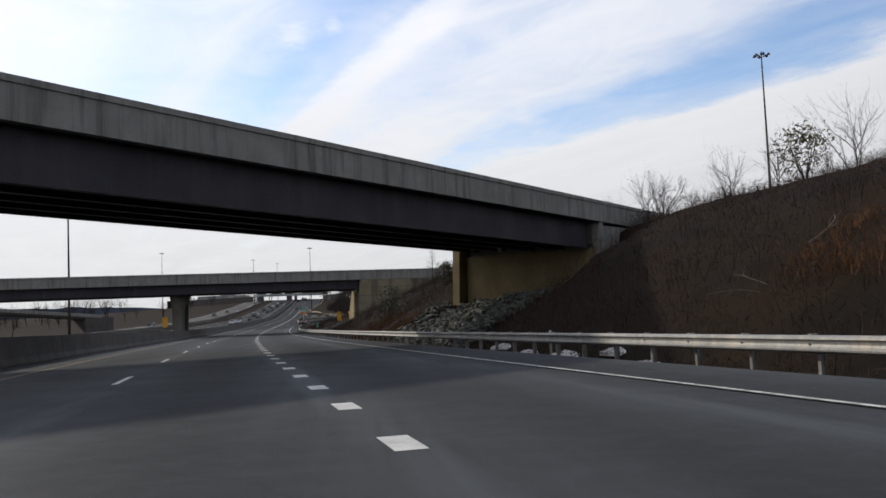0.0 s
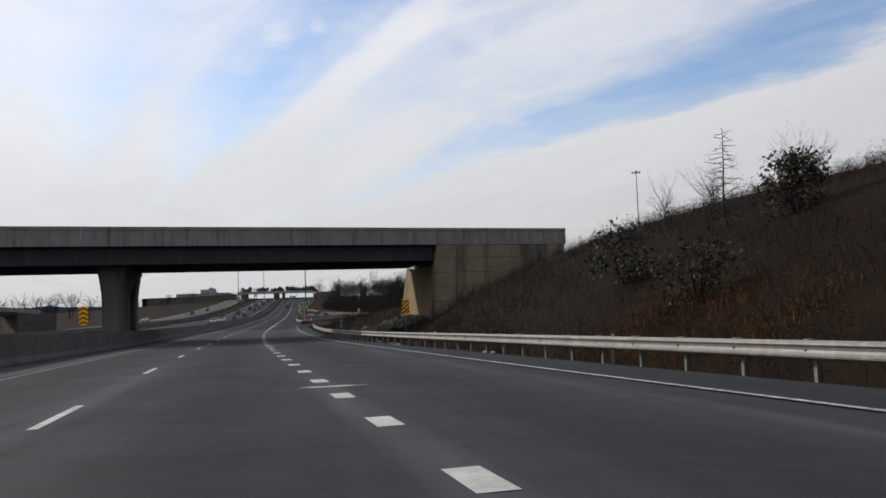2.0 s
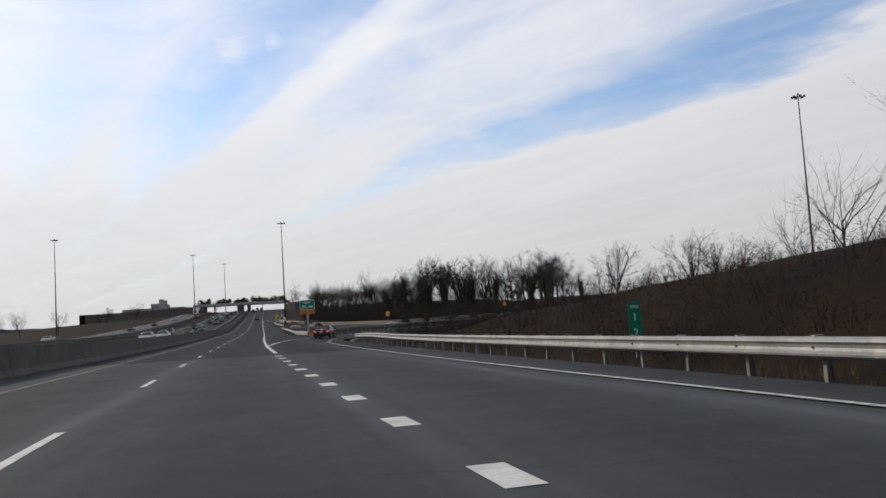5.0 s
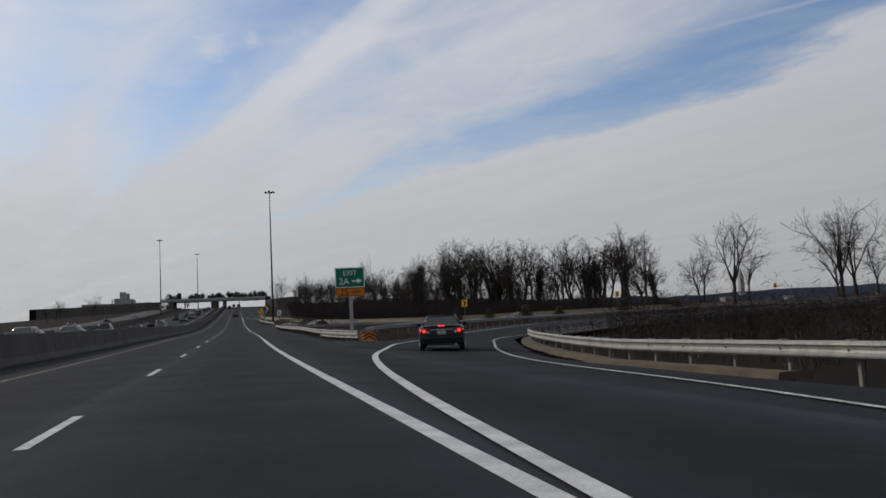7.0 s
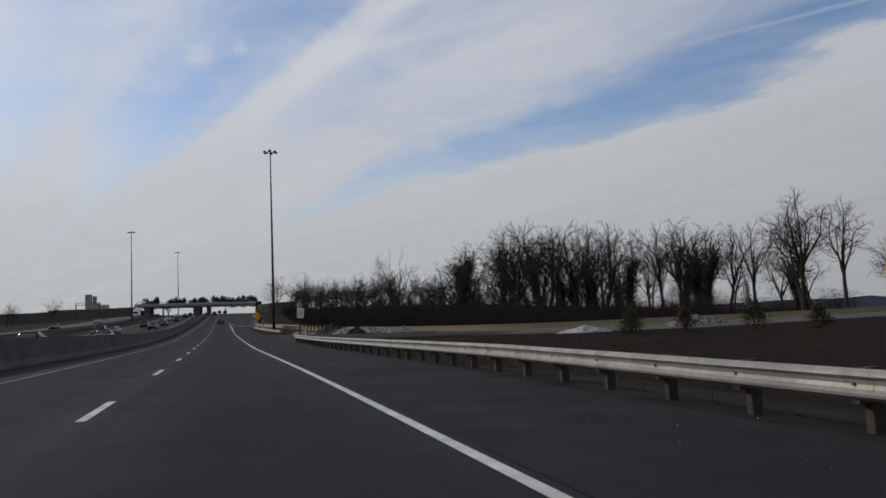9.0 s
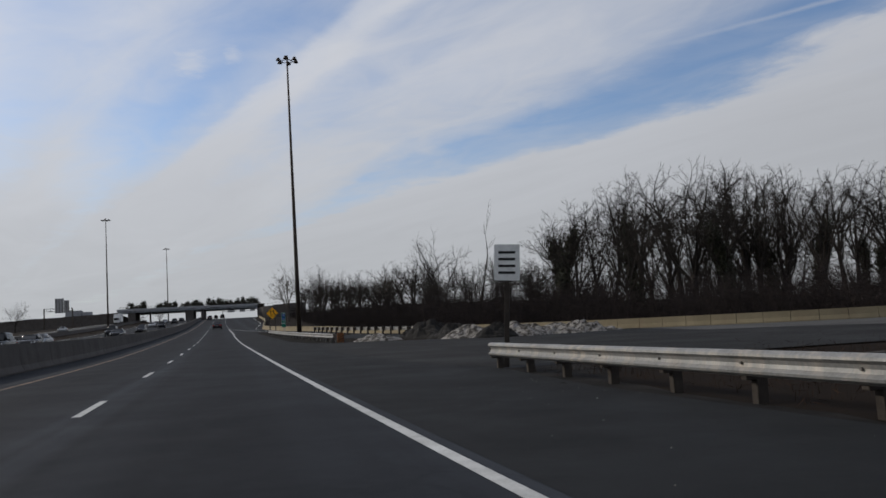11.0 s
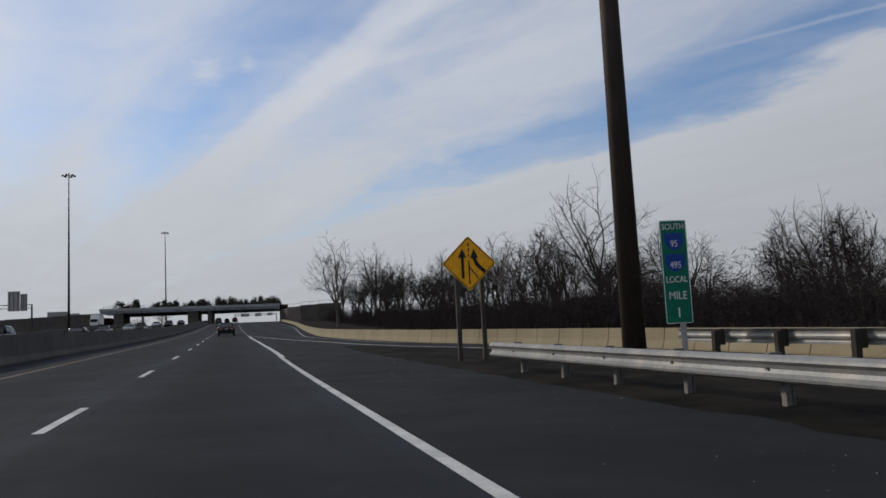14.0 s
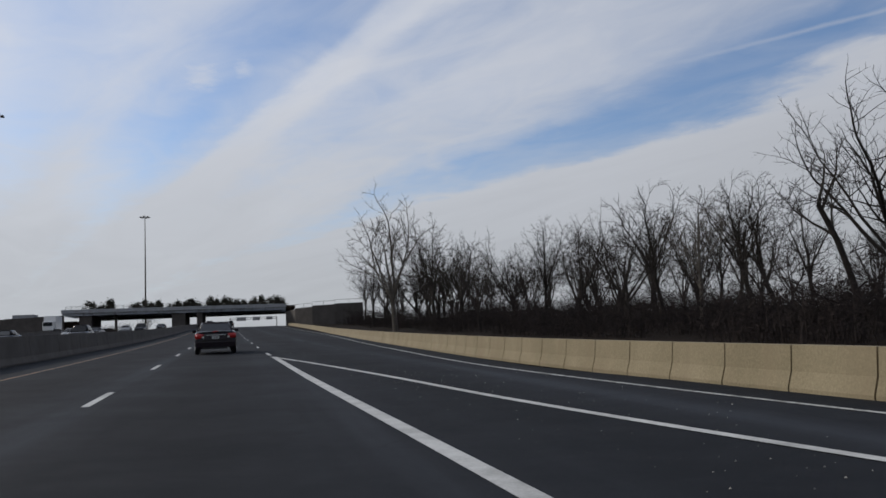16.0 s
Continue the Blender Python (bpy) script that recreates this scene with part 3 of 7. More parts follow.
def paved(name, rows, mat, label, dz=0.0, n=22):
    """A pavement from rows of (station, left offset, right offset); keeps the offset for the wear of the lanes."""
    vs, fs, off = [], [], []
    for i, (s, a, b) in enumerate(rows):
        for k in range(n + 1):
            off.append(a + (b - a) * k / n)
            vs.append(at_road(s, off[-1], dz))
        if i:
            w = n + 1
            fs += [(w * (i - 1) + k, w * (i - 1) + k + 1, w * i + k + 1, w * i + k) for k in range(n)]
    me = mesh_of(name, vs, fs, mat, True)
    me.attributes.new("across", "FLOAT", "POINT").data.foreach_set("value", off)
    return tagged(new(name, me), label, "road", kind="structure")


right_edge = lerp_table([(-160, 10.2), (12, 9.6), (84, 8.4), (133, 7.6), (190, 8.4), (212, 8.6), (218, 8.8), (229, 9.6), (243, 13.0), (252, 15.5), (254.0, 13.0), (256, 5.6), (275, 5.3), (330, 5.6), (336, 6.2), (338, 19), (362, 16), (370, 10), (373, 6.8), (390, 5.9), (412, 5.7), (424, 5.6), (440, 6.2), (446, 8.8), (468, 7.4), (485, 8.4), (535, 11.2), (680, 13.5), (1000, 14)])
road = paved("road", [(s, -7.4, right_edge(s)) for s in list(np.arange(-160, 190, 5.0))], M["asphalt"], "grey worn asphalt highway with lane markings")
paved("road_ahead", [(s, -7.4, right_edge(s)) for s in [185.0] + list(np.arange(188, 540, 2.0)) + list(np.arange(540, 1001, 20.0))], M["asphalt_dark"], "darker asphalt highway with lane markings")
M["asphalt_shoulder"] = material("asphalt_shoulder", (0.0195, 0.0207, 0.0222), (0.0145, 0.0155, 0.0167), rough=0.85, scale=0.6, fine=50, bump=0.3, spec=0.07)
paved("road_shoulder", [(s, 2.02, min(right_edge(s), 6.3 if 335 < s < 373 else 30.0)) for s in [262.0] + list(np.arange(264, 440, 2.0))], M["asphalt_shoulder"], "weathered grey-brown asphalt shoulder beyond the white line", 0.004)
paved("road_opposite", [(s, -24.0, -11.2) for s in np.arange(-160, 1001, 10.0)], M["asphalt_dark"], "grey asphalt carriageway behind the median barrier")
paved("road_collector", [(s, -46.0, -33.5) for s in np.arange(-160, 1001, 10.0)], M["asphalt_old"], "grey asphalt collector road beyond a dark strip of grass", 0.03)

# The exit ramp and its loop, in the plan.
RAMP_L = [(-15.86, 204.0), (-15.2, 217.8), (-14.65, 224.6), (-13.6, 233.0), (-12.1, 240.3), (-10.4, 247.6), (-7.6, 255.0), (-4.2, 263.0), (0.6, 270.5), (12.8, 285.0), (26.0, 295.0), (46.0, 304.0), (72.0, 311.0), (118.0, 314.0)]
RAMP_R = [(-11.3, 212.0), (-10.9, 215.5), (-10.3, 224.3), (-9.5, 231.0), (-8.6, 235.2), (-6.1, 244.5), (-3.4, 253.0), (1.6, 260.5), (8.6, 268.2), (18.5, 276.5), (31.0, 283.5), (49.0, 290.0), (73.0, 295.5), (118.0, 298.0)]


def plan_line(points, step=1.0):
    """World (x, y) points as a smooth line of (station, offset)."""
    return smooth_line([station(x, y) for x, y in points], step)


def strip_between(name, left, right, mat, label, dz, n=220):
    a, b = plan_line(left, 0.5), plan_line(right, 0.5)
    vs, fs = [], []
    for i in range(n + 1):
        p, q = a[int(i / n * (len(a) - 1))], b[int(i / n * (len(b) - 1))]
        for k in range(9):
            t = k / 8
            vs.append(at_road(p[0] * (1 - t) + q[0] * t, p[1] * (1 - t) + q[1] * t, dz))
        if i:
            for k in range(8):
                j = i * 9 + k
                fs.append((j - 9, j - 8, j + 1, j))
    return tagged(new(name, mesh_of(name, vs, fs, mat, True)), label, "road", kind="structure")


def shifted(points, d):
    """The plan line moved d metres to its right."""
    out = []
    for i, (x, y) in enumerate(points):
        x0, y0 = points[max(i - 1, 0)]
        x1, y1 = points[min(i + 1, len(points) - 1)]
        n = math.hypot(x1 - x0, y1 - y0)
        out.append((x + (y1 - y0) / n * d, y - (x1 - x0) / n * d))
    return out


strip_between("road_ramp", shifted(RAMP_L, -2.2)[4:], shifted(RAMP_R, 1.2)[4:], M["asphalt_dark"], "grey asphalt exit ramp curving away", 0.012)
# The entrance ramp beyond, behind its concrete barrier.
BARRIER_RAMP = [(118.0, 350.5), (100.0, 350.2), (66.0, 352.0), (34.0, 352.5), (16.0, 357.0), (5.0, 367.0), (-3.0, 380.0), (-8.0, 400.0), (-10.2, 424.0), (-12.0, 432.0), (-13.6, 438.3), (-14.5, 445.3), (-15.3, 452.5), (-15.75, 460.0), (-16.0, 468.0), (-15.6, 485.0), (-13.9, 534.0), (-12.5, 580.0), (-12.2, 640.0), (-12.0, 672.0)]
ENTRANCE_L = [(118.0, 326.0), (72.0, 328.5), (40.0, 330.6), (17.0, 328.0), (6.0, 331.0), (0.0, 339.0)]
strip_between("road_entrance", ENTRANCE_L, shifted(BARRIER_RAMP, -0.2)[:6], M["asphalt_sheen"], "weathered asphalt entrance ramp, low-angle sheen in its pale colour, beside a concrete barrier", 0.003)
MERGE_L = [(0.0, 339.0), (-2.0, 350.0), (-4.5, 363.0), (-10.0, 378.0), (-15.4, 399.0), (-17.6, 424.0), (-18.9, 431.0), (-19.6, 438.0), (-20.0, 446.0), (-20.2, 453.0)]
strip_between("road_merge", MERGE_L, shifted(BARRIER_RAMP, -0.2)[5:13], M["asphalt_shoulder"], "weathered asphalt of the merging ramp beside a concrete barrier", 0.005)
M["asphalt_worn"] = material("asphalt_worn", (0.0285, 0.0285, 0.0285), (0.0195, 0.0197, 0.02), rough=0.88, scale=0.3, fine=50, bump=0.3, spec=0.07)
paved("road_gap", ((336.8, 6.2, 24.0), (339.0, 5.6, 27.0), (344.0, 5.2, 30.0), (352.0, 5.0, 27.0), (360.0, 5.2, 20.0), (367.0, 5.6, 14.0), (371.8, 6.0, 8.2)), M["asphalt_worn"], "worn grey-brown asphalt between the highway and the entrance ramp", 0.009)

# ---- lane markings ----
markings = thing("lane_markings", Matrix(), "white and yellow painted lane markings, worn", "road marking", kind="structure")
ribbon("edge_line", smooth_line([(s, -5.25) for s in range(-150, 1000, 10)], 5.0), 0.11, 0.006, M["paint_yellow"], markings)


def spaced(anchors, pitch, lo, hi):
    """Ends of dashes at a pitch, through known ones."""
    out = []
    q_ = anchors[0] - pitch
    while q_ > lo:
        out.append(q_)
        q_ -= pitch
    for a, b in zip(anchors, anchors[1:]):
        n = round((b - a) / pitch)
        out += [a + (b - a) * k / n for k in range(n)]
    q_ = anchors[-1]
    while q_ < hi:
        out.append(q_)
        q_ += pitch
    return out


dash_at = lerp_table([(300, -1.9), (345, -2.1), (370, -2.06), (380, -1.92), (400, -1.75), (443, -1.68), (480, -1.85)])
for e_ in spaced((21.51, 93.08, 143.58, 276.88, 345.74, 378.64, 400.06, 421.4, 466.43), 12.19, -120, 900):
    s0 = e_ - 3.05
    ribbon("lane_dash", [(s0 + k, dash_at(s0 + k)) for k in (0.0, 1.5, 3.05)], 0.13, 0.006, M["paint_white"], markings)
for e_ in spaced((7.67, 76.17, 128.74), 3.658, -40, 187):
    s0 = e_ - 0.92
    ribbon("lane_dot", [(s0, 1.95), (s0 + 0.92, 1.95)], 0.3, 0.006, M["paint_white"], markings)
ribbon("gore_line", smooth_line([(188, 1.98), (195, 1.95), (201, 1.92), (208, 1.88), (215, 1.88), (235, 1.83), (260, 1.84)], 1.5), 0.2, 0.007, M["paint_white"], markings)
ribbon("edge_line", smooth_line([(260, 1.84), (300, 1.84), (345, 1.79), (366, 1.78), (390, 1.83), (406, 1.93), (420, 1.98), (427.5, 2.04)], 2.0), 0.13, 0.006, M["paint_white"], markings)
ribbon("gore_line", smooth_line([(427, 2.1), (434, 2.15), (445, 2.15), (455, 2.15), (468, 2.06), (482, 2.05)], 2.0), 0.19, 0.006, M["paint_white"], markings)
ribbon("gore_line", plan_line(shifted(RAMP_L, -0.14)[:10], 0.8), 0.2, 0.026, M["paint_white"], markings)
ribbon("edge_line", smooth_line([(-150, 7.1), (10, 7.0), (20, 7.0), (80, 6.7), (135, 6.4), (180, 6.35), (205, 6.4)], 3.0) + plan_line(RAMP_R[:11], 1.0), 0.11, 0.026, M["paint_worn"], markings)
ribbon("edge_line", plan_line(shifted(RAMP_L, 0.35)[9:], 1.0), 0.12, 0.026, M["paint_yellow"], markings)
ribbon("edge_line", smooth_line([(482, 1.95), (479.5, 2.3), (466.6, 3.7), (460.9, 4.15), (457, 4.6), (454.5, 4.95), (446, 6.0), (440, 6.6), (433, 7.95), (427, 9.7), (422.6, 11.0), (412, 13.6), (396, 18.4)], 1.0), 0.15, 0.011, M["paint_white"], markings)
ribbon("edge_line", smooth_line([(440, 8.6), (457, 7.0), (468, 6.6), (485, 7.4), (535, 10.4), (640, 12.5)], 2.0), 0.1, 0.006, M["paint_worn"], markings)
for k in range(14):
    s0 = 484 + 12.19 * k
    ribbon("lane_dash", [(s0, 2.0), (s0 + 3.05, 2.0)], 0.13, 0.006, M["paint_white"], markings)
for l0 in (-15.4, -19.2):
    for k in range(60):
        s0 = -20 + 12.19 * k
        ribbon("lane_dash", [(s0, l0), (s0 + 3.05, l0)], 0.13, 0.006, M["paint_white"], markings)
for l0 in (-11.9, -23.0):
    ribbon("edge_line", smooth_line([(s, l0) for s in range(-150, 1000, 10)], 8.0), 0.13, 0.006, M["paint_white"], markings)
for l0 in (-34.5, -45.0):
    ribbon("edge_line", smooth_line([(s, l0) for s in range(-150, 1000, 10)], 8.0), 0.13, 0.036, M["paint_white"], markings)


# ---- barriers ----
def concrete_barrier(name, line, height, mat, label, seg=3.05, half=0.3, both=True):
    """A safety-shape barrier as a row of cast segments with open joints."""
    root = thing(name, Matrix(), label, "barrier", kind="structure")
    top = 0.085
    prof = [(-half, 0.0), (-half, 0.075), (-half * 0.62, 0.3), (-top, height), (top, height), (half * 0.62, 0.3), (half, 0.075), (half, 0.0)]
    pts = [at_road(s, l, 0.0) for s, l in line]
    d = np.r_[0, np.cumsum([(b - a).length for a, b in zip(pts, pts[1:])])]
    arr = np.array([tuple(p) for p in pts])
    n = int(d[-1] / seg)
    for k in range(n):
        bm = bmesh.new()
        rows = []
        for q in (k * seg + 0.016, (k + 0.5) * seg, (k + 1) * seg - 0.016):
            p = Vector([float(np.interp(q, d, arr[:, i])) for i in range(3)])
            e = Vector([float(np.interp(min(q + 0.5, d[-1]), d, arr[:, i]) - np.interp(max(q - 0.5, 0), d, arr[:, i])) for i in range(3)]).to_2d().normalized()
            side = Vector((e.y, -e.x, 0))
            rows.append([p + side * u + Vector((0, 0, v - 0.02)) for u, v in prof])
        loft(bm, rows)
        part("barrier_segment", bm, mat, root)
    return root


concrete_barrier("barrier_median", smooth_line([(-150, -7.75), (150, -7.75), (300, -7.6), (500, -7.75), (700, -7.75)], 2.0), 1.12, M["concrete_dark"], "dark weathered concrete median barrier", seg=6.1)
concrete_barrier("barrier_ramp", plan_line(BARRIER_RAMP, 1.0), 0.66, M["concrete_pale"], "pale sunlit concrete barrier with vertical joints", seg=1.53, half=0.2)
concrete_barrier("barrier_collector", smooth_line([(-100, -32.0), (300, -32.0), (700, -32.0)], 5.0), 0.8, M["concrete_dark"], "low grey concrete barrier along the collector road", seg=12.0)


# ---- the overpasses ----
def frame_axes(origin, yaw):
    """u along the bridge (to the right), v across it (away), from a corner in the plan."""
    u = Vector((math.cos(yaw), math.sin(yaw), 0))
    return Vector(origin), u, Vector((-u.y, u.x, 0))


def overpass(name, origin, yaw, u0, u1, width, z_top, z_soffit, z_bottom, slope, girders, label, joint_step=7.0, wall=None, fascia="concrete_grey", tilt=0.0, skew=0.0, steel="steel_dark"):
    """Deck, parapets in cast lengths, plate girders with flanges and stiffeners. Heights at u = 0."""
    o, u, v = frame_axes((*origin, 0.0), yaw)
    root = thing(name, Matrix(), label, "overpass", kind="structure")

    def at(a, b, z):
        return o + u * a + v * b + Vector((0, 0, z + slope * a + tilt * b / width))

    def slab(nm, a0, a1, prof, mat, label_="", n=1):
        bm = bmesh.new()
        rows = [[at(a0 + (a1 - a0) * i / n, b, z) for b, z in prof] for i in range(n + 1)]
        loft(bm, rows)
        return part(nm, bm, mat, root, label_)

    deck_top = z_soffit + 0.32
    # Deck slab takes darker concrete, with the shade of its underside in the colour.
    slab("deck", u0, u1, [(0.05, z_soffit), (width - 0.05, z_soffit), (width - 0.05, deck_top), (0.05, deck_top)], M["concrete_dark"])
    for side, b0 in (("near", 0.0), ("far", width)):
        f = 1 if side == "near" else -1
        a = u0
        k = 0
        while a < u1 - 0.5:
            e = min(a + joint_step, u1)
            slab("parapet", a + 0.004, e - 0.004, [(b0, z_soffit - 0.02), (b0 + f * 0.5, z_soffit - 0.02), (b0 + f * 0.5, deck_top), (b0 + f * 0.42, z_top - 0.25), (b0 + f * 0.36, z_top - 0.24), (b0 + f * 0.36, z_top), (b0 - f * 0.06, z_top), (b0 - f * 0.06, z_top - 0.24), (b0, z_top - 0.27)][:: f], M[fascia])
            a = e
            k += 1
    for i in range(girders):
        b = 0.75 + (width - 1.5) * i / (girders - 1)
        t, w = 0.02, 0.24
        slab("girder", u0 + 0.1, min(u1, wall + skew * b / width if wall is not None else u1) - 0.1, [(b - w, z_bottom), (b + w, z_bottom), (b + w, z_bottom + 0.05), (b + t, z_bottom + 0.05), (b + t, z_soffit - 0.08), (b + w, z_soffit - 0.08), (b + w, z_soffit - 0.04), (b - w, z_soffit - 0.04), (b - w, z_soffit - 0.08), (b - t, z_soffit - 0.08), (b - t, z_bottom + 0.05), (b - w, z_bottom + 0.05)], M[steel])
    end = wall if wall is not None else u1
    a = end - 1.5
    while a > u0:
        for i in range(girders - 1):
            b = 0.75 + (width - 1.5) * i / (girders - 1)
            c = 0.75 + (width - 1.5) * (i + 1) / (girders - 1)
            slab("cross_brace", a, a + 0.12, [(b + 0.03, z_bottom + 0.35), (c - 0.03, z_bottom + 0.35), (c - 0.03, z_bottom + 0.9), (b + 0.03, z_bottom + 0.9)], M["steel_dark"])
        a -= 7.5
    return root, at


def wall_block(name, corners, z0, z1, mat, parent, label="", batter=(0, 0)):
    """An upright block over plan corners; batter shifts the foot."""
    bm = bmesh.new()
    lo = [Vector((x + batter[0], y + batter[1], z0)) for x, y in corners]
    hi = [Vector((x, y, z1)) for x, y in corners]
    loft(bm, [lo, hi])
    return part(name, bm, mat, parent, label)


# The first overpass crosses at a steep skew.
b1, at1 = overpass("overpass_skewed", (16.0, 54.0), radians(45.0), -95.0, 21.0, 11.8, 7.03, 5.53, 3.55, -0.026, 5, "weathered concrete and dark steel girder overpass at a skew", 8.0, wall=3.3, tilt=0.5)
p = lambda a, b: tuple(at1(a, b, 0).to_2d())
wall_block("abutment", [p(3.3, 0.25), p(3.3, 11.55), p(4.3, 11.55), p(4.3, 0.25)], -2.2, 3.55, M["concrete_tan"], b1, "tan stained concrete abutment wall")
wall_block("backwall", [p(4.0, 0.1), p(4.0, 11.7), p(4.6, 11.7), p(4.6, 0.1)], 3.0, 5.5, M["concrete_grey"], b1)
wall_block("wing_wall", [p(2.5, 11.56), p(4.6, 11.56), p(4.6, 12.2), p(2.5, 12.2)], -2.2, 5.45, M["concrete_tan"], b1, batter=(-0.25, 0.1))
wall_block("wing_wall", [p(3.6, -0.02), p(21.0, -0.02), p(21.0, 0.46), p(3.6, 0.46)], -1.5, 5.1, M["concrete_grey"], b1)
for k in range(5):
    b = 0.75 + 10.3 * k / 4
    part("bearing", boxed(-0.3, 0.3, -0.25, 0.25, 0.0, 0.28, 0.02), M["steel_dark"], b1).matrix_basis = Matrix.Translation(at1(3.75, b, 3.6)) @ pose(0, 0, 0, 0, 0, 45)
wall_block("pier", [p(-52.0, 0.6), p(-52.0, 11.2), p(-50.4, 11.2), p(-50.4, 0.6)], -3.0, 4.8, M["concrete_grey"], b1)
wall_block("pier", [p(-80.0, 0.6), p(-80.0, 11.2), p(-78.4, 11.2), p(-78.4, 0.6)], -3.0, 5.5, M["concrete_grey"], b1)

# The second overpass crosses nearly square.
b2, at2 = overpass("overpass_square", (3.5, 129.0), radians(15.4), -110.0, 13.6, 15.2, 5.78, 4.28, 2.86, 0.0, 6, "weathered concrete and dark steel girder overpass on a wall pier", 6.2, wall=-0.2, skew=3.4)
q = lambda a, b: tuple(at2(a, b, 0).to_2d())


def battered_wall(name, a0, a1, b0, b1_, z0, z1, lean, mat, parent, label=""):
    bm = bmesh.new()
    lo = [at2(a0 - lean, b0, z0), at2(a0 - lean, b1_, z0), at2(a1, b1_, z0), at2(a1, b0, z0)]
    hi = [at2(a0, b0, z1), at2(a0, b1_, z1), at2(a1, b1_, z1), at2(a1, b0, z1)]
    loft(bm, [lo, hi])
    return part(name, bm, mat, parent, label)


def skew_wall():
    bm = bmesh.new()
    lo = [Vector((2.55, 129.6, -4.2)), Vector((1.6, 144.6, -4.2)), Vector((3.6, 144.9, -4.2)), Vector((4.6, 129.9, -4.2))]
    hi = [Vector((3.42, 129.6, 2.55)), Vector((2.5, 144.6, 2.55)), Vector((3.6, 144.9, 2.55)), Vector((4.6, 129.9, 2.55))]
    loft(bm, [lo, hi])
    part("abutment", bm, M["concrete_tan"], b2, "tan stained concrete abutment wall")
    bm = bmesh.new()
    lo = [Vector((1.55, 144.2, -4.2)), Vector((1.3, 145.3, -4.2)), Vector((3.3, 145.9, -4.2)), Vector((3.6, 144.8, -4.2))]
    hi = [Vector((2.55, 144.4, 2.84)), Vector((2.35, 145.3, 2.84)), Vector((3.3, 145.9, 2.84)), Vector((3.6, 144.8, 2.84))]
    loft(bm, [lo, hi])
    part("wing_wall", bm, M["concrete_tan"], b2, "tan battered end wall")
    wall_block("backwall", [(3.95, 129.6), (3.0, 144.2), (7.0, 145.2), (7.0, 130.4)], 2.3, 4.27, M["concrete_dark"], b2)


skew_wall()


def panelled_wing():
    """The wing wall of the second overpass, cast in courses with dark joints."""
    courses = [(-4.6, -2.1), (-2.1, -0.85), (-0.85, 0.45), (0.45, 1.75), (1.75, 3.1), (3.1, 4.24)]
    cols = [(0.0, 3.45), (3.45, 7.6), (7.6, 13.4)]
    foot = lambda z: -0.0 - (4.24 - z) * 0.135
    for z0, z1 in courses:
        for i, (a0, a1) in enumerate(cols):
            bm = bmesh.new()
            rows = []
            for z in (z0 + 0.02, z1 - 0.02):
                left = a0 + 0.015 + (foot(z) if i == 0 else 0.0)
                rows.append([at2(left, 0.0, z), at2(a1 - 0.015, 0.0, z), at2(a1 - 0.015, 0.55, z), at2(left, 0.55, z)])
            loft(bm, rows)
            part("wall_panel", bm, M["concrete_wing"], b2)
    bm = bmesh.new()
    loft(bm, [[at2(foot(z) + 0.05, 0.035, z), at2(13.4, 0.035, z), at2(13.4, 0.5, z), at2(foot(z) + 0.05, 0.5, z)] for z in (-4.6, 4.2)])
    part("wall_core", bm, M["joint"], b2, "dark recessed joints of the wing wall")


panelled_wing()


def wall_pier(a_mid, root, at, width, z0, z1):
    bm = bmesh.new()
    rows = []
    for z, half, ends in ((z0, 0.62, 1.2), (z1 - 1.3, 0.75, 0.9), (z1 - 0.3, 0.95, 0.55), (z1, 0.95, 0.55)):
        rows.append([at(a_mid - half, ends, z), at(a_mid - half * 0.6, ends - 0.3, z), at(a_mid + half * 0.6, ends - 0.3, z), at(a_mid + half, ends, z), at(a_mid + half, width - ends, z), at(a_mid + half * 0.6, width - ends + 0.3, z), at(a_mid - half * 0.6, width - ends + 0.3, z), at(a_mid - half, width - ends, z)])
    loft(bm, rows)
    part("pier", bm, M["concrete_grey"], root, "flared concrete wall pier")


def median_pier():
    """Two flared columns, a thin web between them and a cap."""
    a, b = Vector((-23.35, 123.9, 0)), Vector((-24.75, 136.7, 0))
    d = (b - a).normalized()
    n = Vector((d.y, -d.x, 0))

    def piece(name, u0, u1, levels, label="", bevel=0.25):
        bm = bmesh.new()
        rows = []
        for z, w, e in levels:
            ring = [(u0 - e, -w + bevel), (u0 - e, w - bevel), (u0 - e + bevel, w), (u1 + e - bevel, w), (u1 + e, w - bevel), (u1 + e, -w + bevel), (u1 + e - bevel, -w), (u0 - e + bevel, -w)]
            rows.append([a + d * u + n * v + Vector((0, 0, z)) for u, v in ring])
        loft(bm, rows)
        part(name, bm, M["concrete_pier_shade"], b2, label)

    flare = ((-4.6, 0.72, 0.0), (0.6, 0.8, 0.05), (1.5, 0.9, 0.12), (2.3, 1.02, 0.25), (2.5, 1.02, 0.25))
    piece("pier_column", 0.3, 3.4, flare, "flared concrete pier column")
    piece("pier_column", 9.6, 12.6, flare, "flared concrete pier column")
    piece("pier_web", 3.35, 9.65, ((-4.6, 0.4, 0.0), (2.4, 0.4, 0.0)), "recessed web between the pier's columns", 0.05)
    piece("pier_arch", 3.0, 10.0, ((0.9, 0.42, 0.0), (1.5, 0.7, 0.0), (2.2, 0.95, 0.0), (2.45, 0.95, 0.0)), "", 0.05)
    piece("pier_cap", 0.1, 12.8, ((2.5, 1.1, 0.25), (2.84, 1.1, 0.25)), "concrete cap of the pier", 0.05)


median_pier()
wall_pier(-70.0, b2, at2, 15.2, -4.6, 2.82)


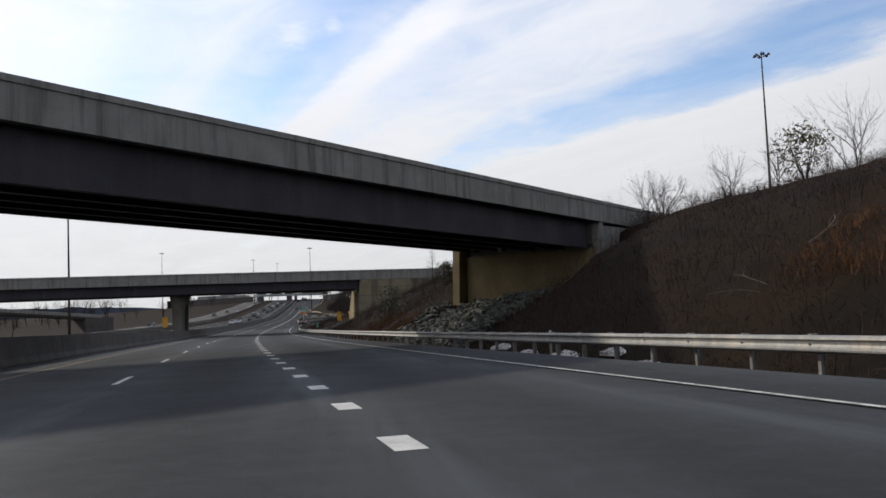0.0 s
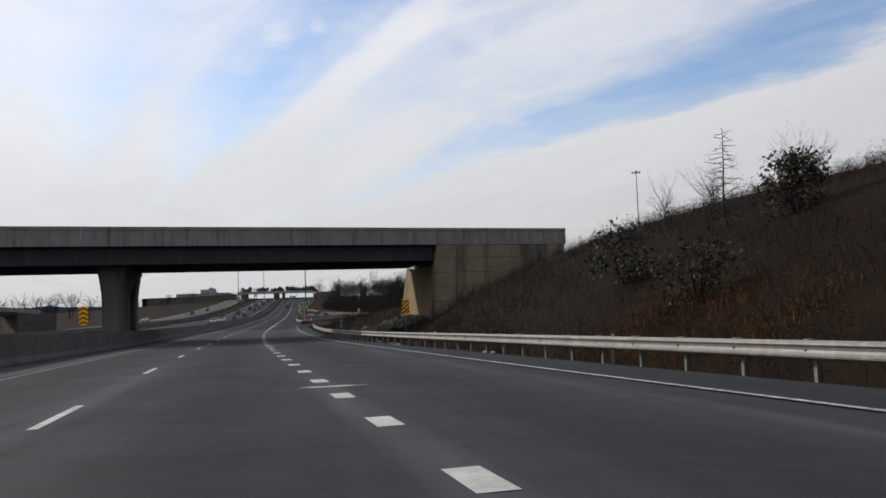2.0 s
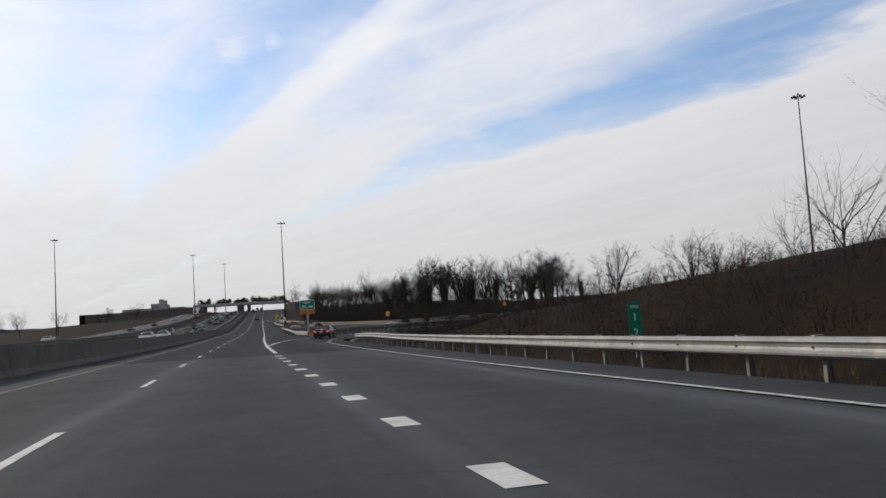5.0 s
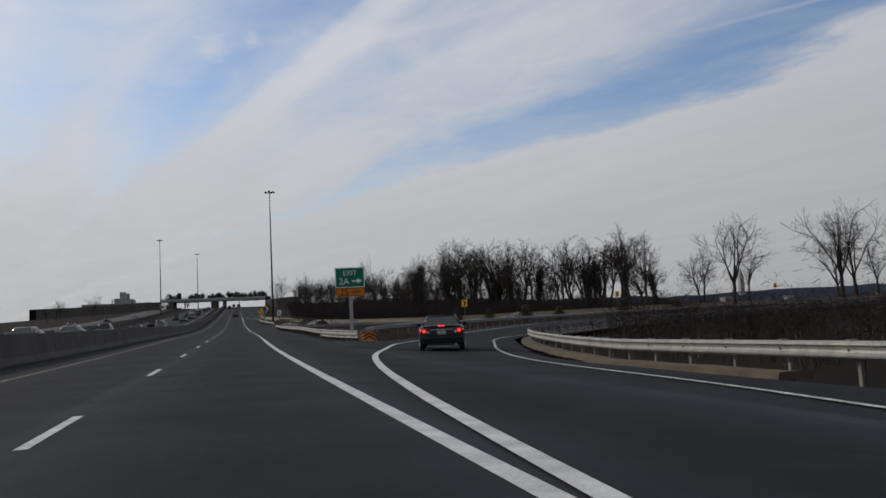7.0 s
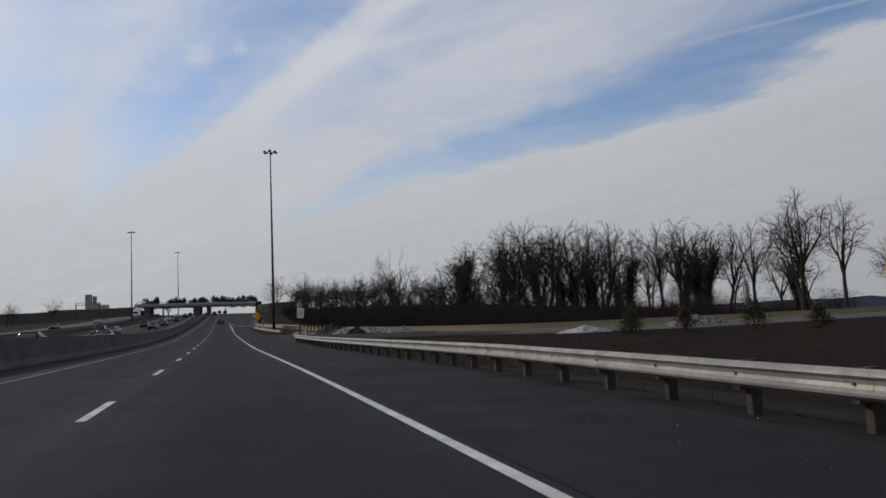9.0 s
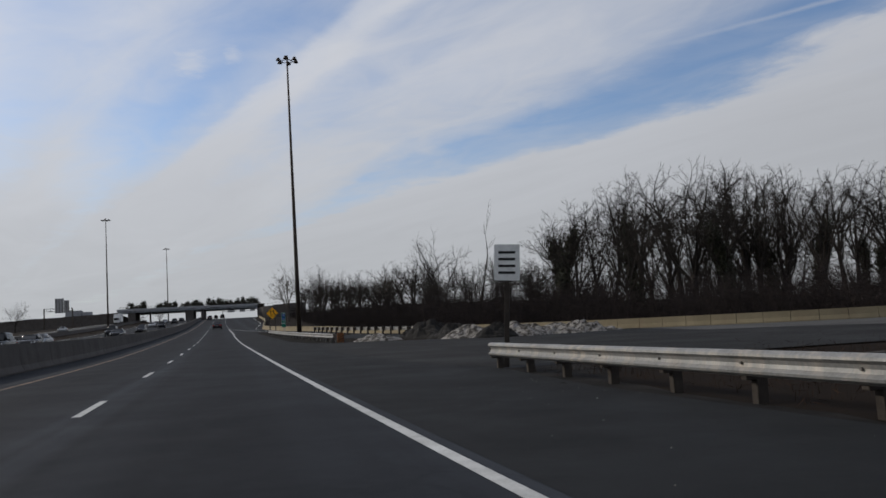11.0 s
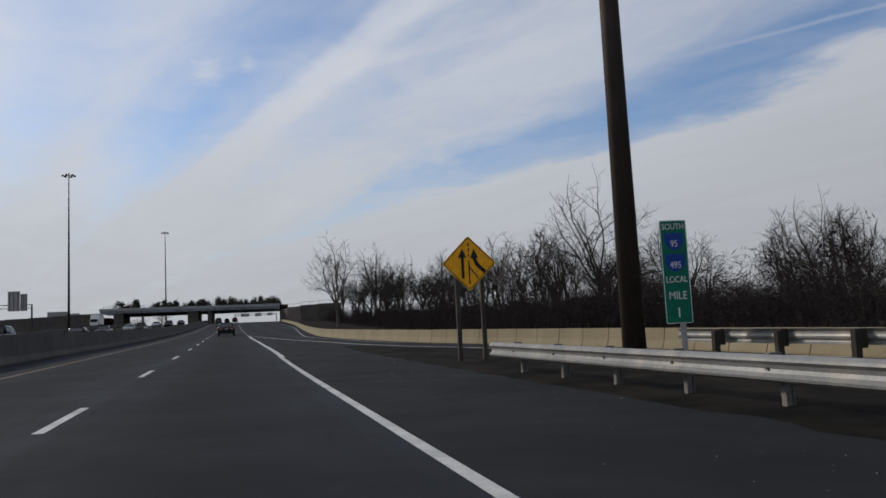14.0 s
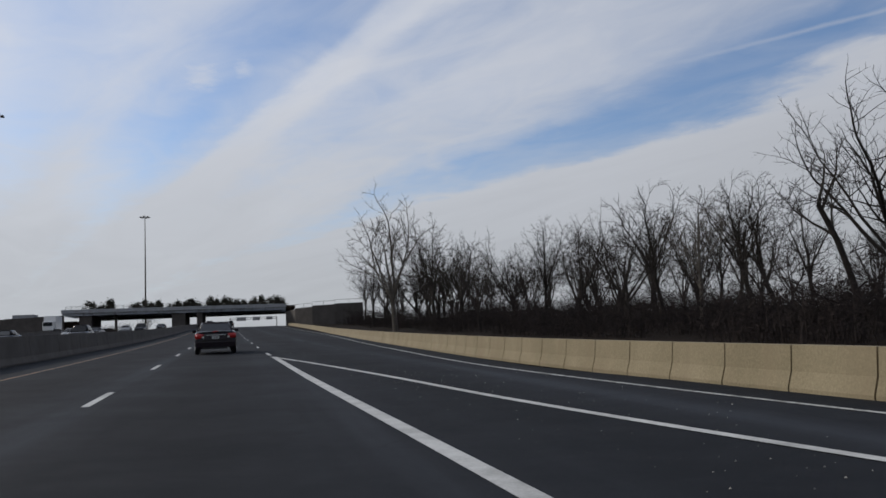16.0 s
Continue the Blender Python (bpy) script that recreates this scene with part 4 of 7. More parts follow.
# ---- guard rails ----
W_BEAM = [(0.0, 0.155), (0.03, 0.15), (0.075, 0.115), (0.08, 0.085), (0.03, 0.045), (0.02, 0.0), (0.03, -0.045), (0.08, -0.085), (0.075, -0.115), (0.03, -0.15), (0.0, -0.155)]
THRIE = [(0.0, 0.255), (0.03, 0.25), (0.08, 0.215), (0.08, 0.185), (0.03, 0.14), (0.03, 0.11), (0.08, 0.06), (0.08, -0.06), (0.03, -0.11), (0.03, -0.14), (0.08, -0.185), (0.08, -0.215), (0.03, -0.25), (0.0, -0.255)]


def post_mesh(name, mat, length):
    bm = bmesh.new()
    box(bm, -0.004, 0.004, -0.055, 0.055, -length, 0.0)
    box(bm, -0.04, 0.04, -0.058, -0.048, -length, 0.0)
    box(bm, -0.04, 0.04, 0.048, 0.058, -length, 0.0)
    me = bpy.data.meshes.new(name)
    bm.to_mesh(me)
    bm.free()
    me.materials.append(mat)
    return me


def plain_mesh(name, bm, mat):
    me = bpy.data.meshes.new(name)
    bm.to_mesh(me)
    bm.free()
    me.materials.append(mat)
    return me


POST = post_mesh("post", M["post_steel"], 1.1)
POST_WOOD = plain_mesh("post", boxed(-0.06, 0.06, -0.075, 0.075, -1.1, 0.02, 0.012), M["post_wood"])
BLOCK = plain_mesh("blockout", boxed(-0.05, 0.05, -0.08, 0.08, -0.3, 0.04, 0.01), M["post_steel"])
BLOCK_WOOD = plain_mesh("blockout", boxed(-0.055, 0.055, -0.1, 0.08, -0.34, 0.02, 0.012), M["post_wood"])
BOLT = plain_mesh("bolt", tube(bmesh.new(), (0, -0.02, 0), (0, 0.02, 0), 0.022, 0.018, 6), M["post_steel"])


def guard_rail(line, top, side, label, beam=W_BEAM, step=1.905, wood=False, drop=0.0, double=False, mat="galvanised", name="guard_rail"):
    """A corrugated rail on posts along (station, offset). side: +1 faces the line's left, -1 its right."""
    root = thing(name, Matrix(), label, "guard rail", "guard rails")
    pts = [at_road(s, l, -drop) for s, l in line]
    d = np.r_[0, np.cumsum([(b - a).length for a, b in zip(pts, pts[1:])])]
    arr = np.array([tuple(p) for p in pts])

    def at(q):
        p = Vector([float(np.interp(q, d, arr[:, i])) for i in range(3)])
        e = Vector([float(np.interp(min(q + 0.6, d[-1]), d, arr[:, i]) - np.interp(max(q - 0.6, 0), d, arr[:, i])) for i in range(3)]).to_2d().normalized()
        return p, Vector((e.x, e.y, 0)), Vector((-e.y, e.x, 0)) * side

    half = beam[0][1]
    length, k = d[-1], 0
    while k * 3.81 < length - 0.3:
        bm = bmesh.new()
        a, b = k * 3.81, min((k + 1) * 3.81 + 0.16, length)
        for flip in (1, -1) if double else (1,):
            rows = []
            for t in np.linspace(a, b, 4):
                p, _, n = at(t)
                n = n * flip
                lift = 0.004 * (k % 2) + 0.11
                rows.append([p + n * (lift + u) + Vector((0, 0, top - half + v)) for u, v in beam] + [p + n * (lift + u - 0.012) + Vector((0, 0, top - half + v * 0.985)) for u, v in beam[::-1]])
            loft(bm, rows)
        part("rail", bm, M[mat], root)
        k += 1
    q = 0.25
    rng = random.Random(int(length * 10))
    while q < length:
        p, e, n = at(q)
        turn = math.atan2(-n.x, n.y)
        ob = new("post", POST_WOOD if wood else POST)
        ob.parent = root
        ob.matrix_basis = pose(p.x - n.x * 0.09, p.y - n.y * 0.09, p.z + top - 0.03 + rng.uniform(-0.02, 0.02), rng.uniform(-1.5, 1.5), rng.uniform(-1.5, 1.5), math.degrees(turn))
        bl = new("blockout", BLOCK_WOOD if wood else BLOCK)
        bl.parent = root
        bl.matrix_basis = pose(p.x + n.x * 0.05, p.y + n.y * 0.05, p.z + top - 0.02, 0, 0, math.degrees(turn))
        bo = new("bolt", BOLT)
        bo.parent = root
        bo.matrix_basis = pose(p.x + n.x * 0.14, p.y + n.y * 0.14, p.z + top - half, 0, 0, math.degrees(turn))
        q += step
    return root


guard_rail(smooth_line([(-60, 10.6), (12, 10.3), (50, 9.6), (84, 9.05), (110, 8.6), (133, 8.2), (170, 8.6), (188, 9.0), (195.6, 9.2)], 1.0), 0.6, 1, "dull galvanised guard rail on steel posts beside the shoulder")
RAIL_RAMP = [(-8.3, 195.2), (-8.3, 206.8), (-8.1, 217.8), (-7.7, 226.0), (-6.9, 231.0), (-5.9, 236.0), (-3.9, 244.8), (-1.2, 252.6), (3.6, 259.6), (10.2, 266.8), (19.8, 275.0), (32.0, 281.8), (49.6, 288.2), (73.3, 293.6), (110.0, 296.0)]
guard_rail(plan_line(RAIL_RAMP, 1.0), 0.62, 1, "bright galvanised guard rail curving along the exit ramp")
guard_rail(smooth_line([(265.5, 6.15), (270, 6.0), (275, 5.95), (300, 5.95), (336.2, 6.1)], 1.0), 0.6, 1, "dull galvanised guard rail along the shoulder", wood=True)
NOSE = [(257.4, 7.75), (259.5, 7.1), (262.2, 6.62), (265.8, 6.2)]
nose_rail = guard_rail(smooth_line(NOSE, 0.6), 0.62, 1, "three-ridged galvanised rail of the crash cushion at the exit nose", beam=THRIE, step=1.0)
for k in range(7):
    s_, l_ = smooth_line(NOSE, 0.6)[1 + 2 * k]
    p_ = at_road(s_, l_)
    ob = part("slot", boxed(-0.012, 0.012, -0.24, 0.24, -0.018, 0.018), M["sign_black"], nose_rail)
    ob.matrix_basis = pose(p_.x - 0.145, p_.y, p_.z + 0.62 - 0.255 - 0.125, 0, 0, 12 + 8.0 * (6 - k) / 6)
guard_rail([(s, l + 0.75) for s, l in smooth_line(NOSE, 0.6)], 0.62, -1, "three-ridged galvanised rail on the back of the crash cushion", beam=THRIE, step=1.0)
guard_rail(plan_line([(-9.9, 266.2), (-8.2, 272.6), (-4.0, 278.6), (2.4, 285.0), (11.6, 295.5), (24.5, 305.5), (44.5, 314.0), (70.0, 320.0), (108.0, 323.0)], 1.0), 0.62, -1, "weathered bluish guard rail round the outside of the ramp")
guard_rail(smooth_line([(373.0, 7.45), (377.5, 7.25), (382, 7.02), (395, 6.5), (411.5, 5.95), (414.5, 5.85)], 1.0), 0.6, 1, "bright galvanised guard rail ahead of the merge sign")
guard_rail(plan_line([(-5.2, 380.5), (-6.6, 387.0), (-8.2, 394.5), (-9.8, 402.0), (-11.0, 409.0), (-12.0, 416.0)], 1.0), 0.7, -1, "galvanised guard rail on wooden posts seen from behind", wood=True)
guard_rail(smooth_line([(150, -27.5), (300, -27.5), (420, -27.5)], 2.0), 0.6, 1, "grey guard rail on the far grass strip")


def rail_end(place, yaw, kind):
    """A flared terminal plate with a coloured panel."""
    root = thing("rail_end_terminal", pose(*place, 0, 0, yaw), "flat steel end plate with a %s panel" % kind, "rail end")
    part("panel", boxed(-0.22, 0.22, -0.03, 0.03, 0.12, 0.74, 0.01), M["sign_faded"], root, "orange panel with black diagonal stripes")
    for k in range(5):
        bm = bmesh.new()
        z = 0.02 + 0.17 * k
        vs = [bm.verts.new(v) for v in ((-0.21, -0.036, max(z, 0.13)), (-0.21, -0.036, max(min(z + 0.085, 0.73), 0.13)), (0.21, -0.036, max(min(z + 0.255, 0.73), 0.13)), (0.21, -0.036, max(min(z + 0.17, 0.73), 0.13)))]
        bm.faces.new(vs)
        part("stripe", bm, M["sign_black"], root)
    part("end_shoe", boxed(-0.06, 0.06, 0.03, 0.9, 0.25, 0.6, 0.02), M["galvanised"], root)
    return root


def nose_panel():
    p_ = at_road(256.2, 8.2)
    root = thing("crash_cushion_nose", pose(p_.x, p_.y, p_.z - 0.05, 0, 0, -10), "rounded cushion nose with orange and black chevrons", "crash cushion")
    bm = bmesh.new()
    arc = [(math.sin(a) * 0.48, -math.cos(a) * 0.34) for a in np.linspace(-1.45, 1.45, 15)]
    loft(bm, [[(x, y, z) for x, y in arc] + [(x * 0.94, y + 0.04, z) for x, y in arc[::-1]] for z in (0.08, 0.62)])
    part("wrap", bm, M["sign_orange"], root, "orange reflective wrap")
    for k in range(3):
        bm = bmesh.new()
        for i in range(14):
            x0, y0 = arc[i]
            x1, y1 = arc[i + 1]
            z0, z1 = (0.02 + 0.2 * k + 0.26 * (1 - abs(a) / 0.48) for a in (x0, x1))
            quad = [(x0 * 1.012, y0 * 1.02 - 0.004, z0), (x1 * 1.012, y1 * 1.02 - 0.004, z1), (x1 * 1.012, y1 * 1.02 - 0.004, z1 + 0.1), (x0 * 1.012, y0 * 1.02 - 0.004, z0 + 0.1)]
            quad = [(a, b, min(max(c, 0.085), 0.615)) for a, b, c in quad]
            bm.faces.new([bm.verts.new(v) for v in quad])
        part("chevron", bm, M["sign_black"], root)
    part("base_plate", boxed(-0.5, 0.5, -0.3, 1.2, 0.0, 0.06), M["post_steel"], root)


nose_panel()
p_ = at_road(372.7, 7.75)
rail_end((p_.x, p_.y, p_.z - 0.1), 12.0, "orange")


def kerb(line, label):
    """A low rounded kerb along (station, offset)."""
    bm = bmesh.new()
    prof = [(-0.16, -0.1), (-0.13, 0.04), (-0.06, 0.06), (0.3, 0.055), (0.55, 0.01), (0.55, -0.1)]
    pts = [at_road(s, l) for s, l in line]
    rows = []
    for i, p in enumerate(pts):
        d = (pts[min(i + 1, len(pts) - 1)] - pts[max(i - 1, 0)]).to_2d().normalized()
        w = 0.02 * noise.noise(p * 0.7)
        rows.append([p + Vector((d.y, -d.x, 0)) * (u + w) + Vector((0, 0, v + w)) for u, v in prof])
    loft(bm, rows)
    return tagged(part("kerb", bm, M["kerb"], None), label, "kerb", kind="structure")


kerb([(s, l - 0.42) for s, l in plan_line(RAIL_RAMP[2:11], 1.0)], "worn tan asphalt kerb under the ramp's guard rail")

# ---- high masts ----
def mast_parts(root, height, base_r):
    part("base_plate", tube(bmesh.new(), (0, 0, -0.4), (0, 0, 0.06), base_r * 1.5, base_r * 1.5, 16), M["concrete_grey"], root)
    bm = bmesh.new()
    z = [0.0, height * 0.33, height * 0.66, height]
    loft(bm, [[(math.cos(a) * r, math.sin(a) * r, h) for a in np.linspace(0, 2 * math.pi, 14, endpoint=False)] for h, r in zip(z, (base_r, base_r * 0.78, base_r * 0.55, base_r * 0.34))])
    part("shaft", bm, M["mast_steel"], root, "dark weathered tapered steel shaft", True)
    bm = bmesh.new()
    n = 20
    for k in range(n):
        a, b = 2 * math.pi * k / n, 2 * math.pi * (k + 1) / n
        tube(bm, (0.62 * math.cos(a), 0.62 * math.sin(a), height - 0.45), (0.62 * math.cos(b), 0.62 * math.sin(b), height - 0.45), 0.045, 0.045, 5)
    for k in range(4):
        a = math.pi / 2 * k
        tube(bm, (0.1 * math.cos(a), 0.1 * math.sin(a), height - 0.1), (0.62 * math.cos(a), 0.62 * math.sin(a), height - 0.45), 0.03, 0.03, 5)
    part("ring", bm, M["mast_steel"], root)
    for k in range(6):
        a = 2 * math.pi * k / 6 + 0.3
        bm = bmesh.new()
        c, s = math.cos(a), math.sin(a)
        tube(bm, (0.62 * c, 0.62 * s, height - 0.42), (1.0 * c, 1.0 * s, height - 0.35), 0.035, 0.035, 5)
        tube(bm, (1.1 * c, 1.1 * s, height - 0.16), (1.1 * c, 1.1 * s, height - 0.3), 0.16, 0.2, 8)
        tube(bm, (1.1 * c, 1.1 * s, height - 0.3), (1.1 * c, 1.1 * s, height - 0.5), 0.22, 0.3, 8)
        part("luminaire", bm, M["mast_steel"], root)
    part("cap", tube(bmesh.new(), (0, 0, height - 0.1), (0, 0, height + 0.25), 0.16, 0.1, 8), M["mast_steel"], root)


first = None
for x, y, top in ((-13.55, 415.0, 30.8), (-57.2, 574.5, 35.5), (-49.0, 683.0, 38.5), (86.2, 285.8, 36.0), (-97.6, 476.0, 34.9), (-55.9, 180.5, 33.8), (69.5, 123.5, 38.4)):
    z = ground_z(x, y)
    if first is None:
        first = thing("high_mast_light", pose(x, y, z), "tall dark steel high-mast light with a ring of lamps", "light mast", "high-mast lights")
        mast_parts(first, 33.0, 0.27)
    else:
        ob = copy_thing(first, pose(x, y, z))
        ob.scale = (1, 1, (top - z) / 33.0)


# ---- trees ----
class Twigs:
    """Collects tapered limbs as plain triangles and quads."""

    def __init__(self):
        self.v, self.f = [], []

    def limb(self, a, b, ra, rb, n=5):
        d = (b - a).normalized()
        s = d.orthogonal().normalized()
        t = d.cross(s)
        k0 = len(self.v)
        ring = [(math.cos(2 * math.pi * k / n), math.sin(2 * math.pi * k / n)) for k in range(n)]
        self.v += [a + (s * c + t * w) * ra for c, w in ring]
        if rb <= 0.004:
            self.v.append(b)
            self.f += [(k0 + k, k0 + (k + 1) % n, k0 + n) for k in range(n)]
        else:
            self.v += [b + (s * c + t * w) * rb for c, w in ring]
            self.f += [(k0 + k, k0 + (k + 1) % n, k0 + n + (k + 1) % n, k0 + n + k) for k in range(n)]

    def leaf(self, p, size, rng):
        u = Vector((rng.gauss(0, 1), rng.gauss(0, 1), rng.gauss(0, 1))).normalized() * size
        w = Vector((rng.gauss(0, 1), rng.gauss(0, 1), rng.gauss(0, 1))).normalized() * size
        k = len(self.v)
        self.v += [p, p + u, p + u * 0.5 + w]
        self.f.append((k, k + 1, k + 2))

    def mesh(self, name, mat):
        return mesh_of(name, self.v, self.f, mat)


def bent(rng, d, amount):
    return (d + Vector((rng.gauss(0, amount), rng.gauss(0, amount), rng.gauss(0, amount)))).normalized()


SHAPES = {
    # style: fork height, main limbs, their lean (degrees), limb length, leader
    "round": (0.27, 5, 36.0, 0.52, 0.3),
    "tall": (0.4, 5, 23.0, 0.4, 0.42),
    "ivy": (0.42, 5, 34.0, 0.36, 0.36),
    "lean": (0.66, 4, 46.0, 0.3, 0.0),
}


def turned(rng, d, degrees_):
    """A direction leaning by that angle from d, to any side."""
    a = rng.uniform(0, 2 * math.pi)
    o = d.orthogonal().normalized()
    side = o * math.cos(a) + d.cross(o) * math.sin(a)
    return (d * math.cos(radians(degrees_)) + side * math.sin(radians(degrees_))).normalized()


def grow_broad(seed, height, style):
    """A broadleaf tree in winter: a trunk that forks into crooked limbs, branches and fine twigs."""
    rng = random.Random(seed)
    trunk, crown = Twigs(), Twigs()
    fork, limbs, lean_by, limb_len, leader = SHAPES[style]
    tilt = Vector((-0.5, 0.0, 0.0)) if style == "lean" else Vector((rng.gauss(0, 0.05), rng.gauss(0, 0.05), 0))
    least = [v * min(1.0, height / 15.0) for v in (0.06, 0.038, 0.024, 0.017)]
    stem, d = [Vector((0, 0, -0.3))], (Vector((0, 0, 1)) + tilt).normalized()
    n = 7
    for k in range(n):
        d = (bent(rng, d, 0.07) + (Vector((0, 0, 1)) + tilt) * 0.2).normalized()
        stem.append(stem[-1] + d * height * fork / n)
    thick = height * (0.018 if style == "lean" else 0.021)
    rad = [thick * (1.0 - 0.34 * k / n) * (1.3 if k == 0 else 1.0) for k in range(n + 1)]
    for k in range(n):
        trunk.limb(stem[k], stem[k + 1], rad[k], rad[k + 1], 8)

    def branch(p, d, length, r, depth):
        segs = (5, 4, 3, 1)[depth]
        r = max(r, least[depth])
        end = max(r * 0.42, least[min(depth + 1, 3)])
        for k in range(segs):
            d = bent(rng, d, (0.13, 0.17, 0.2, 0.22)[depth])
            d = (d + Vector((0, 0, (0.1, 0.02, 0.03, 0.05)[depth] if d.z < 0.9 else -0.03))).normalized()
            q_ = p + d * length / segs
            ra = r + (end - r) * k / segs
            rb = r + (end - r) * (k + 1) / segs
            if depth == 3 and k == segs - 1:
                rb = 0.0
            crown.limb(p, q_, ra, rb, (6, 4, 3, 3)[depth])
            p = q_
            if depth < 3 and (k > 0 or depth):
                for _ in range(2 if rng.random() < (0.3, 0.25, 0.2)[depth] else 1):
                    left = 1.0 - 0.55 * k / segs
                    branch(p, turned(rng, d, rng.uniform(34, 68)), length * rng.uniform(0.46, 0.72) * left, rb * rng.uniform(0.45, 0.65), depth + 1)
        if depth < 3:
            branch(p, turned(rng, d, rng.uniform(12, 26)), length * 0.42, end, depth + 1)

    top, up = stem[-1], d
    for k in range(limbs):
        a = k * 2.4 + rng.uniform(-0.4, 0.4)
        lean_ = radians(lean_by * rng.uniform(0.55, 1.25))
        o = Vector((math.cos(a), math.sin(a), 0))
        o = (o - up * o.dot(up)).normalized()
        low = rng.uniform(0.72, 1.0) if k else 1.0
        i = min(int(low * n), n - 1)
        at = stem[i].lerp(stem[i + 1], low * n - i)
        branch(at, (up * math.cos(lean_) + o * math.sin(lean_)).normalized(), height * limb_len * rng.uniform(0.75, 1.1), rad[-1] * rng.uniform(0.5, 0.72), 0)
    if leader:
        p, r = top, rad[-1]
        for k in range(3):
            q_ = p + bent(rng, up, 0.08) * height * leader / 3
            crown.limb(p, q_, r, r * 0.68, 6)
            p, r = q_, r * 0.68
            for _ in range(2):
                branch(p, turned(rng, up, rng.uniform(25, 50)), height * rng.uniform(0.15, 0.24), r * 0.5, 1)
        branch(p, up, height * 0.16, r, 1)
    vine = None
    if style == "ivy":
        vine = Twigs()
        knots = [(rng.random() ** 0.8 * 0.66 * height, rng.uniform(0, 6.28), rng.uniform(0.3, 1.1)) for _ in range(34)]
        for _ in range(6500):
            z, a, out = rng.choice(knots)
            z = max(0.0, z + rng.gauss(0, 0.7))
            f = min(z / (height * fork), 0.999)
            i = int(f * n)
            c = stem[i].lerp(stem[i + 1], f * n - i) if z < height * fork else top + up * (z - height * fork)
            r = abs(rng.gauss(0, 0.45)) + 0.15
            b = rng.uniform(0, 6.28)
            vine.leaf(Vector((c.x + math.cos(a) * out * 0.7 + math.cos(b) * r, c.y + math.sin(a) * out * 0.7 + math.sin(b) * r, z + rng.gauss(0, 0.25))), rng.uniform(0.18, 0.38), rng)
    return trunk, crown, vine


def grow(seed, height, style):
    """A bare tree: trunk and crown, each a list of limbs."""
    if style in SHAPES:
        return grow_broad(seed, height, style)
    rng = random.Random(seed)
    trunk, crown = Twigs(), Twigs()
    lean = {"snag": (0.12, 0.0)}.get(style, (rng.gauss(0, 0.04), rng.gauss(0, 0.04)))
    thick = height * {"snag": 0.014, "fir": 0.012, "sapling": 0.008, "shrub": 0.012}[style]
    clear = {"snag": 0.4, "fir": 0.12, "sapling": 0.2, "shrub": 0.02}[style]
    spread = {"snag": 0.7, "fir": 1.4, "sapling": 0.5, "shrub": 0.6}[style]
    stem = [Vector((0, 0, -0.3))]
    n = 9
    d = Vector((lean[0], lean[1], 1)).normalized()
    reach = height * {"shrub": 0.4}.get(style, 0.92)
    for k in range(n):
        d = bent(rng, d, 0.05 if style != "snag" else 0.1)
        d = (d + Vector((lean[0], lean[1], 1)) * 0.15).normalized()
        stem.append(stem[-1] + d * reach / n)
    rad = [thick * (1 - 0.86 * k / n) for k in range(n + 1)]
    rad[0] *= 1.35
    for k in range(n):
        trunk.limb(stem[k], stem[k + 1], rad[k], rad[k + 1], 7)

    thin = 0.35 if style in ("shrub", "fir", "sapling") else min(1.0, height / 16.0)

    def twig(p, d, length, r, depth):
        segs = 3 if depth < 2 else 2
        for k in range(segs):
            d = bent(rng, d, 0.2 if depth else 0.13)
            if style != "fir":
                d = (d + Vector((0, 0, 0.1))).normalized()
            e = p + d * (length / segs)
            last = k == segs - 1
            r1 = r * (0.68 if not (last and depth >= 3) else 0.0)
            crown.limb(p, e, r, r1, 5 if depth == 0 else 4 if depth == 1 else 3)
            p, r = e, max(r1, (0.05, 0.034, 0.022, 0.013)[depth] * thin)
            if depth < 3:
                for _ in range((2, 2, 2)[depth] if style != "snag" else (1, 1, 1)[depth]):
                    side = bent(rng, d, 0.46 if depth < 2 else 0.52)
                    twig(p, side, length * rng.uniform(0.42, 0.72), max(r * rng.uniform(0.5, 0.72), (0.034, 0.024, 0.016)[depth] * thin), depth + 1)

    limbs = {"snag": 7, "fir": 54, "sapling": 8, "shrub": 9}[style]
    for k in range(limbs):
        f = clear + (1 - clear) * (k + rng.random() * 0.8) / limbs
        i = min(int(f * n), n - 1)
        p = stem[i].lerp(stem[i + 1], f * n - i)
        a = k * 2.4 + rng.uniform(-0.5, 0.5)
        side = Vector((math.cos(a), math.sin(a), 0))
        if style == "fir":
            d = (side + Vector((0, 0, rng.uniform(-0.12, 0.12)))).normalized()
            length = height * 0.2 * (1.05 - f) + 0.25
            twig(p, d, length, max(rad[i] * 0.25, 0.02), 2)
            continue
        d = (side * spread * rng.uniform(0.7, 1.15) + Vector((0, 0, 1)) + Vector((lean[0], lean[1], 0)) * 0.8).normalized()
        length = height * (0.13 if style == "snag" else 0.3 if style != "shrub" else 0.55) * rng.uniform(0.7, 1.1) * (1.1 - 0.45 * f)
        twig(p, d, length, max(rad[i] * 0.55, 0.03), 1)
    if style != "fir" and style != "shrub":
        twig(stem[-1], d if limbs == 0 else Vector((lean[0], lean[1], 1)).normalized(), height * 0.2, rad[-1], 1)
    return trunk, crown, None


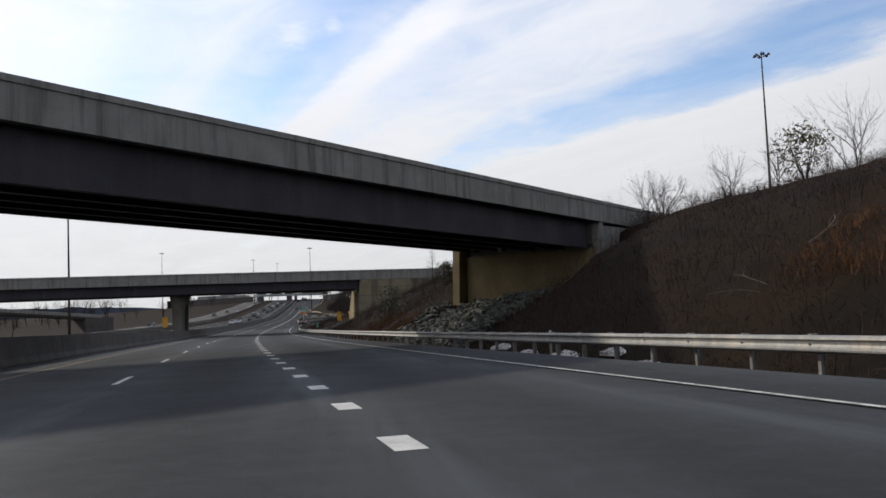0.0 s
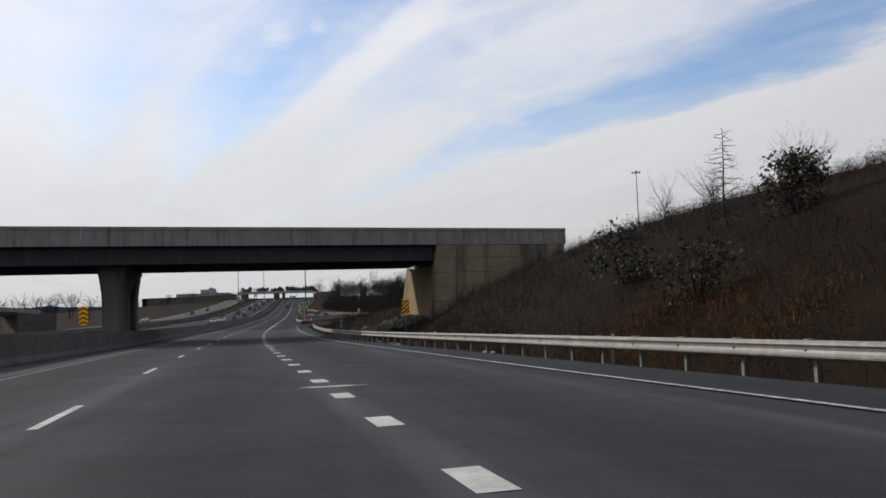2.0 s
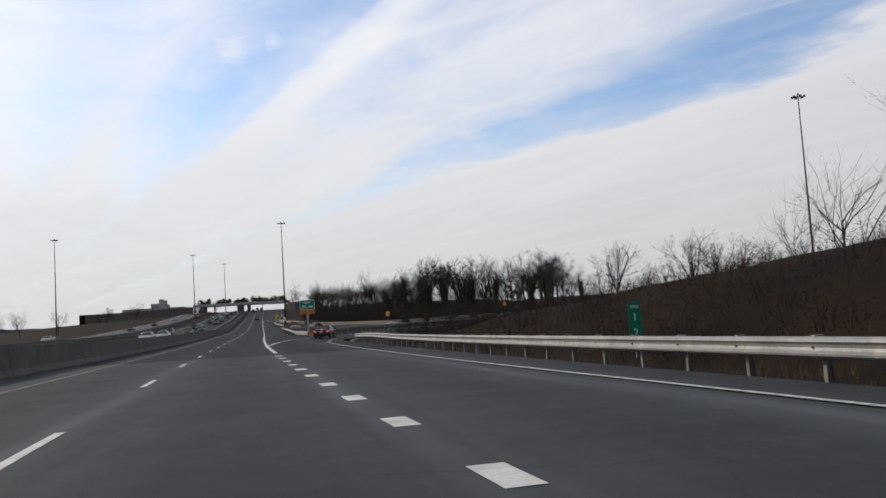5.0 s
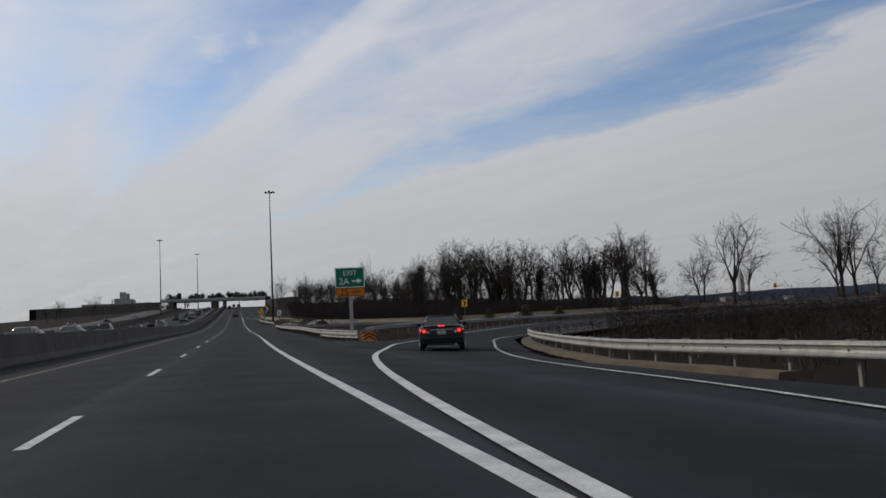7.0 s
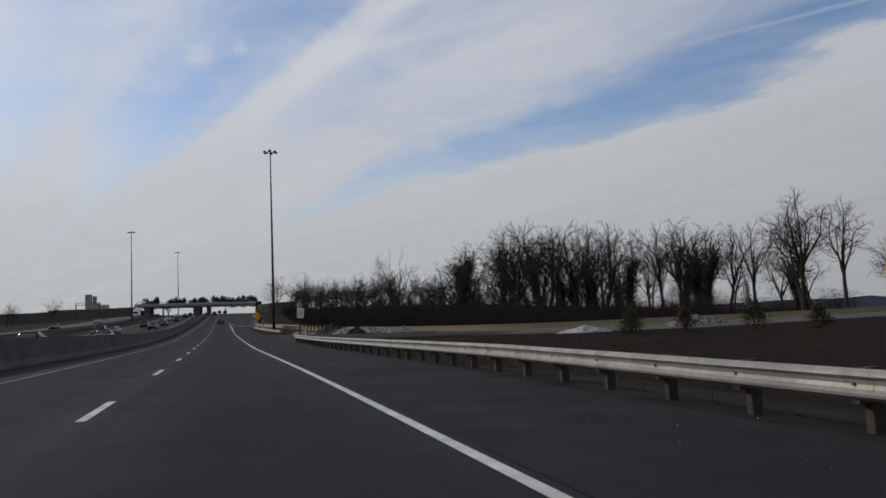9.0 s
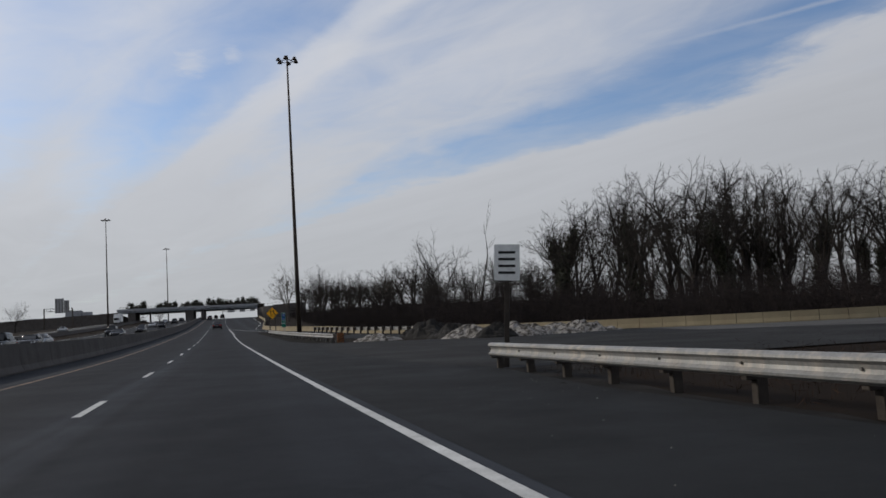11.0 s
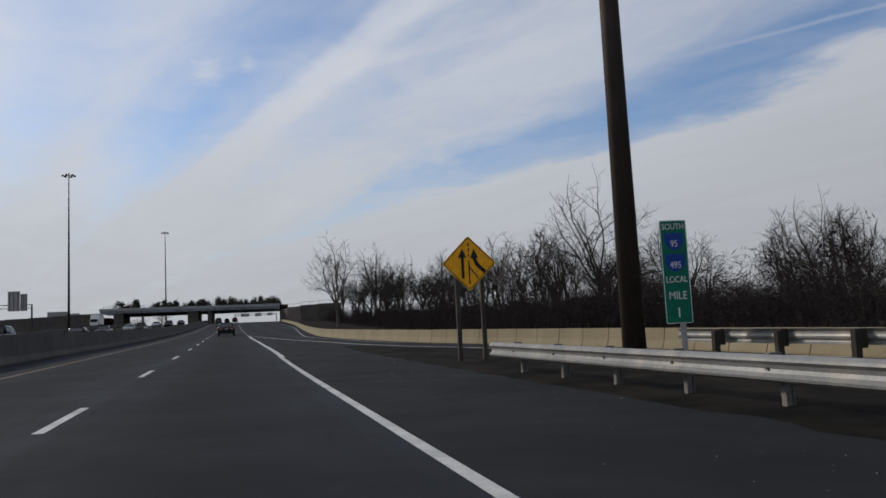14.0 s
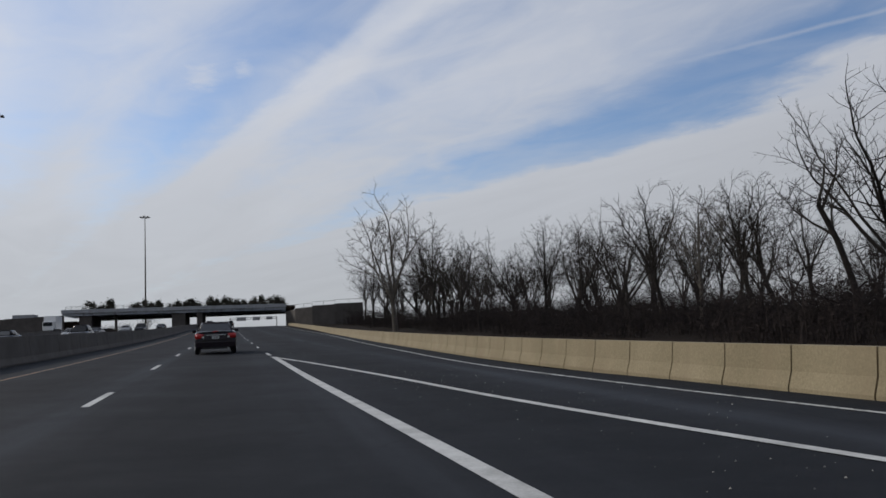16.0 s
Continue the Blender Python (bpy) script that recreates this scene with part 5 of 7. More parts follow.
def plant(seed, height, style, x, y, yaw=0.0, label="", mat="bark", scale=1.0, group="bare trees"):
    trunk, crown, vine = grow(seed, height, style)
    root = thing("tree", pose(x, y, ground_z(x, y) - 0.1, 0, 0, yaw), label, "tree", group)
    root.scale = (scale,) * 3
    a = new("trunk", trunk.mesh("trunk", M[mat]))
    b = new("crown", crown.mesh("crown", M[mat]))
    a.parent = b.parent = root
    if vine:
        c = new("ivy", vine.mesh("ivy", M["ivy"]))
        c.parent = root
        tagged(c, "dark ivy wrapped round the trunk")
    return root


# Trees that stand out.
T_ROUND, T_TALL = "bare spreading deciduous tree with fine twigs", "tall slender bare deciduous tree"
T_IVY = "bare tree with its trunk wrapped in dark ivy"
kinds = {}
kinds["round", 0] = plant(11, 16.0, "round", -7.7, 536.0, 20, "bare pale-barked tree with a wide fan of twigs", "bark_pale")
kinds["round", 1] = plant(12, 20.5, "round", 24.5, 502.0, 80, T_ROUND)
kinds["round", 2] = plant(13, 19.5, "round", 70.0, 343.0, 10, T_ROUND)
kinds["tall", 0] = plant(21, 18.0, "tall", 54.7, 359.2, 0, T_TALL)
kinds["tall", 1] = plant(22, 19.0, "tall", 35.0, 433.0, 40, T_TALL)
plant(24, 12.0, "tall", 13.0, 510.0, 0, "slim pale-barked bare tree", "bark_pale")
kinds["tall", 2] = plant(23, 16.0, "tall", 60.0, 366.0, 140, T_TALL)
kinds["ivy", 0] = plant(31, 17.0, "ivy", 29.0, 437.0, 0, T_IVY)
kinds["ivy", 1] = plant(32, 19.5, "ivy", 33.0, 421.0, 60, T_IVY)
kinds["sapling", 0] = plant(41, 5.0, "shrub", 24.0, 60.5, 0, "thin bare sapling on the slope")
kinds["sapling", 1] = plant(42, 4.0, "shrub", 24.5, 118.0, 0, "thin bare sapling on the slope")
plant(51, 13.8, "lean", 16.4, 495.0, 0, "leaning bare tree with crooked upper limbs")
plant(52, 13.0, "snag", 9.0, 417.5, 0, "half-dead leaning tree with few short twigs")
plant(53, 5.0, "fir", 10.4, 88.8, 0, "slim bare conifer with level branches on the slope")
plant(54, 6.5, "round", 31.0, 74.0, 0, "small bare tree at the top of the slope")


def scatter(key, places, hmin, hmax, seed):
    rng = random.Random(seed)
    for x, y in places:
        src = kinds[key]
        ob = copy_thing(src, pose(x, y, ground_z(x, y) - 0.1, rng.uniform(-3, 3), rng.uniform(-3, 3), rng.uniform(0, 360)))
        s = rng.uniform(hmin, hmax)
        ob.scale = (s * rng.uniform(0.85, 1.15), s * rng.uniform(0.85, 1.15), s)


def spots(n, seed, box_, keep=lambda x, y: True, gap=2.5):
    rng = random.Random(seed)
    out = []
    tries = 0
    while len(out) < n and tries < n * 60:
        tries += 1
        x, y = rng.uniform(box_[0], box_[1]), rng.uniform(box_[2], box_[3])
        if keep(x, y) and all((x - a) ** 2 + (y - b) ** 2 > gap * gap for a, b in out):
            out.append((x, y))
    return out


ramp_off = lerp_table([(-160, 200), (330, 200), (352, 34), (360, 14), (380, 5), (400, 0), (424, -4), (460, -8), (540, -5), (700, -3)])


def behind_ramp(x, y):
    return x > ramp_off(y) + 5.0


# The wood behind the entrance ramp.
wood_a = spots(96, 5, (18, 82, 392, 475), lambda x, y: behind_ramp(x, y) and x > 22 + (y - 396) * 0.02, 2.9)
wood_a.sort(key=lambda p_: p_[1] > 436)
wood_a, wood_low = [p_ for p_ in wood_a if p_[1] <= 436], [p_ for p_ in wood_a if p_[1] > 436]
scatter(("round", 1), wood_low[0::2], 0.4, 0.6, 61)
scatter(("tall", 2), wood_low[1::2], 0.5, 0.75, 62)
scatter(("tall", 1), wood_a[0::5], 0.85, 1.15, 1)
scatter(("ivy", 0), wood_a[1::10], 0.8, 1.05, 2)
scatter(("ivy", 1), wood_a[2::10], 0.6, 0.98, 3)
scatter(("tall", 2), wood_a[6::10], 0.85, 1.2, 45)
scatter(("round", 1), wood_a[7::10], 0.65, 0.9, 46)
scatter(("tall", 0), wood_a[3::5], 0.9, 1.2, 4)
scatter(("round", 2), wood_a[4::5], 0.7, 0.95, 44)
wood_b = spots(84, 6, (0, 46, 470, 650), behind_ramp, 3.4)
wood_far = [p_ for p_ in wood_b if p_[1] > 512]
wood_b = [p_ for p_ in wood_b if p_[1] <= 512]
scatter(("round", 1), wood_b[0::3], 0.34, 0.5, 5)
scatter(("tall", 2), wood_b[1::3], 0.42, 0.66, 6)
scatter(("round", 2), wood_b[2::3], 0.34, 0.48, 7)
scatter(("round", 1), wood_far[0::3], 0.54, 0.78, 51)
scatter(("tall", 1), wood_far[1::3], 0.6, 0.84, 52)
scatter(("round", 2), wood_far[2::3], 0.5, 0.7, 53)
# Trees by the water.
scatter(("round", 2), [(87, 335), (104, 352), (132, 330), (122, 380)], 0.95, 1.15, 8)
scatter(("tall", 0), [(56.5, 361), (58, 355), (92, 372), (112, 341), (97, 330), (142, 352), (150, 318)], 0.7, 1.0, 9)
scatter(("tall", 2), [(66, 372), (74, 362), (80, 371), (118, 362), (128, 346), (138, 371), (160, 335), (108, 318)], 0.6, 0.95, 10)
# Far trees on the other side and over the crest.
scatter(("round", 1), spots(16, 7, (-230, -140, 520, 700), gap=7), 0.6, 0.9, 11)
scatter(("tall", 2), spots(12, 8, (-260, -150, 440, 640), gap=7), 0.6, 0.9, 12)
scatter(("round", 2), spots(10, 9, (-150, -60, 860, 990), gap=9), 0.5, 0.8, 13)
scatter(("round", 1), spots(16, 71, (-210, -85, 380, 620), lambda x, y: x < -78 - (y - 380) * 0.05, 8), 0.35, 0.6, 72)
scatter(("tall", 2), spots(14, 73, (-220, -85, 300, 620), lambda x, y: x < -78 - (y - 380) * 0.05, 8), 0.35, 0.6, 74)
scatter(("round", 1), spots(11, 75, (-175, -120, 205, 285), gap=6), 0.55, 0.75, 76)
scatter(("round", 2), spots(11, 77, (-180, -125, 200, 300), gap=6), 0.5, 0.75, 78)
# Saplings and shrubs along the crest of the slope.
crest = spots(26, 10, (17, 46, 20, 122), lambda x, y: 23 < station(x, y)[1] < 40, 2.0)
scatter(("sapling", 0), crest[0::2], 0.45, 1.0, 14)
scatter(("sapling", 1), crest[1::2], 0.45, 1.0, 15)
scatter(("sapling", 0), spots(16, 11, (4, 30, 150, 200), lambda x, y: station(x, y)[1] > 20, 2.5), 0.5, 1.2, 16)


# ---- brush and grass ----
def stems(name, places, mat, label, hmin, hmax, width, per, spreadr, lean=0.35, twigs=0, seed=1, tangle=0):
    """Many thin upright stems, as one mesh."""
    rng = random.Random(seed)
    v, f = [], []
    for x, y in places:
        z = ground_z(x, y)
        tall = 0.95 + 1.1 * noise.noise(Vector((x * 0.13, y * 0.13, seed))) + 0.35 * noise.noise(Vector((x * 0.5, y * 0.5, seed + 3)))
        tall = min(max(tall, 0.45), 1.3)
        for _ in range(per):
            a, r = rng.uniform(0, 6.28), spreadr * math.sqrt(rng.random())
            bx, by = x + math.cos(a) * r, y + math.sin(a) * r
            h = rng.uniform(hmin, hmax) * (1.0 - 0.35 * r / max(spreadr, 0.01)) * tall
            tx, ty = bx + rng.gauss(0, lean) * h, by + rng.gauss(0, lean) * h
            b = rng.uniform(0, 3.14)
            ox, oy = math.cos(b) * width, math.sin(b) * width
            k = len(v)
            v += [(bx - ox, by - oy, z - 0.25), (bx + ox, by + oy, z - 0.25), (tx, ty, z + h)]
            f.append((k, k + 1, k + 2))
            for _ in range(twigs):
                t = rng.uniform(0.3, 0.95)
                px, py, pz = bx + (tx - bx) * t, by + (ty - by) * t, z + h * t
                l = h * rng.uniform(0.15, 0.4)
                c = rng.uniform(0, 6.28)
                k = len(v)
                v += [(px, py, pz - width * 0.8), (px, py, pz + width * 0.8), (px + math.cos(c) * l * 0.8, py + math.sin(c) * l * 0.8, pz + l * rng.uniform(0.1, 0.9))]
                f.append((k, k + 1, k + 2))
        # Dead leaves and fine tangled twigs that fill the thicket.
        for _ in range(tangle):
            a, r = rng.uniform(0, 6.28), spreadr * 1.2 * math.sqrt(rng.random())
            q_ = Vector((x + math.cos(a) * r, y + math.sin(a) * r, z + hmax * tall * 0.85 * rng.random() ** 1.2))
            u = Vector((rng.gauss(0, 1), rng.gauss(0, 1), rng.gauss(0, 1))).normalized() * rng.uniform(0.25, 0.75) * min(1.0, 0.25 + hmax * 0.35)
            w = Vector((rng.gauss(0, 1), rng.gauss(0, 1), rng.gauss(0, 1))).normalized() * rng.uniform(0.012, 0.045) * min(1.0, 0.25 + hmax * 0.35)
            k = len(v)
            v += [q_, q_ + u, q_ + u * 0.5 + w]
            f.append((k, k + 1, k + 2))
    ob = new(name, mesh_of(name, v, f, M[mat]))
    return tagged(ob, label, "brush", kind="stuff")


def on_slope(x, y):
    s, l = station(x, y)
    a, b = (x + y) * S2, (x - y) * S2
    if -41 < b < -25 and a < 56:
        return False
    if 127 < y < 151 and x < 5:
        return False
    return fill_toe(s) - 0.5 < l < 44


def slope_spots(n, seed, lo=-10, hi=205):
    rng = random.Random(seed)
    out = []
    while len(out) < n:
        s, l = rng.uniform(lo, hi), 10.5 + 32 * rng.random() ** 1.25
        p_ = at_road(s, l)
        if on_slope(p_.x, p_.y):
            out.append((p_.x, p_.y))
    return out


stems("brush_slope", slope_spots(5600, 21), "brush", "tangled brown winter brush over the slope", 0.2, 0.7, 0.014, 7, 0.7, 0.5, 2, 1, 20)
stems("brush_slope_dark", slope_spots(1500, 22), "brush_dark", "dark brambles on the slope", 0.35, 1.05, 0.014, 12, 0.9, 0.4, 3, 2, 22)
RUST = ((58.0, 64.0), (72.0, 81.0))
rust = [at_road(random.Random(k).uniform(*RUST[k % 2]), 11.0 + 4.6 * random.Random(k + 5000).random() ** 1.5) for k in range(560)]
rust += [at_road(random.Random(k + 9000).uniform(9, 21), 16.0 + 9 * random.Random(k + 7000).random()) for k in range(420)]
stems("grass_rust", [(p_.x, p_.y) for p_ in rust if on_slope(p_.x, p_.y)], "grass_rust", "rust-coloured dry ferns and grass on the slope", 0.2, 0.7, 0.014, 10, 0.55, 0.45, 1, 13, 8)
stems("grass_slope", slope_spots(700, 23, 40, 130), "grass_dead", "dry straw-coloured grass on the slope", 0.15, 0.4, 0.01, 7, 0.5, 0.5, 0, 3)


def verge_spots(n, seed, s0, s1, l0, l1):
    rng = random.Random(seed)
    out = []
    for _ in range(n):
        p_ = at_road(rng.uniform(s0, s1), rng.uniform(l0, l1))
        out.append((p_.x, p_.y))
    return out


stems("grass_verge", verge_spots(900, 24, -10, 190, 9.6, 12.2), "grass_dead", "dry grass tufts behind the guard rail", 0.08, 0.4, 0.008, 8, 0.3, 0.4, 0, 4)
field = [(x, y) for x, y in spots(1500, 25, (-7, 120, 196, 296), lambda x, y: x > float(np.interp(y, [196, 215, 229, 243, 252, 265, 275, 285, 290], [-6.5, -6.8, -5.8, -2.5, 1, 12, 24, 45, 66])) + 1.2, 0.9)]
stems("brush_field", field, "brush_dark", "dark leafless thicket inside the ramp's loop", 1.2, 3.3, 0.018, 16, 1.0, 0.22, 4, 5, 24)
stems("reeds_field", field[::9], "brush_pale", "pale dead stalks among the thicket", 0.5, 1.3, 0.012, 6, 0.5, 0.2, 1, 6)


def wood_floor(n, seed, x0, x1, y0, y1):
    return spots(n, seed, (x0, x1, y0, y1), lambda x, y: x > ramp_off(y) + 2.0 and x < ramp_off(y) + 60, 0.8)


stems("undergrowth_wood", wood_floor(520, 31, -8, 80, 362, 480), "brush_dark", "dense dark undergrowth beneath the trees", 1.4, 4.4, 0.026, 26, 1.8, 0.2, 6, 7, 620)
stems("undergrowth_far", wood_floor(480, 32, -8, 56, 470, 660), "brush_dark", "dense dark undergrowth behind the concrete barrier", 1.3, 3.7, 0.026, 26, 1.8, 0.2, 6, 8, 620)
stems("undergrowth_river", spots(260, 33, (40, 170, 318, 400), lambda x, y: y > 362 or x > 90, 2.5), "brush_dark", "low dark scrub by the water", 0.5, 1.8, 0.02, 18, 1.5, 0.25, 3, 9)
stems("scrub_median", verge_spots(700, 34, 60, 700, -32.5, -25.5), "brush", "low brown grass on the strip between the roads", 0.2, 0.7, 0.02, 8, 0.9, 0.4, 0, 10)
stems("grass_gore", [(p_.x, p_.y) for p_ in [at_road(random.Random(k).uniform(258, 335), 6.6 + 30 * random.Random(k + 999).random() ** 1.2) for k in range(2600)]], "brush", "low dark dead grass behind the rail", 0.08, 0.34, 0.012, 9, 0.6, 0.5, 0, 11, 8)


def leafy(x, y, height, width, label, n, mat="leaf_green", seed=1, name="bush", cone=False, base=None, leaf=1.0):
    """An evergreen: a short stem and a crown of many small leaves in clumps."""
    rng = random.Random(seed)
    root = thing(name, pose(x, y, ground_z(x, y) if base is None else base), label, "bush")
    st, cr = Twigs(), Twigs()
    for _ in range(7):
        a = rng.uniform(0, 6.28)
        st.limb(Vector((0, 0, -0.2)), Vector((math.cos(a) * width * 0.3, math.sin(a) * width * 0.3, height * rng.uniform(0.5, 0.9))), 0.05, 0.012, 5)
    clumps = []
    for _ in range(26):
        f = rng.random()
        r = width * 0.5 * ((1 - f) if cone else math.sqrt(max(0.05, 1 - (2 * f - 0.9) ** 2))) * rng.uniform(0.55, 1.1)
        a = rng.uniform(0, 6.28)
        clumps.append(Vector((math.cos(a) * r, math.sin(a) * r, height * (0.12 + 0.88 * f))))
    for _ in range(n):
        c = rng.choice(clumps)
        g = width * 0.12
        cr.leaf(c + Vector((rng.gauss(0, g), rng.gauss(0, g), rng.gauss(0, g))), rng.uniform(0.1, 0.24) * leaf * (height / 3.0) ** 0.5, rng)
    a, b = new("stem", st.mesh("stem", M["bark"])), new("crown", cr.mesh("crown", M[mat]))
    a.parent = b.parent = root
    return root


leafy(11.2, 85.0, 2.1, 2.1, "dark evergreen bush on the slope", 2200, "pine", 3)
leafy(5.6, 88.6, 2.4, 2.4, "dark evergreen bush low on the slope", 900, "ivy", 4)
leafy(4.8, 80.4, 1.9, 2.4, "dark evergreen bush low on the slope", 900, "ivy", 5)
leafy(30.0, 49.0, 3.2, 3.0, "dark evergreen bush near the overpass", 1100, seed=6)
leafy(6.2, 160.5, 2.6, 3.4, "flat-topped evergreen on the slope", 1300, seed=7)
leafy(9.2, 161.5, 2.4, 3.0, "flat-topped evergreen on the slope", 1000, seed=8)
for k, (x, y, h) in enumerate(((11.8, 324.7, 1.9), (16.6, 324.5, 1.7), (21.8, 322.5, 2.3), (26.4, 320.5, 1.9), (36.0, 319.0, 2.4), (47.0, 323.0, 2.2))):
    leafy(x, y, h, h * 1.0, "small dark pine beside the ramp", 1500, "pine", seed=20 + k, name="pine", cone=True)
for k in range(30):
    rng = random.Random(700 + k)
    x = -66.0 + k * 1.85 + rng.uniform(-0.6, 0.6)
    if k in (4, 5, 11, 17):
        continue
    ob = leafy(x, 704.0 + rng.uniform(-3, 3), rng.uniform(2.0, 3.8), rng.uniform(2.4, 3.6), "dark evergreen on the bank beyond the far overpass", 800, "ivy", 40 + k, "pine", k % 3 > 0, 13.3, 2.2)


# ---- stone slopes ----
def rock_mesh(seed):
    rng = random.Random(seed)
    bm = bmesh.new()
    for _ in range(11):
        d = Vector((rng.gauss(0, 1), rng.gauss(0, 1), rng.gauss(0, 1))).normalized()
        bm.verts.new(Vector((d.x * 0.5, d.y * 0.36, d.z * 0.27)) * rng.uniform(0.8, 1.1))
    bmesh.ops.convex_hull(bm, input=bm.verts[:])
    bmesh.ops.delete(bm, geom=[v for v in bm.verts if not v.link_faces], context="VERTS")
    me = bpy.data.meshes.new("stone")
    bm.to_mesh(me)
    bm.free()
    me.materials.append(M["rock"])
    return me


ROCKS = [rock_mesh(k) for k in range(9)]


def stone_slope(label, places, seed, big=1.0):
    rng = random.Random(seed)
    root = thing("riprap", Matrix(), label, "stone slope", "stone slopes")
    v, f = [], []
    for k, (x, y, lift) in enumerate(places):
        s = big * rng.uniform(0.32, 0.78) * (1.4 if rng.random() < 0.1 else 1.0)
        m = pose(x, y, ground_z(x, y) + lift + 0.1, rng.uniform(-40, 40), rng.uniform(-40, 40), rng.uniform(0, 360)) @ Matrix.Diagonal((s, s, s, 1))
        me = rng.choice(ROCKS)
        if k < 300:
            ob = new("stone", me)
            ob.parent = root
            ob.matrix_basis = m
        else:
            k0 = len(v)
            v += [m @ w.co for w in me.vertices]
            f += [tuple(k0 + i for i in q_.vertices) for q_ in me.polygons]
    ob = new("stone_rest", mesh_of("stones", v, f, M["rock"]))
    ob.parent = root
    tagged(ob, kind="stuff")


def riprap_places(test, box_, n, seed):
    rng = random.Random(seed)
    out = []
    while len(out) < n:
        x, y = rng.uniform(box_[0], box_[1]), rng.uniform(box_[2], box_[3])
        if test(x, y):
            out.append((x, y, rng.uniform(0.0, 0.3)))
    return out


def under_first(x, y):
    a, b = (x + y) * S2, (x - y) * S2
    return -40.5 < b < -24 and a < 52.4 and station(x, y)[1] > 11.3 and not (b < -40 and a > 51)


def under_second(x, y):
    return station(x, y)[1] > 12.0 and x < 1.9 + (144 - y) * 0.05 and 130 < y < 159 and station(x, y)[1] < 13.4 + max(0.0, (157 - y) * 0.38)


stone_slope("heap of broken grey-green stone under the skewed overpass", sorted(riprap_places(under_first, (-2, 22, 30, 72), 2500, 3), key=lambda r: station(r[0], r[1])[1]), 4, 0.8)
stone_slope("heap of broken grey-green stone under the square overpass", sorted(riprap_places(under_second, (-6, 4, 129, 160), 1300, 5), key=lambda r: station(r[0], r[1])[1]), 6, 0.78)


# ---- snow, heaps and litter ----
def lump(name, x, y, sx, sy, h, yaw, mat, label, category, seed, sink=0.05):
    bm = bmesh.new()
    n, m_ = 48, 16
    rng = Vector((seed * 3.7, seed * 1.3, 0))
    rows = []
    top = bm.verts.new((0, 0, h * (0.9 + 0.2 * noise.noise(rng))))
    for j in range(1, m_ + 1):
        r = j / m_
        row = []
        for k in range(n):
            a = 2 * math.pi * k / n
            e = 1 + 0.3 * noise.noise(Vector((math.cos(a) * 1.4, math.sin(a) * 1.4, seed)))
            px, py = math.cos(a) * r * e, math.sin(a) * r * e
            z = h * max(0.0, (1 - r**1.6)) * (1 + 0.5 * noise.noise(Vector((px * 3, py * 3, seed + 5)))) + h * (0.14 * noise.noise(Vector((px * 7, py * 7, seed))) + 0.12 * abs(noise.noise(Vector((px * 15, py * 15, seed)))) + 0.06 * noise.noise(Vector((px * 34, py * 34, seed))))
            row.append(bm.verts.new((px * sx, py * sy, max(z, -0.02) if j < m_ else -0.1)))
        rows.append(row)
    for k in range(n):
        bm.faces.new((top, rows[0][k], rows[0][(k + 1) % n]))
    for ra, rb in zip(rows, rows[1:]):
        for k in range(n):
            bm.faces.new((ra[k], rb[k], rb[(k + 1) % n], ra[(k + 1) % n]))
    me = bpy.data.meshes.new(name)
    bm.to_mesh(me)
    bm.free()
    me.materials.append(M[mat])
    ob = new(name, me)
    ob.matrix_basis = pose(x, y, ground_z(x, y) - sink, 0, 0, yaw)
    return tagged(ob, label, category)


for k, (s, l, sx, sy, h) in enumerate(((30.5, 11.9, 1.0, 1.7, 0.28), (27.0, 12.1, 0.9, 1.4, 0.25), (34.5, 12.2, 0.8, 1.3, 0.22), (24.0, 12.5, 0.7, 1.0, 0.2), (21.0, 11.9, 0.8, 1.2, 0.22), (62.5, 10.3, 0.3, 0.4, 0.25), (89.0, 10.6, 0.55, 0.9, 0.3), (110.0, 10.4, 0.5, 0.7, 0.25), (113.5, 10.6, 0.4, 0.5, 0.2), (105.0, 10.9, 0.35, 0.4, 0.2), (119, 10.6, 0.3, 0.3, 0.2))):
    p_ = at_road(s, l)
    lump("snow_patch", p_.x, p_.y, sx * 0.7, sy * 0.75, h * 0.75, 7.0 * k, "snow_old", "patch of old grey snow behind the guard rail", "snow", k + 1)
for k, (x, y, sx, sy, h, kind) in enumerate(((-11.8, 371.6, 2.0, 1.2, 0.72, 0), (-9.9, 366.2, 2.1, 1.6, 1.25, 1), (-9.1, 363.4, 1.8, 1.3, 0.95, 1), (-5.6, 366.5, 1.0, 0.8, 0.75, 1), (-8.8, 361.2, 1.9, 1.3, 0.85, 0), (-8.0, 359.8, 1.3, 1.2, 1.0, 1), (-6.6, 360.2, 2.1, 1.3, 0.95, 0), (-4.7, 360.3, 1.7, 1.1, 0.75, 0), (-2.9, 360.9, 1.7, 1.1, 0.95, 0), (-1.3, 361.2, 1.1, 0.9, 0.4, 0))):
    x, y, h = -20.5 + (x + 20.5) * (1.22 if k else 1.06), 331.7 + (y - 331.7) * (1.22 if k else 1.06), h * (1.18 if k else 0.9)
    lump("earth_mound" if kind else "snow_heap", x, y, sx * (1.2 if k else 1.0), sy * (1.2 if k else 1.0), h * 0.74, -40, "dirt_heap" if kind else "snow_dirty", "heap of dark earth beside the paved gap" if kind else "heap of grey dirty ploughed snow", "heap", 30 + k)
lump("snow_heap", 9.4, 328.7, 2.6, 1.2, 0.55, 10, "snow_old", "small heap of grey ploughed snow on the ramp's verge", "heap", 51)
lump("snow_heap", 26.0, 338.0, 4.0, 1.4, 0.9, 10, "snow_dirty", "small heap of grey ploughed snow on the ramp's verge", "heap", 52)
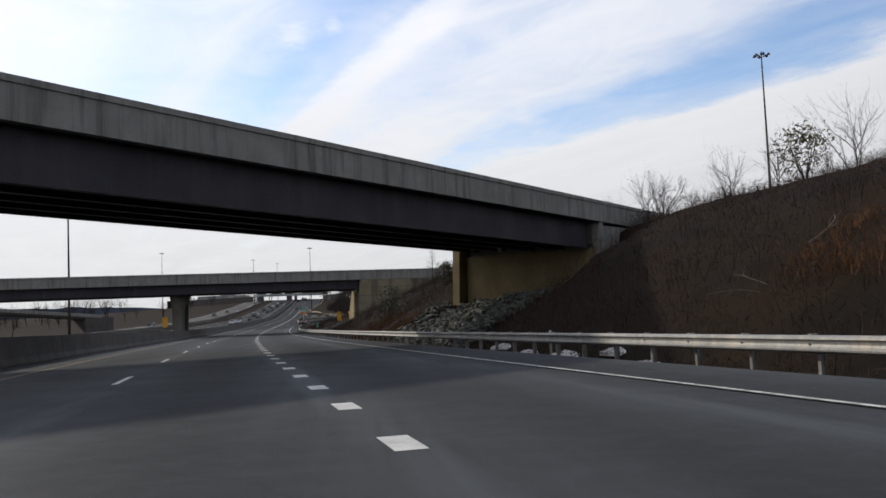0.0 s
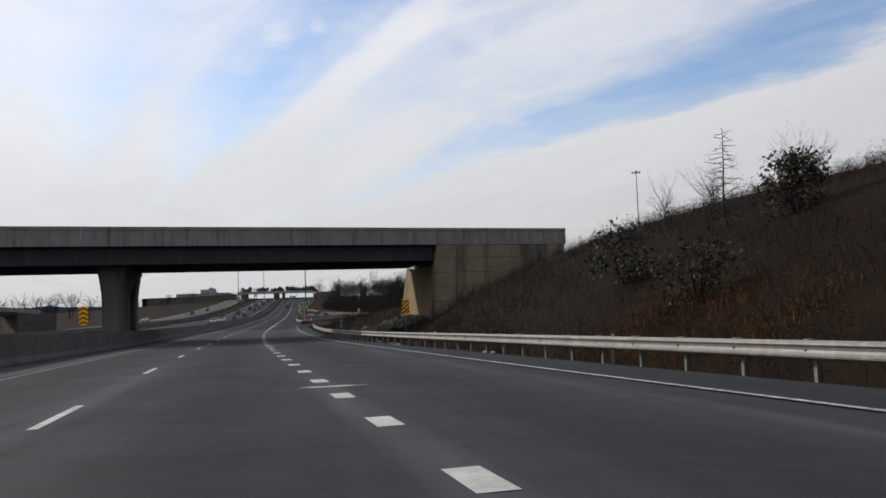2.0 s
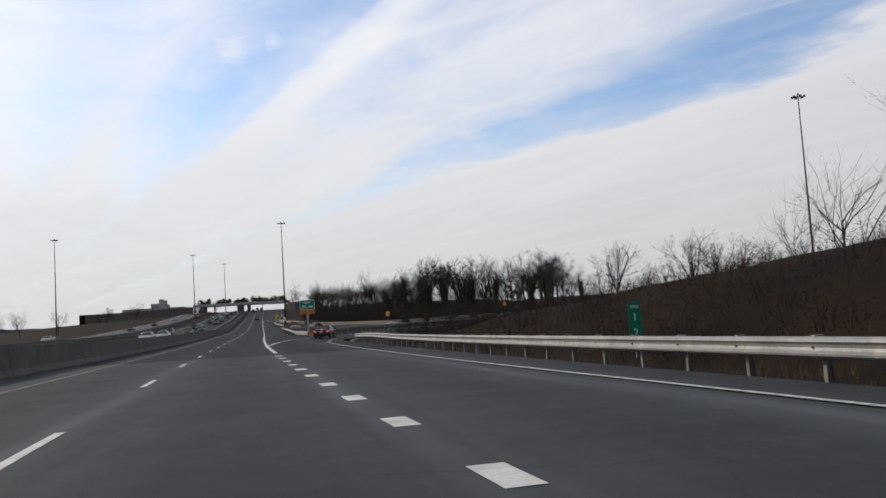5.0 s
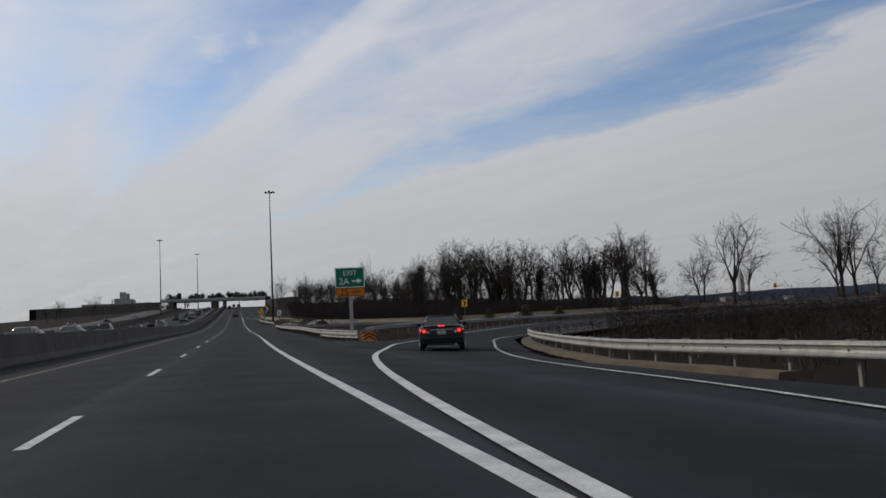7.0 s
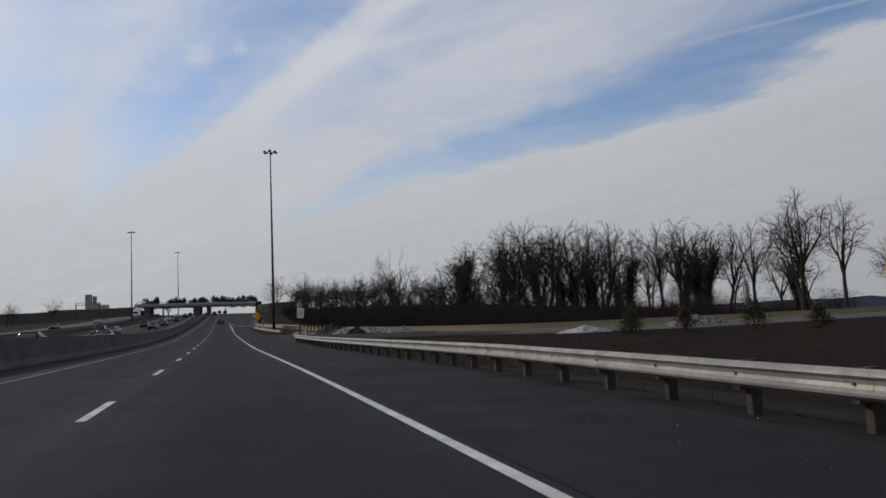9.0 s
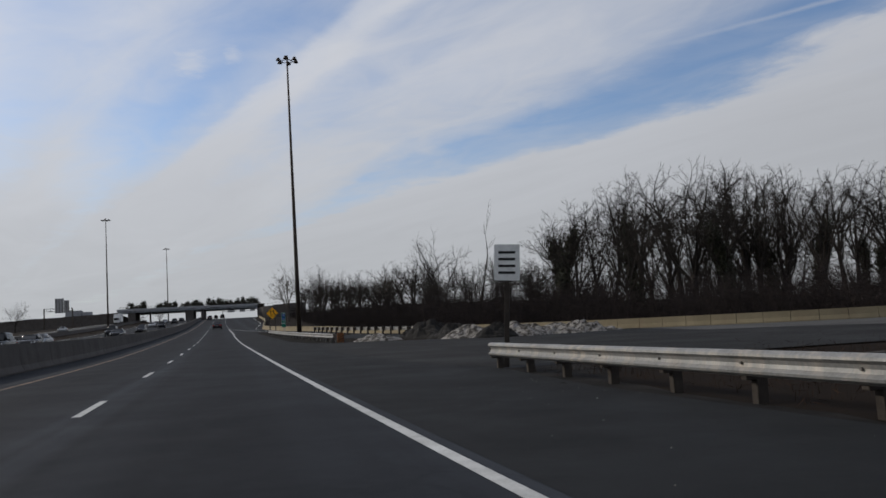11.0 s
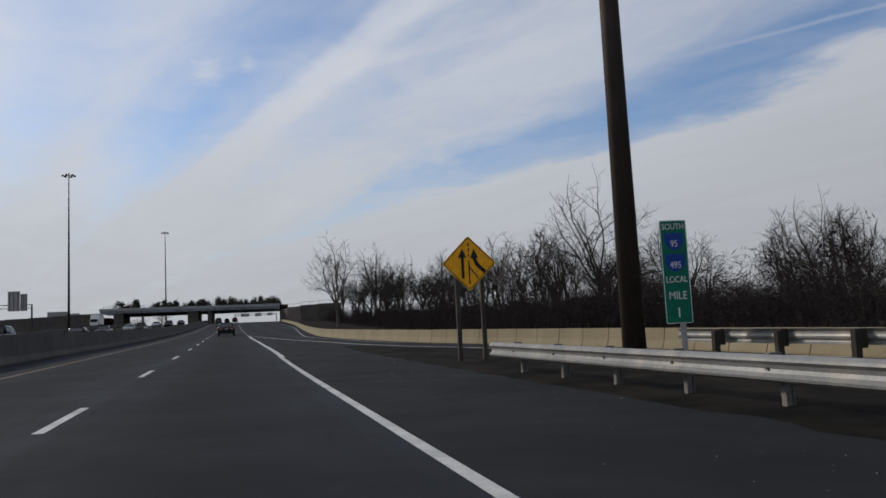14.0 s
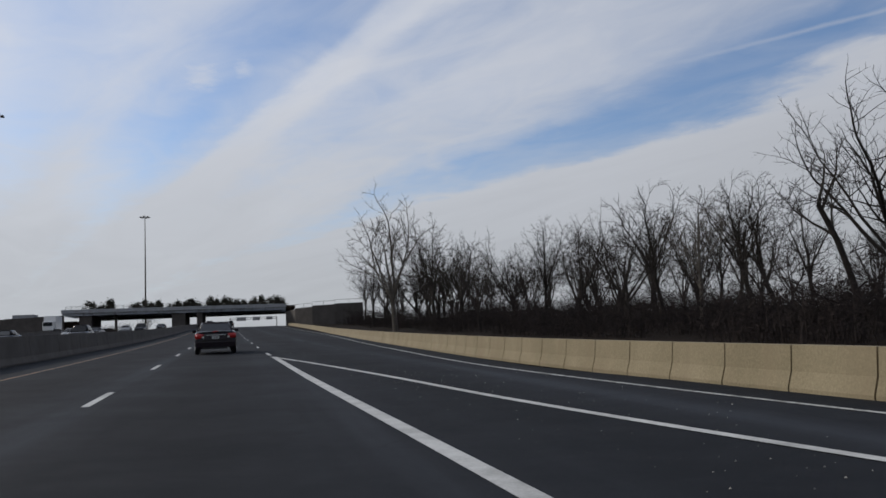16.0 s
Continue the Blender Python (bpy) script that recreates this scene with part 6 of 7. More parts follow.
for k, (x, y) in enumerate(((-5.0, 212.0), (-4.2, 215.0), (-3.0, 209.0), (-1.5, 214.0), (-4.0, 205.0))):
    lump("snow_patch", x, y, 0.3, 0.5, 0.1, 20 * k, "snow_old", "patch of old snow among the brush behind the rail", "snow", 70 + k)
for k, (s, l) in enumerate(((388.0, 6.9), (384.5, 6.6), (398.0, 6.4), (430.0, 6.8), (427.0, 7.6), (279.0, 6.9), (391.5, 8.4))):
    p_ = at_road(s, l)
    lump("snow_patch", p_.x, p_.y, 0.22, 0.16, 0.1, 31 * k, "snow", "small lump of leftover ice on the verge", "snow", 80 + k, 0.0)


# ---- signs ----
def letters(text, size, mat, parent, x, z, y=-0.02, squeeze=1.0, align="CENTER", name="lettering"):
    """Raised flat lettering facing -y, centred on x with its foot at z."""
    cu = bpy.data.curves.new(name, "FONT")
    cu.body, cu.size, cu.align_x, cu.extrude = text, size, align, 0.002
    tmp = bpy.data.objects.new(name, cu)
    scene.collection.objects.link(tmp)
    bpy.context.view_layer.update()
    me = bpy.data.meshes.new_from_object(tmp.evaluated_get(bpy.context.evaluated_depsgraph_get()))
    bpy.data.objects.remove(tmp)
    me.materials.clear()
    me.materials.append(M[mat])
    me.transform(Matrix.Translation((x, y, z)) @ pose(0, 0, 0, 90) @ Matrix.Diagonal((squeeze, 1, 1, 1)))
    ob = new(name, me)
    ob.parent = parent
    return ob


def flat_shape(name, points, mat, parent, y, thick=0.004):
    """A flat outline in x and z, facing -y."""
    bm = bmesh.new()
    a = [bm.verts.new((x, y, z)) for x, z in points]
    b = [bm.verts.new((x, y + thick, z)) for x, z in points]
    bm.faces.new(a)
    bm.faces.new(b[::-1])
    for k in range(len(a)):
        bm.faces.new((a[k], b[k], b[(k + 1) % len(a)], a[(k + 1) % len(a)]))
    bmesh.ops.recalc_face_normals(bm, faces=bm.faces[:])
    return part(name, bm, M[mat], parent)


def round_rect(x0, x1, z0, z1, r, n=5):
    pts = []
    for cx, cz, a0 in ((x1 - r, z1 - r, 0), (x0 + r, z1 - r, 90), (x0 + r, z0 + r, 180), (x1 - r, z0 + r, 270)):
        pts += [(cx + r * math.cos(radians(a0 + 90 * k / n)), cz + r * math.sin(radians(a0 + 90 * k / n))) for k in range(n + 1)]
    return pts


def ring_rect(name, x0, x1, z0, z1, r, w, mat, parent, y):
    o, i = round_rect(x0, x1, z0, z1, r), round_rect(x0 + w, x1 - w, z0 + w, z1 - w, max(r - w, 0.005))
    bm = bmesh.new()
    a, b = [bm.verts.new((x, y, z)) for x, z in o], [bm.verts.new((x, y, z)) for x, z in i]
    for k in range(len(a)):
        bm.faces.new((a[k], a[(k + 1) % len(a)], b[(k + 1) % len(b)], b[k]))
    return part(name, bm, M[mat], parent)


def i_post(name, parent, x, y, z0, z1, w=0.16, d=0.2, mat="sign_back"):
    bm = bmesh.new()
    t = 0.012
    box(bm, x - w / 2, x + w / 2, y, y + t, z0, z1)
    box(bm, x - w / 2, x + w / 2, y + d - t, y + d, z0, z1)
    box(bm, x - t / 2, x + t / 2, y + t, y + d - t, z0, z1)
    return part(name, bm, M[mat], parent)


def exit_sign():
    x, y = -11.2, 262.6
    g = ground_z(x, y)
    root = thing("exit_sign", pose(x, y, g, 0, 0, -4), "green exit sign over an orange speed plate on one steel post", "road sign")
    z1 = 0.7 - g
    z0, zs = z1 - 1.42, z1 - 1.42 - 0.62
    i_post("post", root, 0.02, 0.05, -0.3, zs + 0.3, 0.24, 0.24)
    panel = flat_shape("green_panel", [(-1.04, z0), (1.04, z0), (1.04, z1), (-1.04, z1)], "sign_green", root, 0.0, 0.03)
    ring_rect("border", -1.03, 1.03, z0 + 0.01, z1 - 0.01, 0.14, 0.05, "sign_white", root, -0.004)
    letters("EXIT", 0.48, "sign_white", root, 0.0, z1 - 0.55, -0.006, 1.0)
    letters("2A", 0.64, "sign_white", root, -0.42, z1 - 1.19, -0.006, 1.0)
    za = z1 - 0.97
    flat_shape("arrow", [(0.12, za - 0.05), (0.5, za - 0.05), (0.5, za - 0.19), (0.86, za), (0.5, za + 0.19), (0.5, za + 0.05), (0.12, za + 0.05)], "sign_white", root, -0.008)
    flat_shape("speed_plate", [(-1.02, zs), (1.02, zs), (1.02, z0 - 0.02), (-1.02, z0 - 0.02)], "sign_orange", root, 0.0, 0.03)
    ring_rect("border", -0.99, 0.99, zs + 0.03, z0 - 0.05, 0.1, 0.03, "sign_black", root, -0.004)
    letters("25", 0.6, "sign_black", root, -0.42, zs + 0.1, -0.006, 1.05)
    letters("MPH", 0.34, "sign_black", root, 0.43, zs + 0.17, -0.006, 0.9)
    for z in (z1 - 0.35, z1 - 1.1, zs + 0.3):
        part("bracket", boxed(-0.9, 0.9, 0.032, 0.05, z - 0.03, z + 0.03), M["sign_back"], root)


exit_sign()


def arrow_shape(parent, shift, bend):
    """A black lane arrow: a shaft, bent or straight, and a head."""
    if not bend:
        pts = [(-0.07, -0.36), (0.0, -0.36), (0.0, 0.14), (0.07, 0.14), (-0.035, 0.36), (-0.14, 0.14), (-0.07, 0.14)]
    else:
        pts = [(0.23, -0.25), (0.28, -0.18), (0.1, 0.0), (0.045, 0.12), (0.11, 0.12), (0.0, 0.35), (-0.1, 0.12), (-0.04, 0.12), (0.02, -0.05)]
    flat_shape("arrow", [(a + shift, b) for a, b in pts], "sign_black", parent, -0.022)


def merge_sign():
    x, y = -16.41, 418.4
    g = ground_z(x, y)
    root = thing("merge_sign", pose(x, y, g, 0, 0, -4), "yellow diamond sign for an added lane on two wooden posts", "road sign")
    h = 0.34 - g
    for dx in (-0.33, 0.33):
        part("post", boxed(dx - 0.055, dx + 0.055, 0.0, 0.13, -0.6, h + 0.1, 0.006), M["post_weathered"], root, "weathered grey wooden post")
    d = 0.7
    g_ = d / 0.64
    pts = []
    for k in range(4):
        a = radians(90 * k + 90)
        c = Vector((math.cos(a), math.sin(a))) * (d - 0.06)
        for j in (-45, 0, 45):
            b = a + radians(j)
            pts.append((c.x + 0.06 * math.cos(b), c.y + 0.06 * math.sin(b)))
    face = flat_shape("panel", [(a, b) for a, b in pts], "sign_yellow", root, -0.02, 0.012)
    face.matrix_basis = Matrix.Translation((0, 0, h))
    k_scale = Matrix.Diagonal((g_, 1, g_, 1))
    bm = bmesh.new()
    o_ = [bm.verts.new((a * 0.965, -0.024, b * 0.965)) for a, b in pts]
    i_ = [bm.verts.new((a * 0.925, -0.024, b * 0.925)) for a, b in pts]
    for j in range(len(o_)):
        bm.faces.new((o_[j], o_[(j + 1) % len(o_)], i_[(j + 1) % len(i_)], i_[j]))
    part("border", bm, M["sign_black"], face)
    arrow_shape(face, -0.12, False)
    arrow_shape(face, 0.13, True)
    for z in (0.28, 0.41, 0.15):
        flat_shape("dash", [(-0.016, z), (0.016, z), (0.016, z + 0.08), (-0.016, z + 0.08)], "sign_black", face, -0.022)
    flat_shape("line", [(-0.016, -0.5), (0.016, -0.5), (0.016, 0.05), (-0.016, 0.05)], "sign_black", face, -0.022)
    flat_shape("line", [(0.2, -0.37), (0.225, -0.345), (0.02, -0.08), (0.0, -0.1)], "sign_black", face, -0.022)
    for ob in list(face.children):
        if ob.name.split(".")[0] in ("arrow", "dash", "line"):
            ob.data.transform(k_scale)


merge_sign()


def shield(name, x, z, w, h, text, parent):
    pts = [(0, 1.0), (0.3, 0.92), (0.48, 1.0), (0.5, 0.5), (0.36, 0.2), (0.0, 0.0), (-0.36, 0.2), (-0.5, 0.5), (-0.48, 1.0), (-0.3, 0.92)]
    flat_shape(name, [(x + a * w, z + b * h) for a, b in pts], "sign_blue", parent, -0.008)
    letters(text, h * 0.5, "sign_white", parent, x, z + h * 0.22, -0.014, 0.85)


def mile_sign():
    x, y = -15.6, 409.2
    g = ground_z(x, y)
    root = thing("route_mile_sign", pose(x, y, g, 0, 0, -6), "narrow green reference sign with route shields on a post", "road sign")
    root.scale = (0.72, 0.72, 0.72)
    z1 = (0.06 - g) / 0.72
    z0 = z1 - 2.22
    i_post("post", root, 0.1, 0.03, -0.3, z1 - 0.1, 0.09, 0.1)
    flat_shape("panel", round_rect(-0.3, 0.3, z0, z1, 0.03), "sign_green", root, 0.0, 0.01)
    ring_rect("border", -0.295, 0.295, z0 + 0.005, z1 - 0.005, 0.03, 0.014, "sign_white", root, -0.004)
    letters("SOUTH", 0.19, "sign_white", root, 0.0, z1 - 0.2, -0.006, 0.8)
    shield("shield", 0.0, z1 - 0.66, 0.42, 0.4, "95", root)
    shield("shield", 0.0, z1 - 1.12, 0.44, 0.4, "495", root)
    letters("LOCAL", 0.19, "sign_white", root, 0.0, z1 - 1.34, -0.006, 0.8)
    letters("MILE", 0.24, "sign_white", root, 0.0, z1 - 1.7, -0.006, 0.85)
    letters("1", 0.3, "sign_white", root, 0.0, z1 - 2.08, -0.006)


mile_sign()


def striped_marker(x, y, zc, w, h, label, kind, yaw=0.0):
    g = ground_z(x, y)
    root = thing("object_marker", pose(x, y, g, 0, 0, yaw), label, "road sign", "object markers")
    part("post", boxed(-0.03, 0.03, 0.03, 0.09, -0.3, max(zc - g + h * 0.4, 0.5)), M["post_steel"], root)
    z0 = zc - g - h / 2
    flat_shape("panel", [(-w / 2, z0), (w / 2, z0), (w / 2, z0 + h), (-w / 2, z0 + h)], "sign_yellow", root, 0.0, 0.01)
    if kind == "slant":
        n = 4
        for k in range(-1, n + 1):
            a = z0 + h * (k + 0.1) / n
            pts = [(-w / 2, a), (w / 2, a + w * 0.85), (w / 2, a + w * 0.85 + h / n * 0.48), (-w / 2, a + h / n * 0.48)]
            pts = [(u, min(max(z, z0 + 0.005), z0 + h - 0.005)) for u, z in pts]
            if max(z for _, z in pts) - min(z for _, z in pts) > 0.06:
                flat_shape("stripe", pts, "sign_black", root, -0.006)
    elif kind == "chevrons":
        for k in range(4):
            a = z0 + h * (k - 0.1) / 4
            for s_ in (-1, 1):
                pts = [(0, a + 0.3 * w + 0.02), (0, a + 0.3 * w + 0.14), (s_ * w / 2, a + 0.14), (s_ * w / 2, a + 0.02)]
                pts = [(u, min(max(z, z0 + 0.005), z0 + h - 0.005)) for u, z in pts]
                flat_shape("stripe", pts, "sign_black", root, -0.006)
    else:
        m_ = z0 + h / 2
        flat_shape("chevron", [(-w * 0.32, z0 + 0.06), (-w * 0.02, z0 + 0.06), (w * 0.34, m_), (-w * 0.02, z0 + h - 0.06), (-w * 0.32, z0 + h - 0.06), (w * 0.02, m_)], "sign_black", root, -0.006)
    return root


striped_marker(0.0, 124.6, -1.25, 0.62, 1.28, "black and yellow slanted object marker by the abutment", "slant", 4)
striped_marker(-24.2, 119.3, -1.0, 0.66, 1.35, "black and yellow chevron marker in front of the pier", "chevrons", 4)
for x, y, zc in ((3.3, 287.1, -1.8), (30.4, 308.8, -1.1), (69.6, 330.0, -0.4), (110.0, 340.0, 0.2)):
    striped_marker(x, y, zc, 0.56, 0.72, "yellow chevron sign on the outside of the ramp's curve", "arrow", -25)


def small_signs():
    x, y = -4.4, 168.0
    g = ground_z(x, y)
    root = thing("mile_marker", pose(x, y, g), "small green mile marker on a thin post", "road sign")
    part("post", boxed(-0.03, 0.03, 0.02, 0.07, -0.3, 1.5), M["post_steel"], root)
    flat_shape("panel", round_rect(-0.2, 0.2, 0.55, 1.75, 0.02), "sign_green", root, 0.0, 0.01)
    letters("MILE", 0.14, "sign_white", root, 0.0, 1.55, -0.006, 0.9)
    letters("1", 0.34, "sign_white", root, 0.0, 1.18, -0.006)
    letters("2", 0.34, "sign_white", root, 0.0, 0.7, -0.006)
    x, y = -14.3, 336.6
    g = ground_z(x, y)
    root = thing("sign_from_behind", pose(x, y, g, 0, -4, 160), "pale sign plate on a leaning wooden post", "road sign")
    part("post", boxed(-0.06, 0.06, -0.05, 0.05, -0.4, 2.9, 0.01), M["post_wood"], root)
    flat_shape("panel", round_rect(-0.3, 0.3, 2.1, 2.95, 0.03), "sign_white", root, 0.06, 0.01)
    for k in range(4):
        flat_shape("text_bar", [(-0.2, 2.25 + 0.16 * k), (0.2, 2.25 + 0.16 * k), (0.2, 2.31 + 0.16 * k), (-0.2, 2.31 + 0.16 * k)], "sign_black", root, 0.072)
    for s, l in ((61.0, 11.2), (28.0, 11.8), (77.0, 10.6), (97.0, 10.2)):
        p_ = at_road(s, l)
        root = thing("delineator_post", pose(p_.x, p_.y, ground_z(p_.x, p_.y)), "short grey delineator post behind the guard rail", "post", "delineator posts")
        part("shaft", boxed(-0.05, 0.05, -0.015, 0.015, -0.2, 1.0, 0.008), M["post_steel"], root)
        part("reflector", boxed(-0.035, 0.035, -0.022, -0.016, 0.82, 0.95), M["sign_white"], root)


small_signs()


# ---- vehicles ----
def tail_lens(s_, zt):
    """A wrap-round lens on a rear corner."""
    bm = bmesh.new()
    rows = []
    for x, y, lo, hi in ((0.54, -2.43, 0.16, 0.02), (0.7, -2.435, 0.22, 0.0), (0.82, -2.4, 0.23, 0.0), (0.885, -2.3, 0.2, 0.02), (0.9, -2.16, 0.15, 0.05)):
        rows.append([(s_ * x, y, zt - lo), (s_ * x, y - 0.02 * (x < 0.85), zt - (lo + hi) / 2), (s_ * x, y, zt - hi), (s_ * (x - 0.05), y + 0.1, zt - hi), (s_ * (x - 0.05), y + 0.1, zt - lo)])
    return loft(bm, rows)


def car_parts(root, paint, brake=False, tall=0.0, wagon=False):
    L2, W2 = 2.43, 0.92
    body = bmesh.new()
    belt = [(-2.43, 0.62, 0.8), (-2.38, 0.92, 0.92), (-2.2, 1.0, 0.97), (-1.7, 1.03, 1.0), (-0.6, 1.0, 1.0), (0.7, 0.98, 1.0), (1.25, 0.95, 0.99), (1.9, 0.86, 0.96), (2.3, 0.74, 0.86), (2.43, 0.55, 0.7)]
    rows = []
    for y, b, w in belt:
        b = b + tall * 0.35
        lo = 0.24 if abs(y) < 2.3 else 0.34
        k = W2 * w
        half = [(k * 0.88, lo), (k * 0.97, lo + 0.1), (k, min(0.58, b - 0.06)), (k * 0.985, b - 0.1), (k * 0.9, b), (k * 0.45, b + 0.025)]
        rows.append([(x, y, z) for x, z in half] + [(-x, y, z) for x, z in half[::-1]])
    loft(body, rows)
    part("body", body, M[paint], root, "", True)
    top = 1.45 + tall
    rb, rr = (-2.25, -1.75) if wagon else (-1.85, -0.95)
    b0 = 0.98 + tall * 0.35
    base = [(0.8, rb), (0.84, rb + 0.5), (0.84, 0.6), (0.78, 1.25), (-0.78, 1.25), (-0.84, 0.6), (-0.84, rb + 0.5), (-0.8, rb)]
    roof = [(0.58, rr), (0.62, rr + 0.35), (0.62, 0.15), (0.56, 0.4), (-0.56, 0.4), (-0.62, 0.15), (-0.62, rr + 0.35), (-0.58, rr)]
    gh = bmesh.new()
    loft(gh, [[(x, y, b0) for x, y in base], [(x * 1.02, y, top - 0.07) for x, y in roof], [(x * 0.9, y * 0.97, top) for x, y in roof]])
    part("cabin", gh, M[paint], root, "", True)

    def pane(name, quad, out):
        bm = bmesh.new()
        q_ = [Vector(v) for v in quad]
        c = sum(q_, Vector()) / 4
        bm.faces.new([bm.verts.new(c + (v - c) * 0.9 + Vector(out) * 0.012) for v in q_])
        part(name, bm, M["car_glass"], root, "dark tinted glass")

    tz = top - 0.075
    bz = b0 + 0.01
    pane("rear_window", [(-0.8, rb, bz), (0.8, rb, bz), (0.59, rr, tz), (-0.59, rr, tz)], (0, -0.8, 0.6))
    pane("windscreen", [(0.78, 1.25, bz), (-0.78, 1.25, bz), (-0.57, 0.4, tz), (0.57, 0.4, tz)], (0, 0.7, 0.7))
    for s_ in (-1, 1):
        for ya, yb, ra, rbb in ((rb + 0.5, -0.35, rr + 0.35, -0.35), (-0.28, 0.6, -0.28, 0.15)):
            pane("side_window", [(s_ * 0.84, ya, bz), (s_ * 0.84, yb, bz), (s_ * 0.632, rbb, tz), (s_ * 0.632, ra, tz)], (s_ * 0.9, 0, 0.4))
        part("mirror", boxed(min(s_ * 0.9, s_ * 1.08), max(s_ * 0.9, s_ * 1.08), 0.72, 0.9, b0 - 0.02, b0 + 0.13, 0.03), M[paint], root)
        zt = 0.93 + tall * 0.35
        lens = part("tail_light", tail_lens(s_, zt), M["lamp_red_off"], root, "dark red tail light", True)
        for k, (x, z, r) in enumerate(((0.69, zt - 0.12, 0.07), (0.8, zt - 0.1, 0.05))):
            part("bulb", tube(bmesh.new(), (s_ * x, -2.462 + 0.05 * k, z), (s_ * x, -2.43 + 0.05 * k, z), r * 0.8, r, 12), M["lamp_red" if brake else "lamp_red_off"], lens, "round red lamp")
        part("reverse_light", boxed(min(s_ * 0.5, s_ * 0.6), max(s_ * 0.5, s_ * 0.6), -2.45, -2.38, zt - 0.2, zt - 0.12, 0.015), M["lamp_clear"], root)
        part("door_handle", boxed(min(s_ * 0.9, s_ * 0.945), max(s_ * 0.9, s_ * 0.945), -0.6, -0.42, b0 - 0.14, b0 - 0.11, 0.01), M[paint], root)
        bm = bmesh.new()
        vs = [(s_ * 0.5, 2.4, 0.58), (s_ * 0.78, 2.3, 0.6), (s_ * 0.84, 2.12, 0.68), (s_ * 0.8, 2.1, 0.78), (s_ * 0.55, 2.32, 0.72)]
        bm.faces.new([bm.verts.new((x * 1.01, y + 0.03, z + tall * 0.3)) for x, y, z in vs][::-s_])
        part("headlight", bm, M["lamp_clear"], root, "clear headlight")
    part("bumper", boxed(-0.86, 0.86, -2.47, -2.3, 0.27, 0.6, 0.06), M[paint], root)
    part("bumper_trim", boxed(-0.6, 0.6, -2.478, -2.4, 0.25, 0.31, 0.02), M["trim_black"], root)
    part("number_plate", boxed(-0.16, 0.16, -2.485, -2.44, 0.69, 0.82), M["plate"], root, "pale number plate with plain bars")
    for k in range(2):
        part("plate_bar", boxed(-0.12, 0.12, -2.49, -2.486, 0.72 + 0.045 * k, 0.742 + 0.045 * k), M["trim_black"], root)
    if not wagon:
        part("spoiler", loft(bmesh.new(), [[(x, -2.42, 1.085 - d), (x, -2.36, 1.11 - d), (x, -2.16, 1.085 - d), (x, -2.2, 1.065 - d)] for x, d in ((-0.72, 0.07), (-0.6, 0.0), (0.6, 0.0), (0.72, 0.07))]), M[paint], root, "thin boot spoiler")
    part("boot_line", boxed(-0.62, 0.62, -2.452, -2.44, 0.655 + tall * 0.3, 0.668 + tall * 0.3), M["trim_black"], root)
    part("exhaust", tube(bmesh.new(), (0.55, -2.5, 0.27), (0.55, -2.3, 0.27), 0.04, 0.04, 10), M["rim"], root)
    part("boot_strip", boxed(-0.45, 0.45, -2.44, -2.41, 0.84 + tall * 0.3, 0.875 + tall * 0.3, 0.01), M["rim"], root)
    part("high_brake_light", boxed(-0.13, 0.13, -2.3, -2.24, b0 + 0.01, b0 + 0.05), M["lamp_red" if brake else "lamp_red_off"], root)
    for y in (-1.42, 1.42):
        for s_ in (-1, 1):
            x = s_ * 0.8
            bm = bmesh.new()
            ring = [(0.22, 0.0), (0.33, 0.02), (0.335, 0.1), (0.33, 0.2), (0.22, 0.215)]
            n = 18
            rows_ = [[(x + s_ * (w - 0.1), y + r * math.cos(2 * math.pi * k / n), 0.335 + r * math.sin(2 * math.pi * k / n)) for r, w in ring] for k in range(n)]
            loft(bm, rows_ + [rows_[0]], closed=False, caps=False)
            wheel = part("wheel", bm, M["tyre"], root, "black tyre")
            bm = bmesh.new()
            tube(bm, (x + s_ * 0.07, y, 0.335), (x + s_ * 0.1, y, 0.335), 0.225, 0.215, 18)
            for k in range(5):
                a = 2 * math.pi * k / 5
                tube(bm, (x + s_ * 0.1, y, 0.335), (x + s_ * 0.105, y + 0.2 * math.cos(a), 0.335 + 0.2 * math.sin(a)), 0.035, 0.028, 5)
            part("rim", bm, M["rim"], wheel, "bright alloy rim")
            # Flat black half-disc stands for the dark inside an uncut wheel well.
            bm = bmesh.new()
            arc = [(y + 0.4 * math.cos(a), 0.335 + 0.4 * math.sin(a)) for a in np.linspace(0, math.pi, 14)]
            vs = [bm.verts.new((s_ * 0.922, b, c)) for b, c in arc]
            bm.faces.new(vs)
            part("wheel_arch", bm, M["trim_black"], root)


def vehicle(name, paint, label, s, l, yaw, brake=False, tall=0.0, wagon=False, dz=0.0, category="car"):
    p_ = at_road(s, l, dz)
    grade = math.degrees(math.atan(float(road_z(s + 2) - road_z(s - 2)) / 4))
    root = thing(name, pose(p_.x, p_.y, p_.z + 0.012, grade if abs(yaw) < 90 else -grade, 0, yaw), label, category, "vehicles")
    car_parts(root, paint, brake, tall, wagon)
    return root


sedan = vehicle("sedan", "car_maroon", "nearly black sedan driving ahead in the lane", 490.5, -0.2, 2.0)
vehicle("sedan", "car_charcoal", "charcoal sedan with lit brake lights on the exit ramp", 238.6, 8.6, -13.0, brake=True)
suv = vehicle("suv", "car_black", "black sport utility car on the highway", 640.0, -3.6, 1.5, tall=0.3, wagon=True)
white_car = vehicle("sedan", "car_silver", "silver sedan on the opposite carriageway", 268.0, -14.4, 180.0)
dark_car = vehicle("sedan", "car_black", "black sedan on the opposite carriageway", 330.0, -14.0, 180.0)
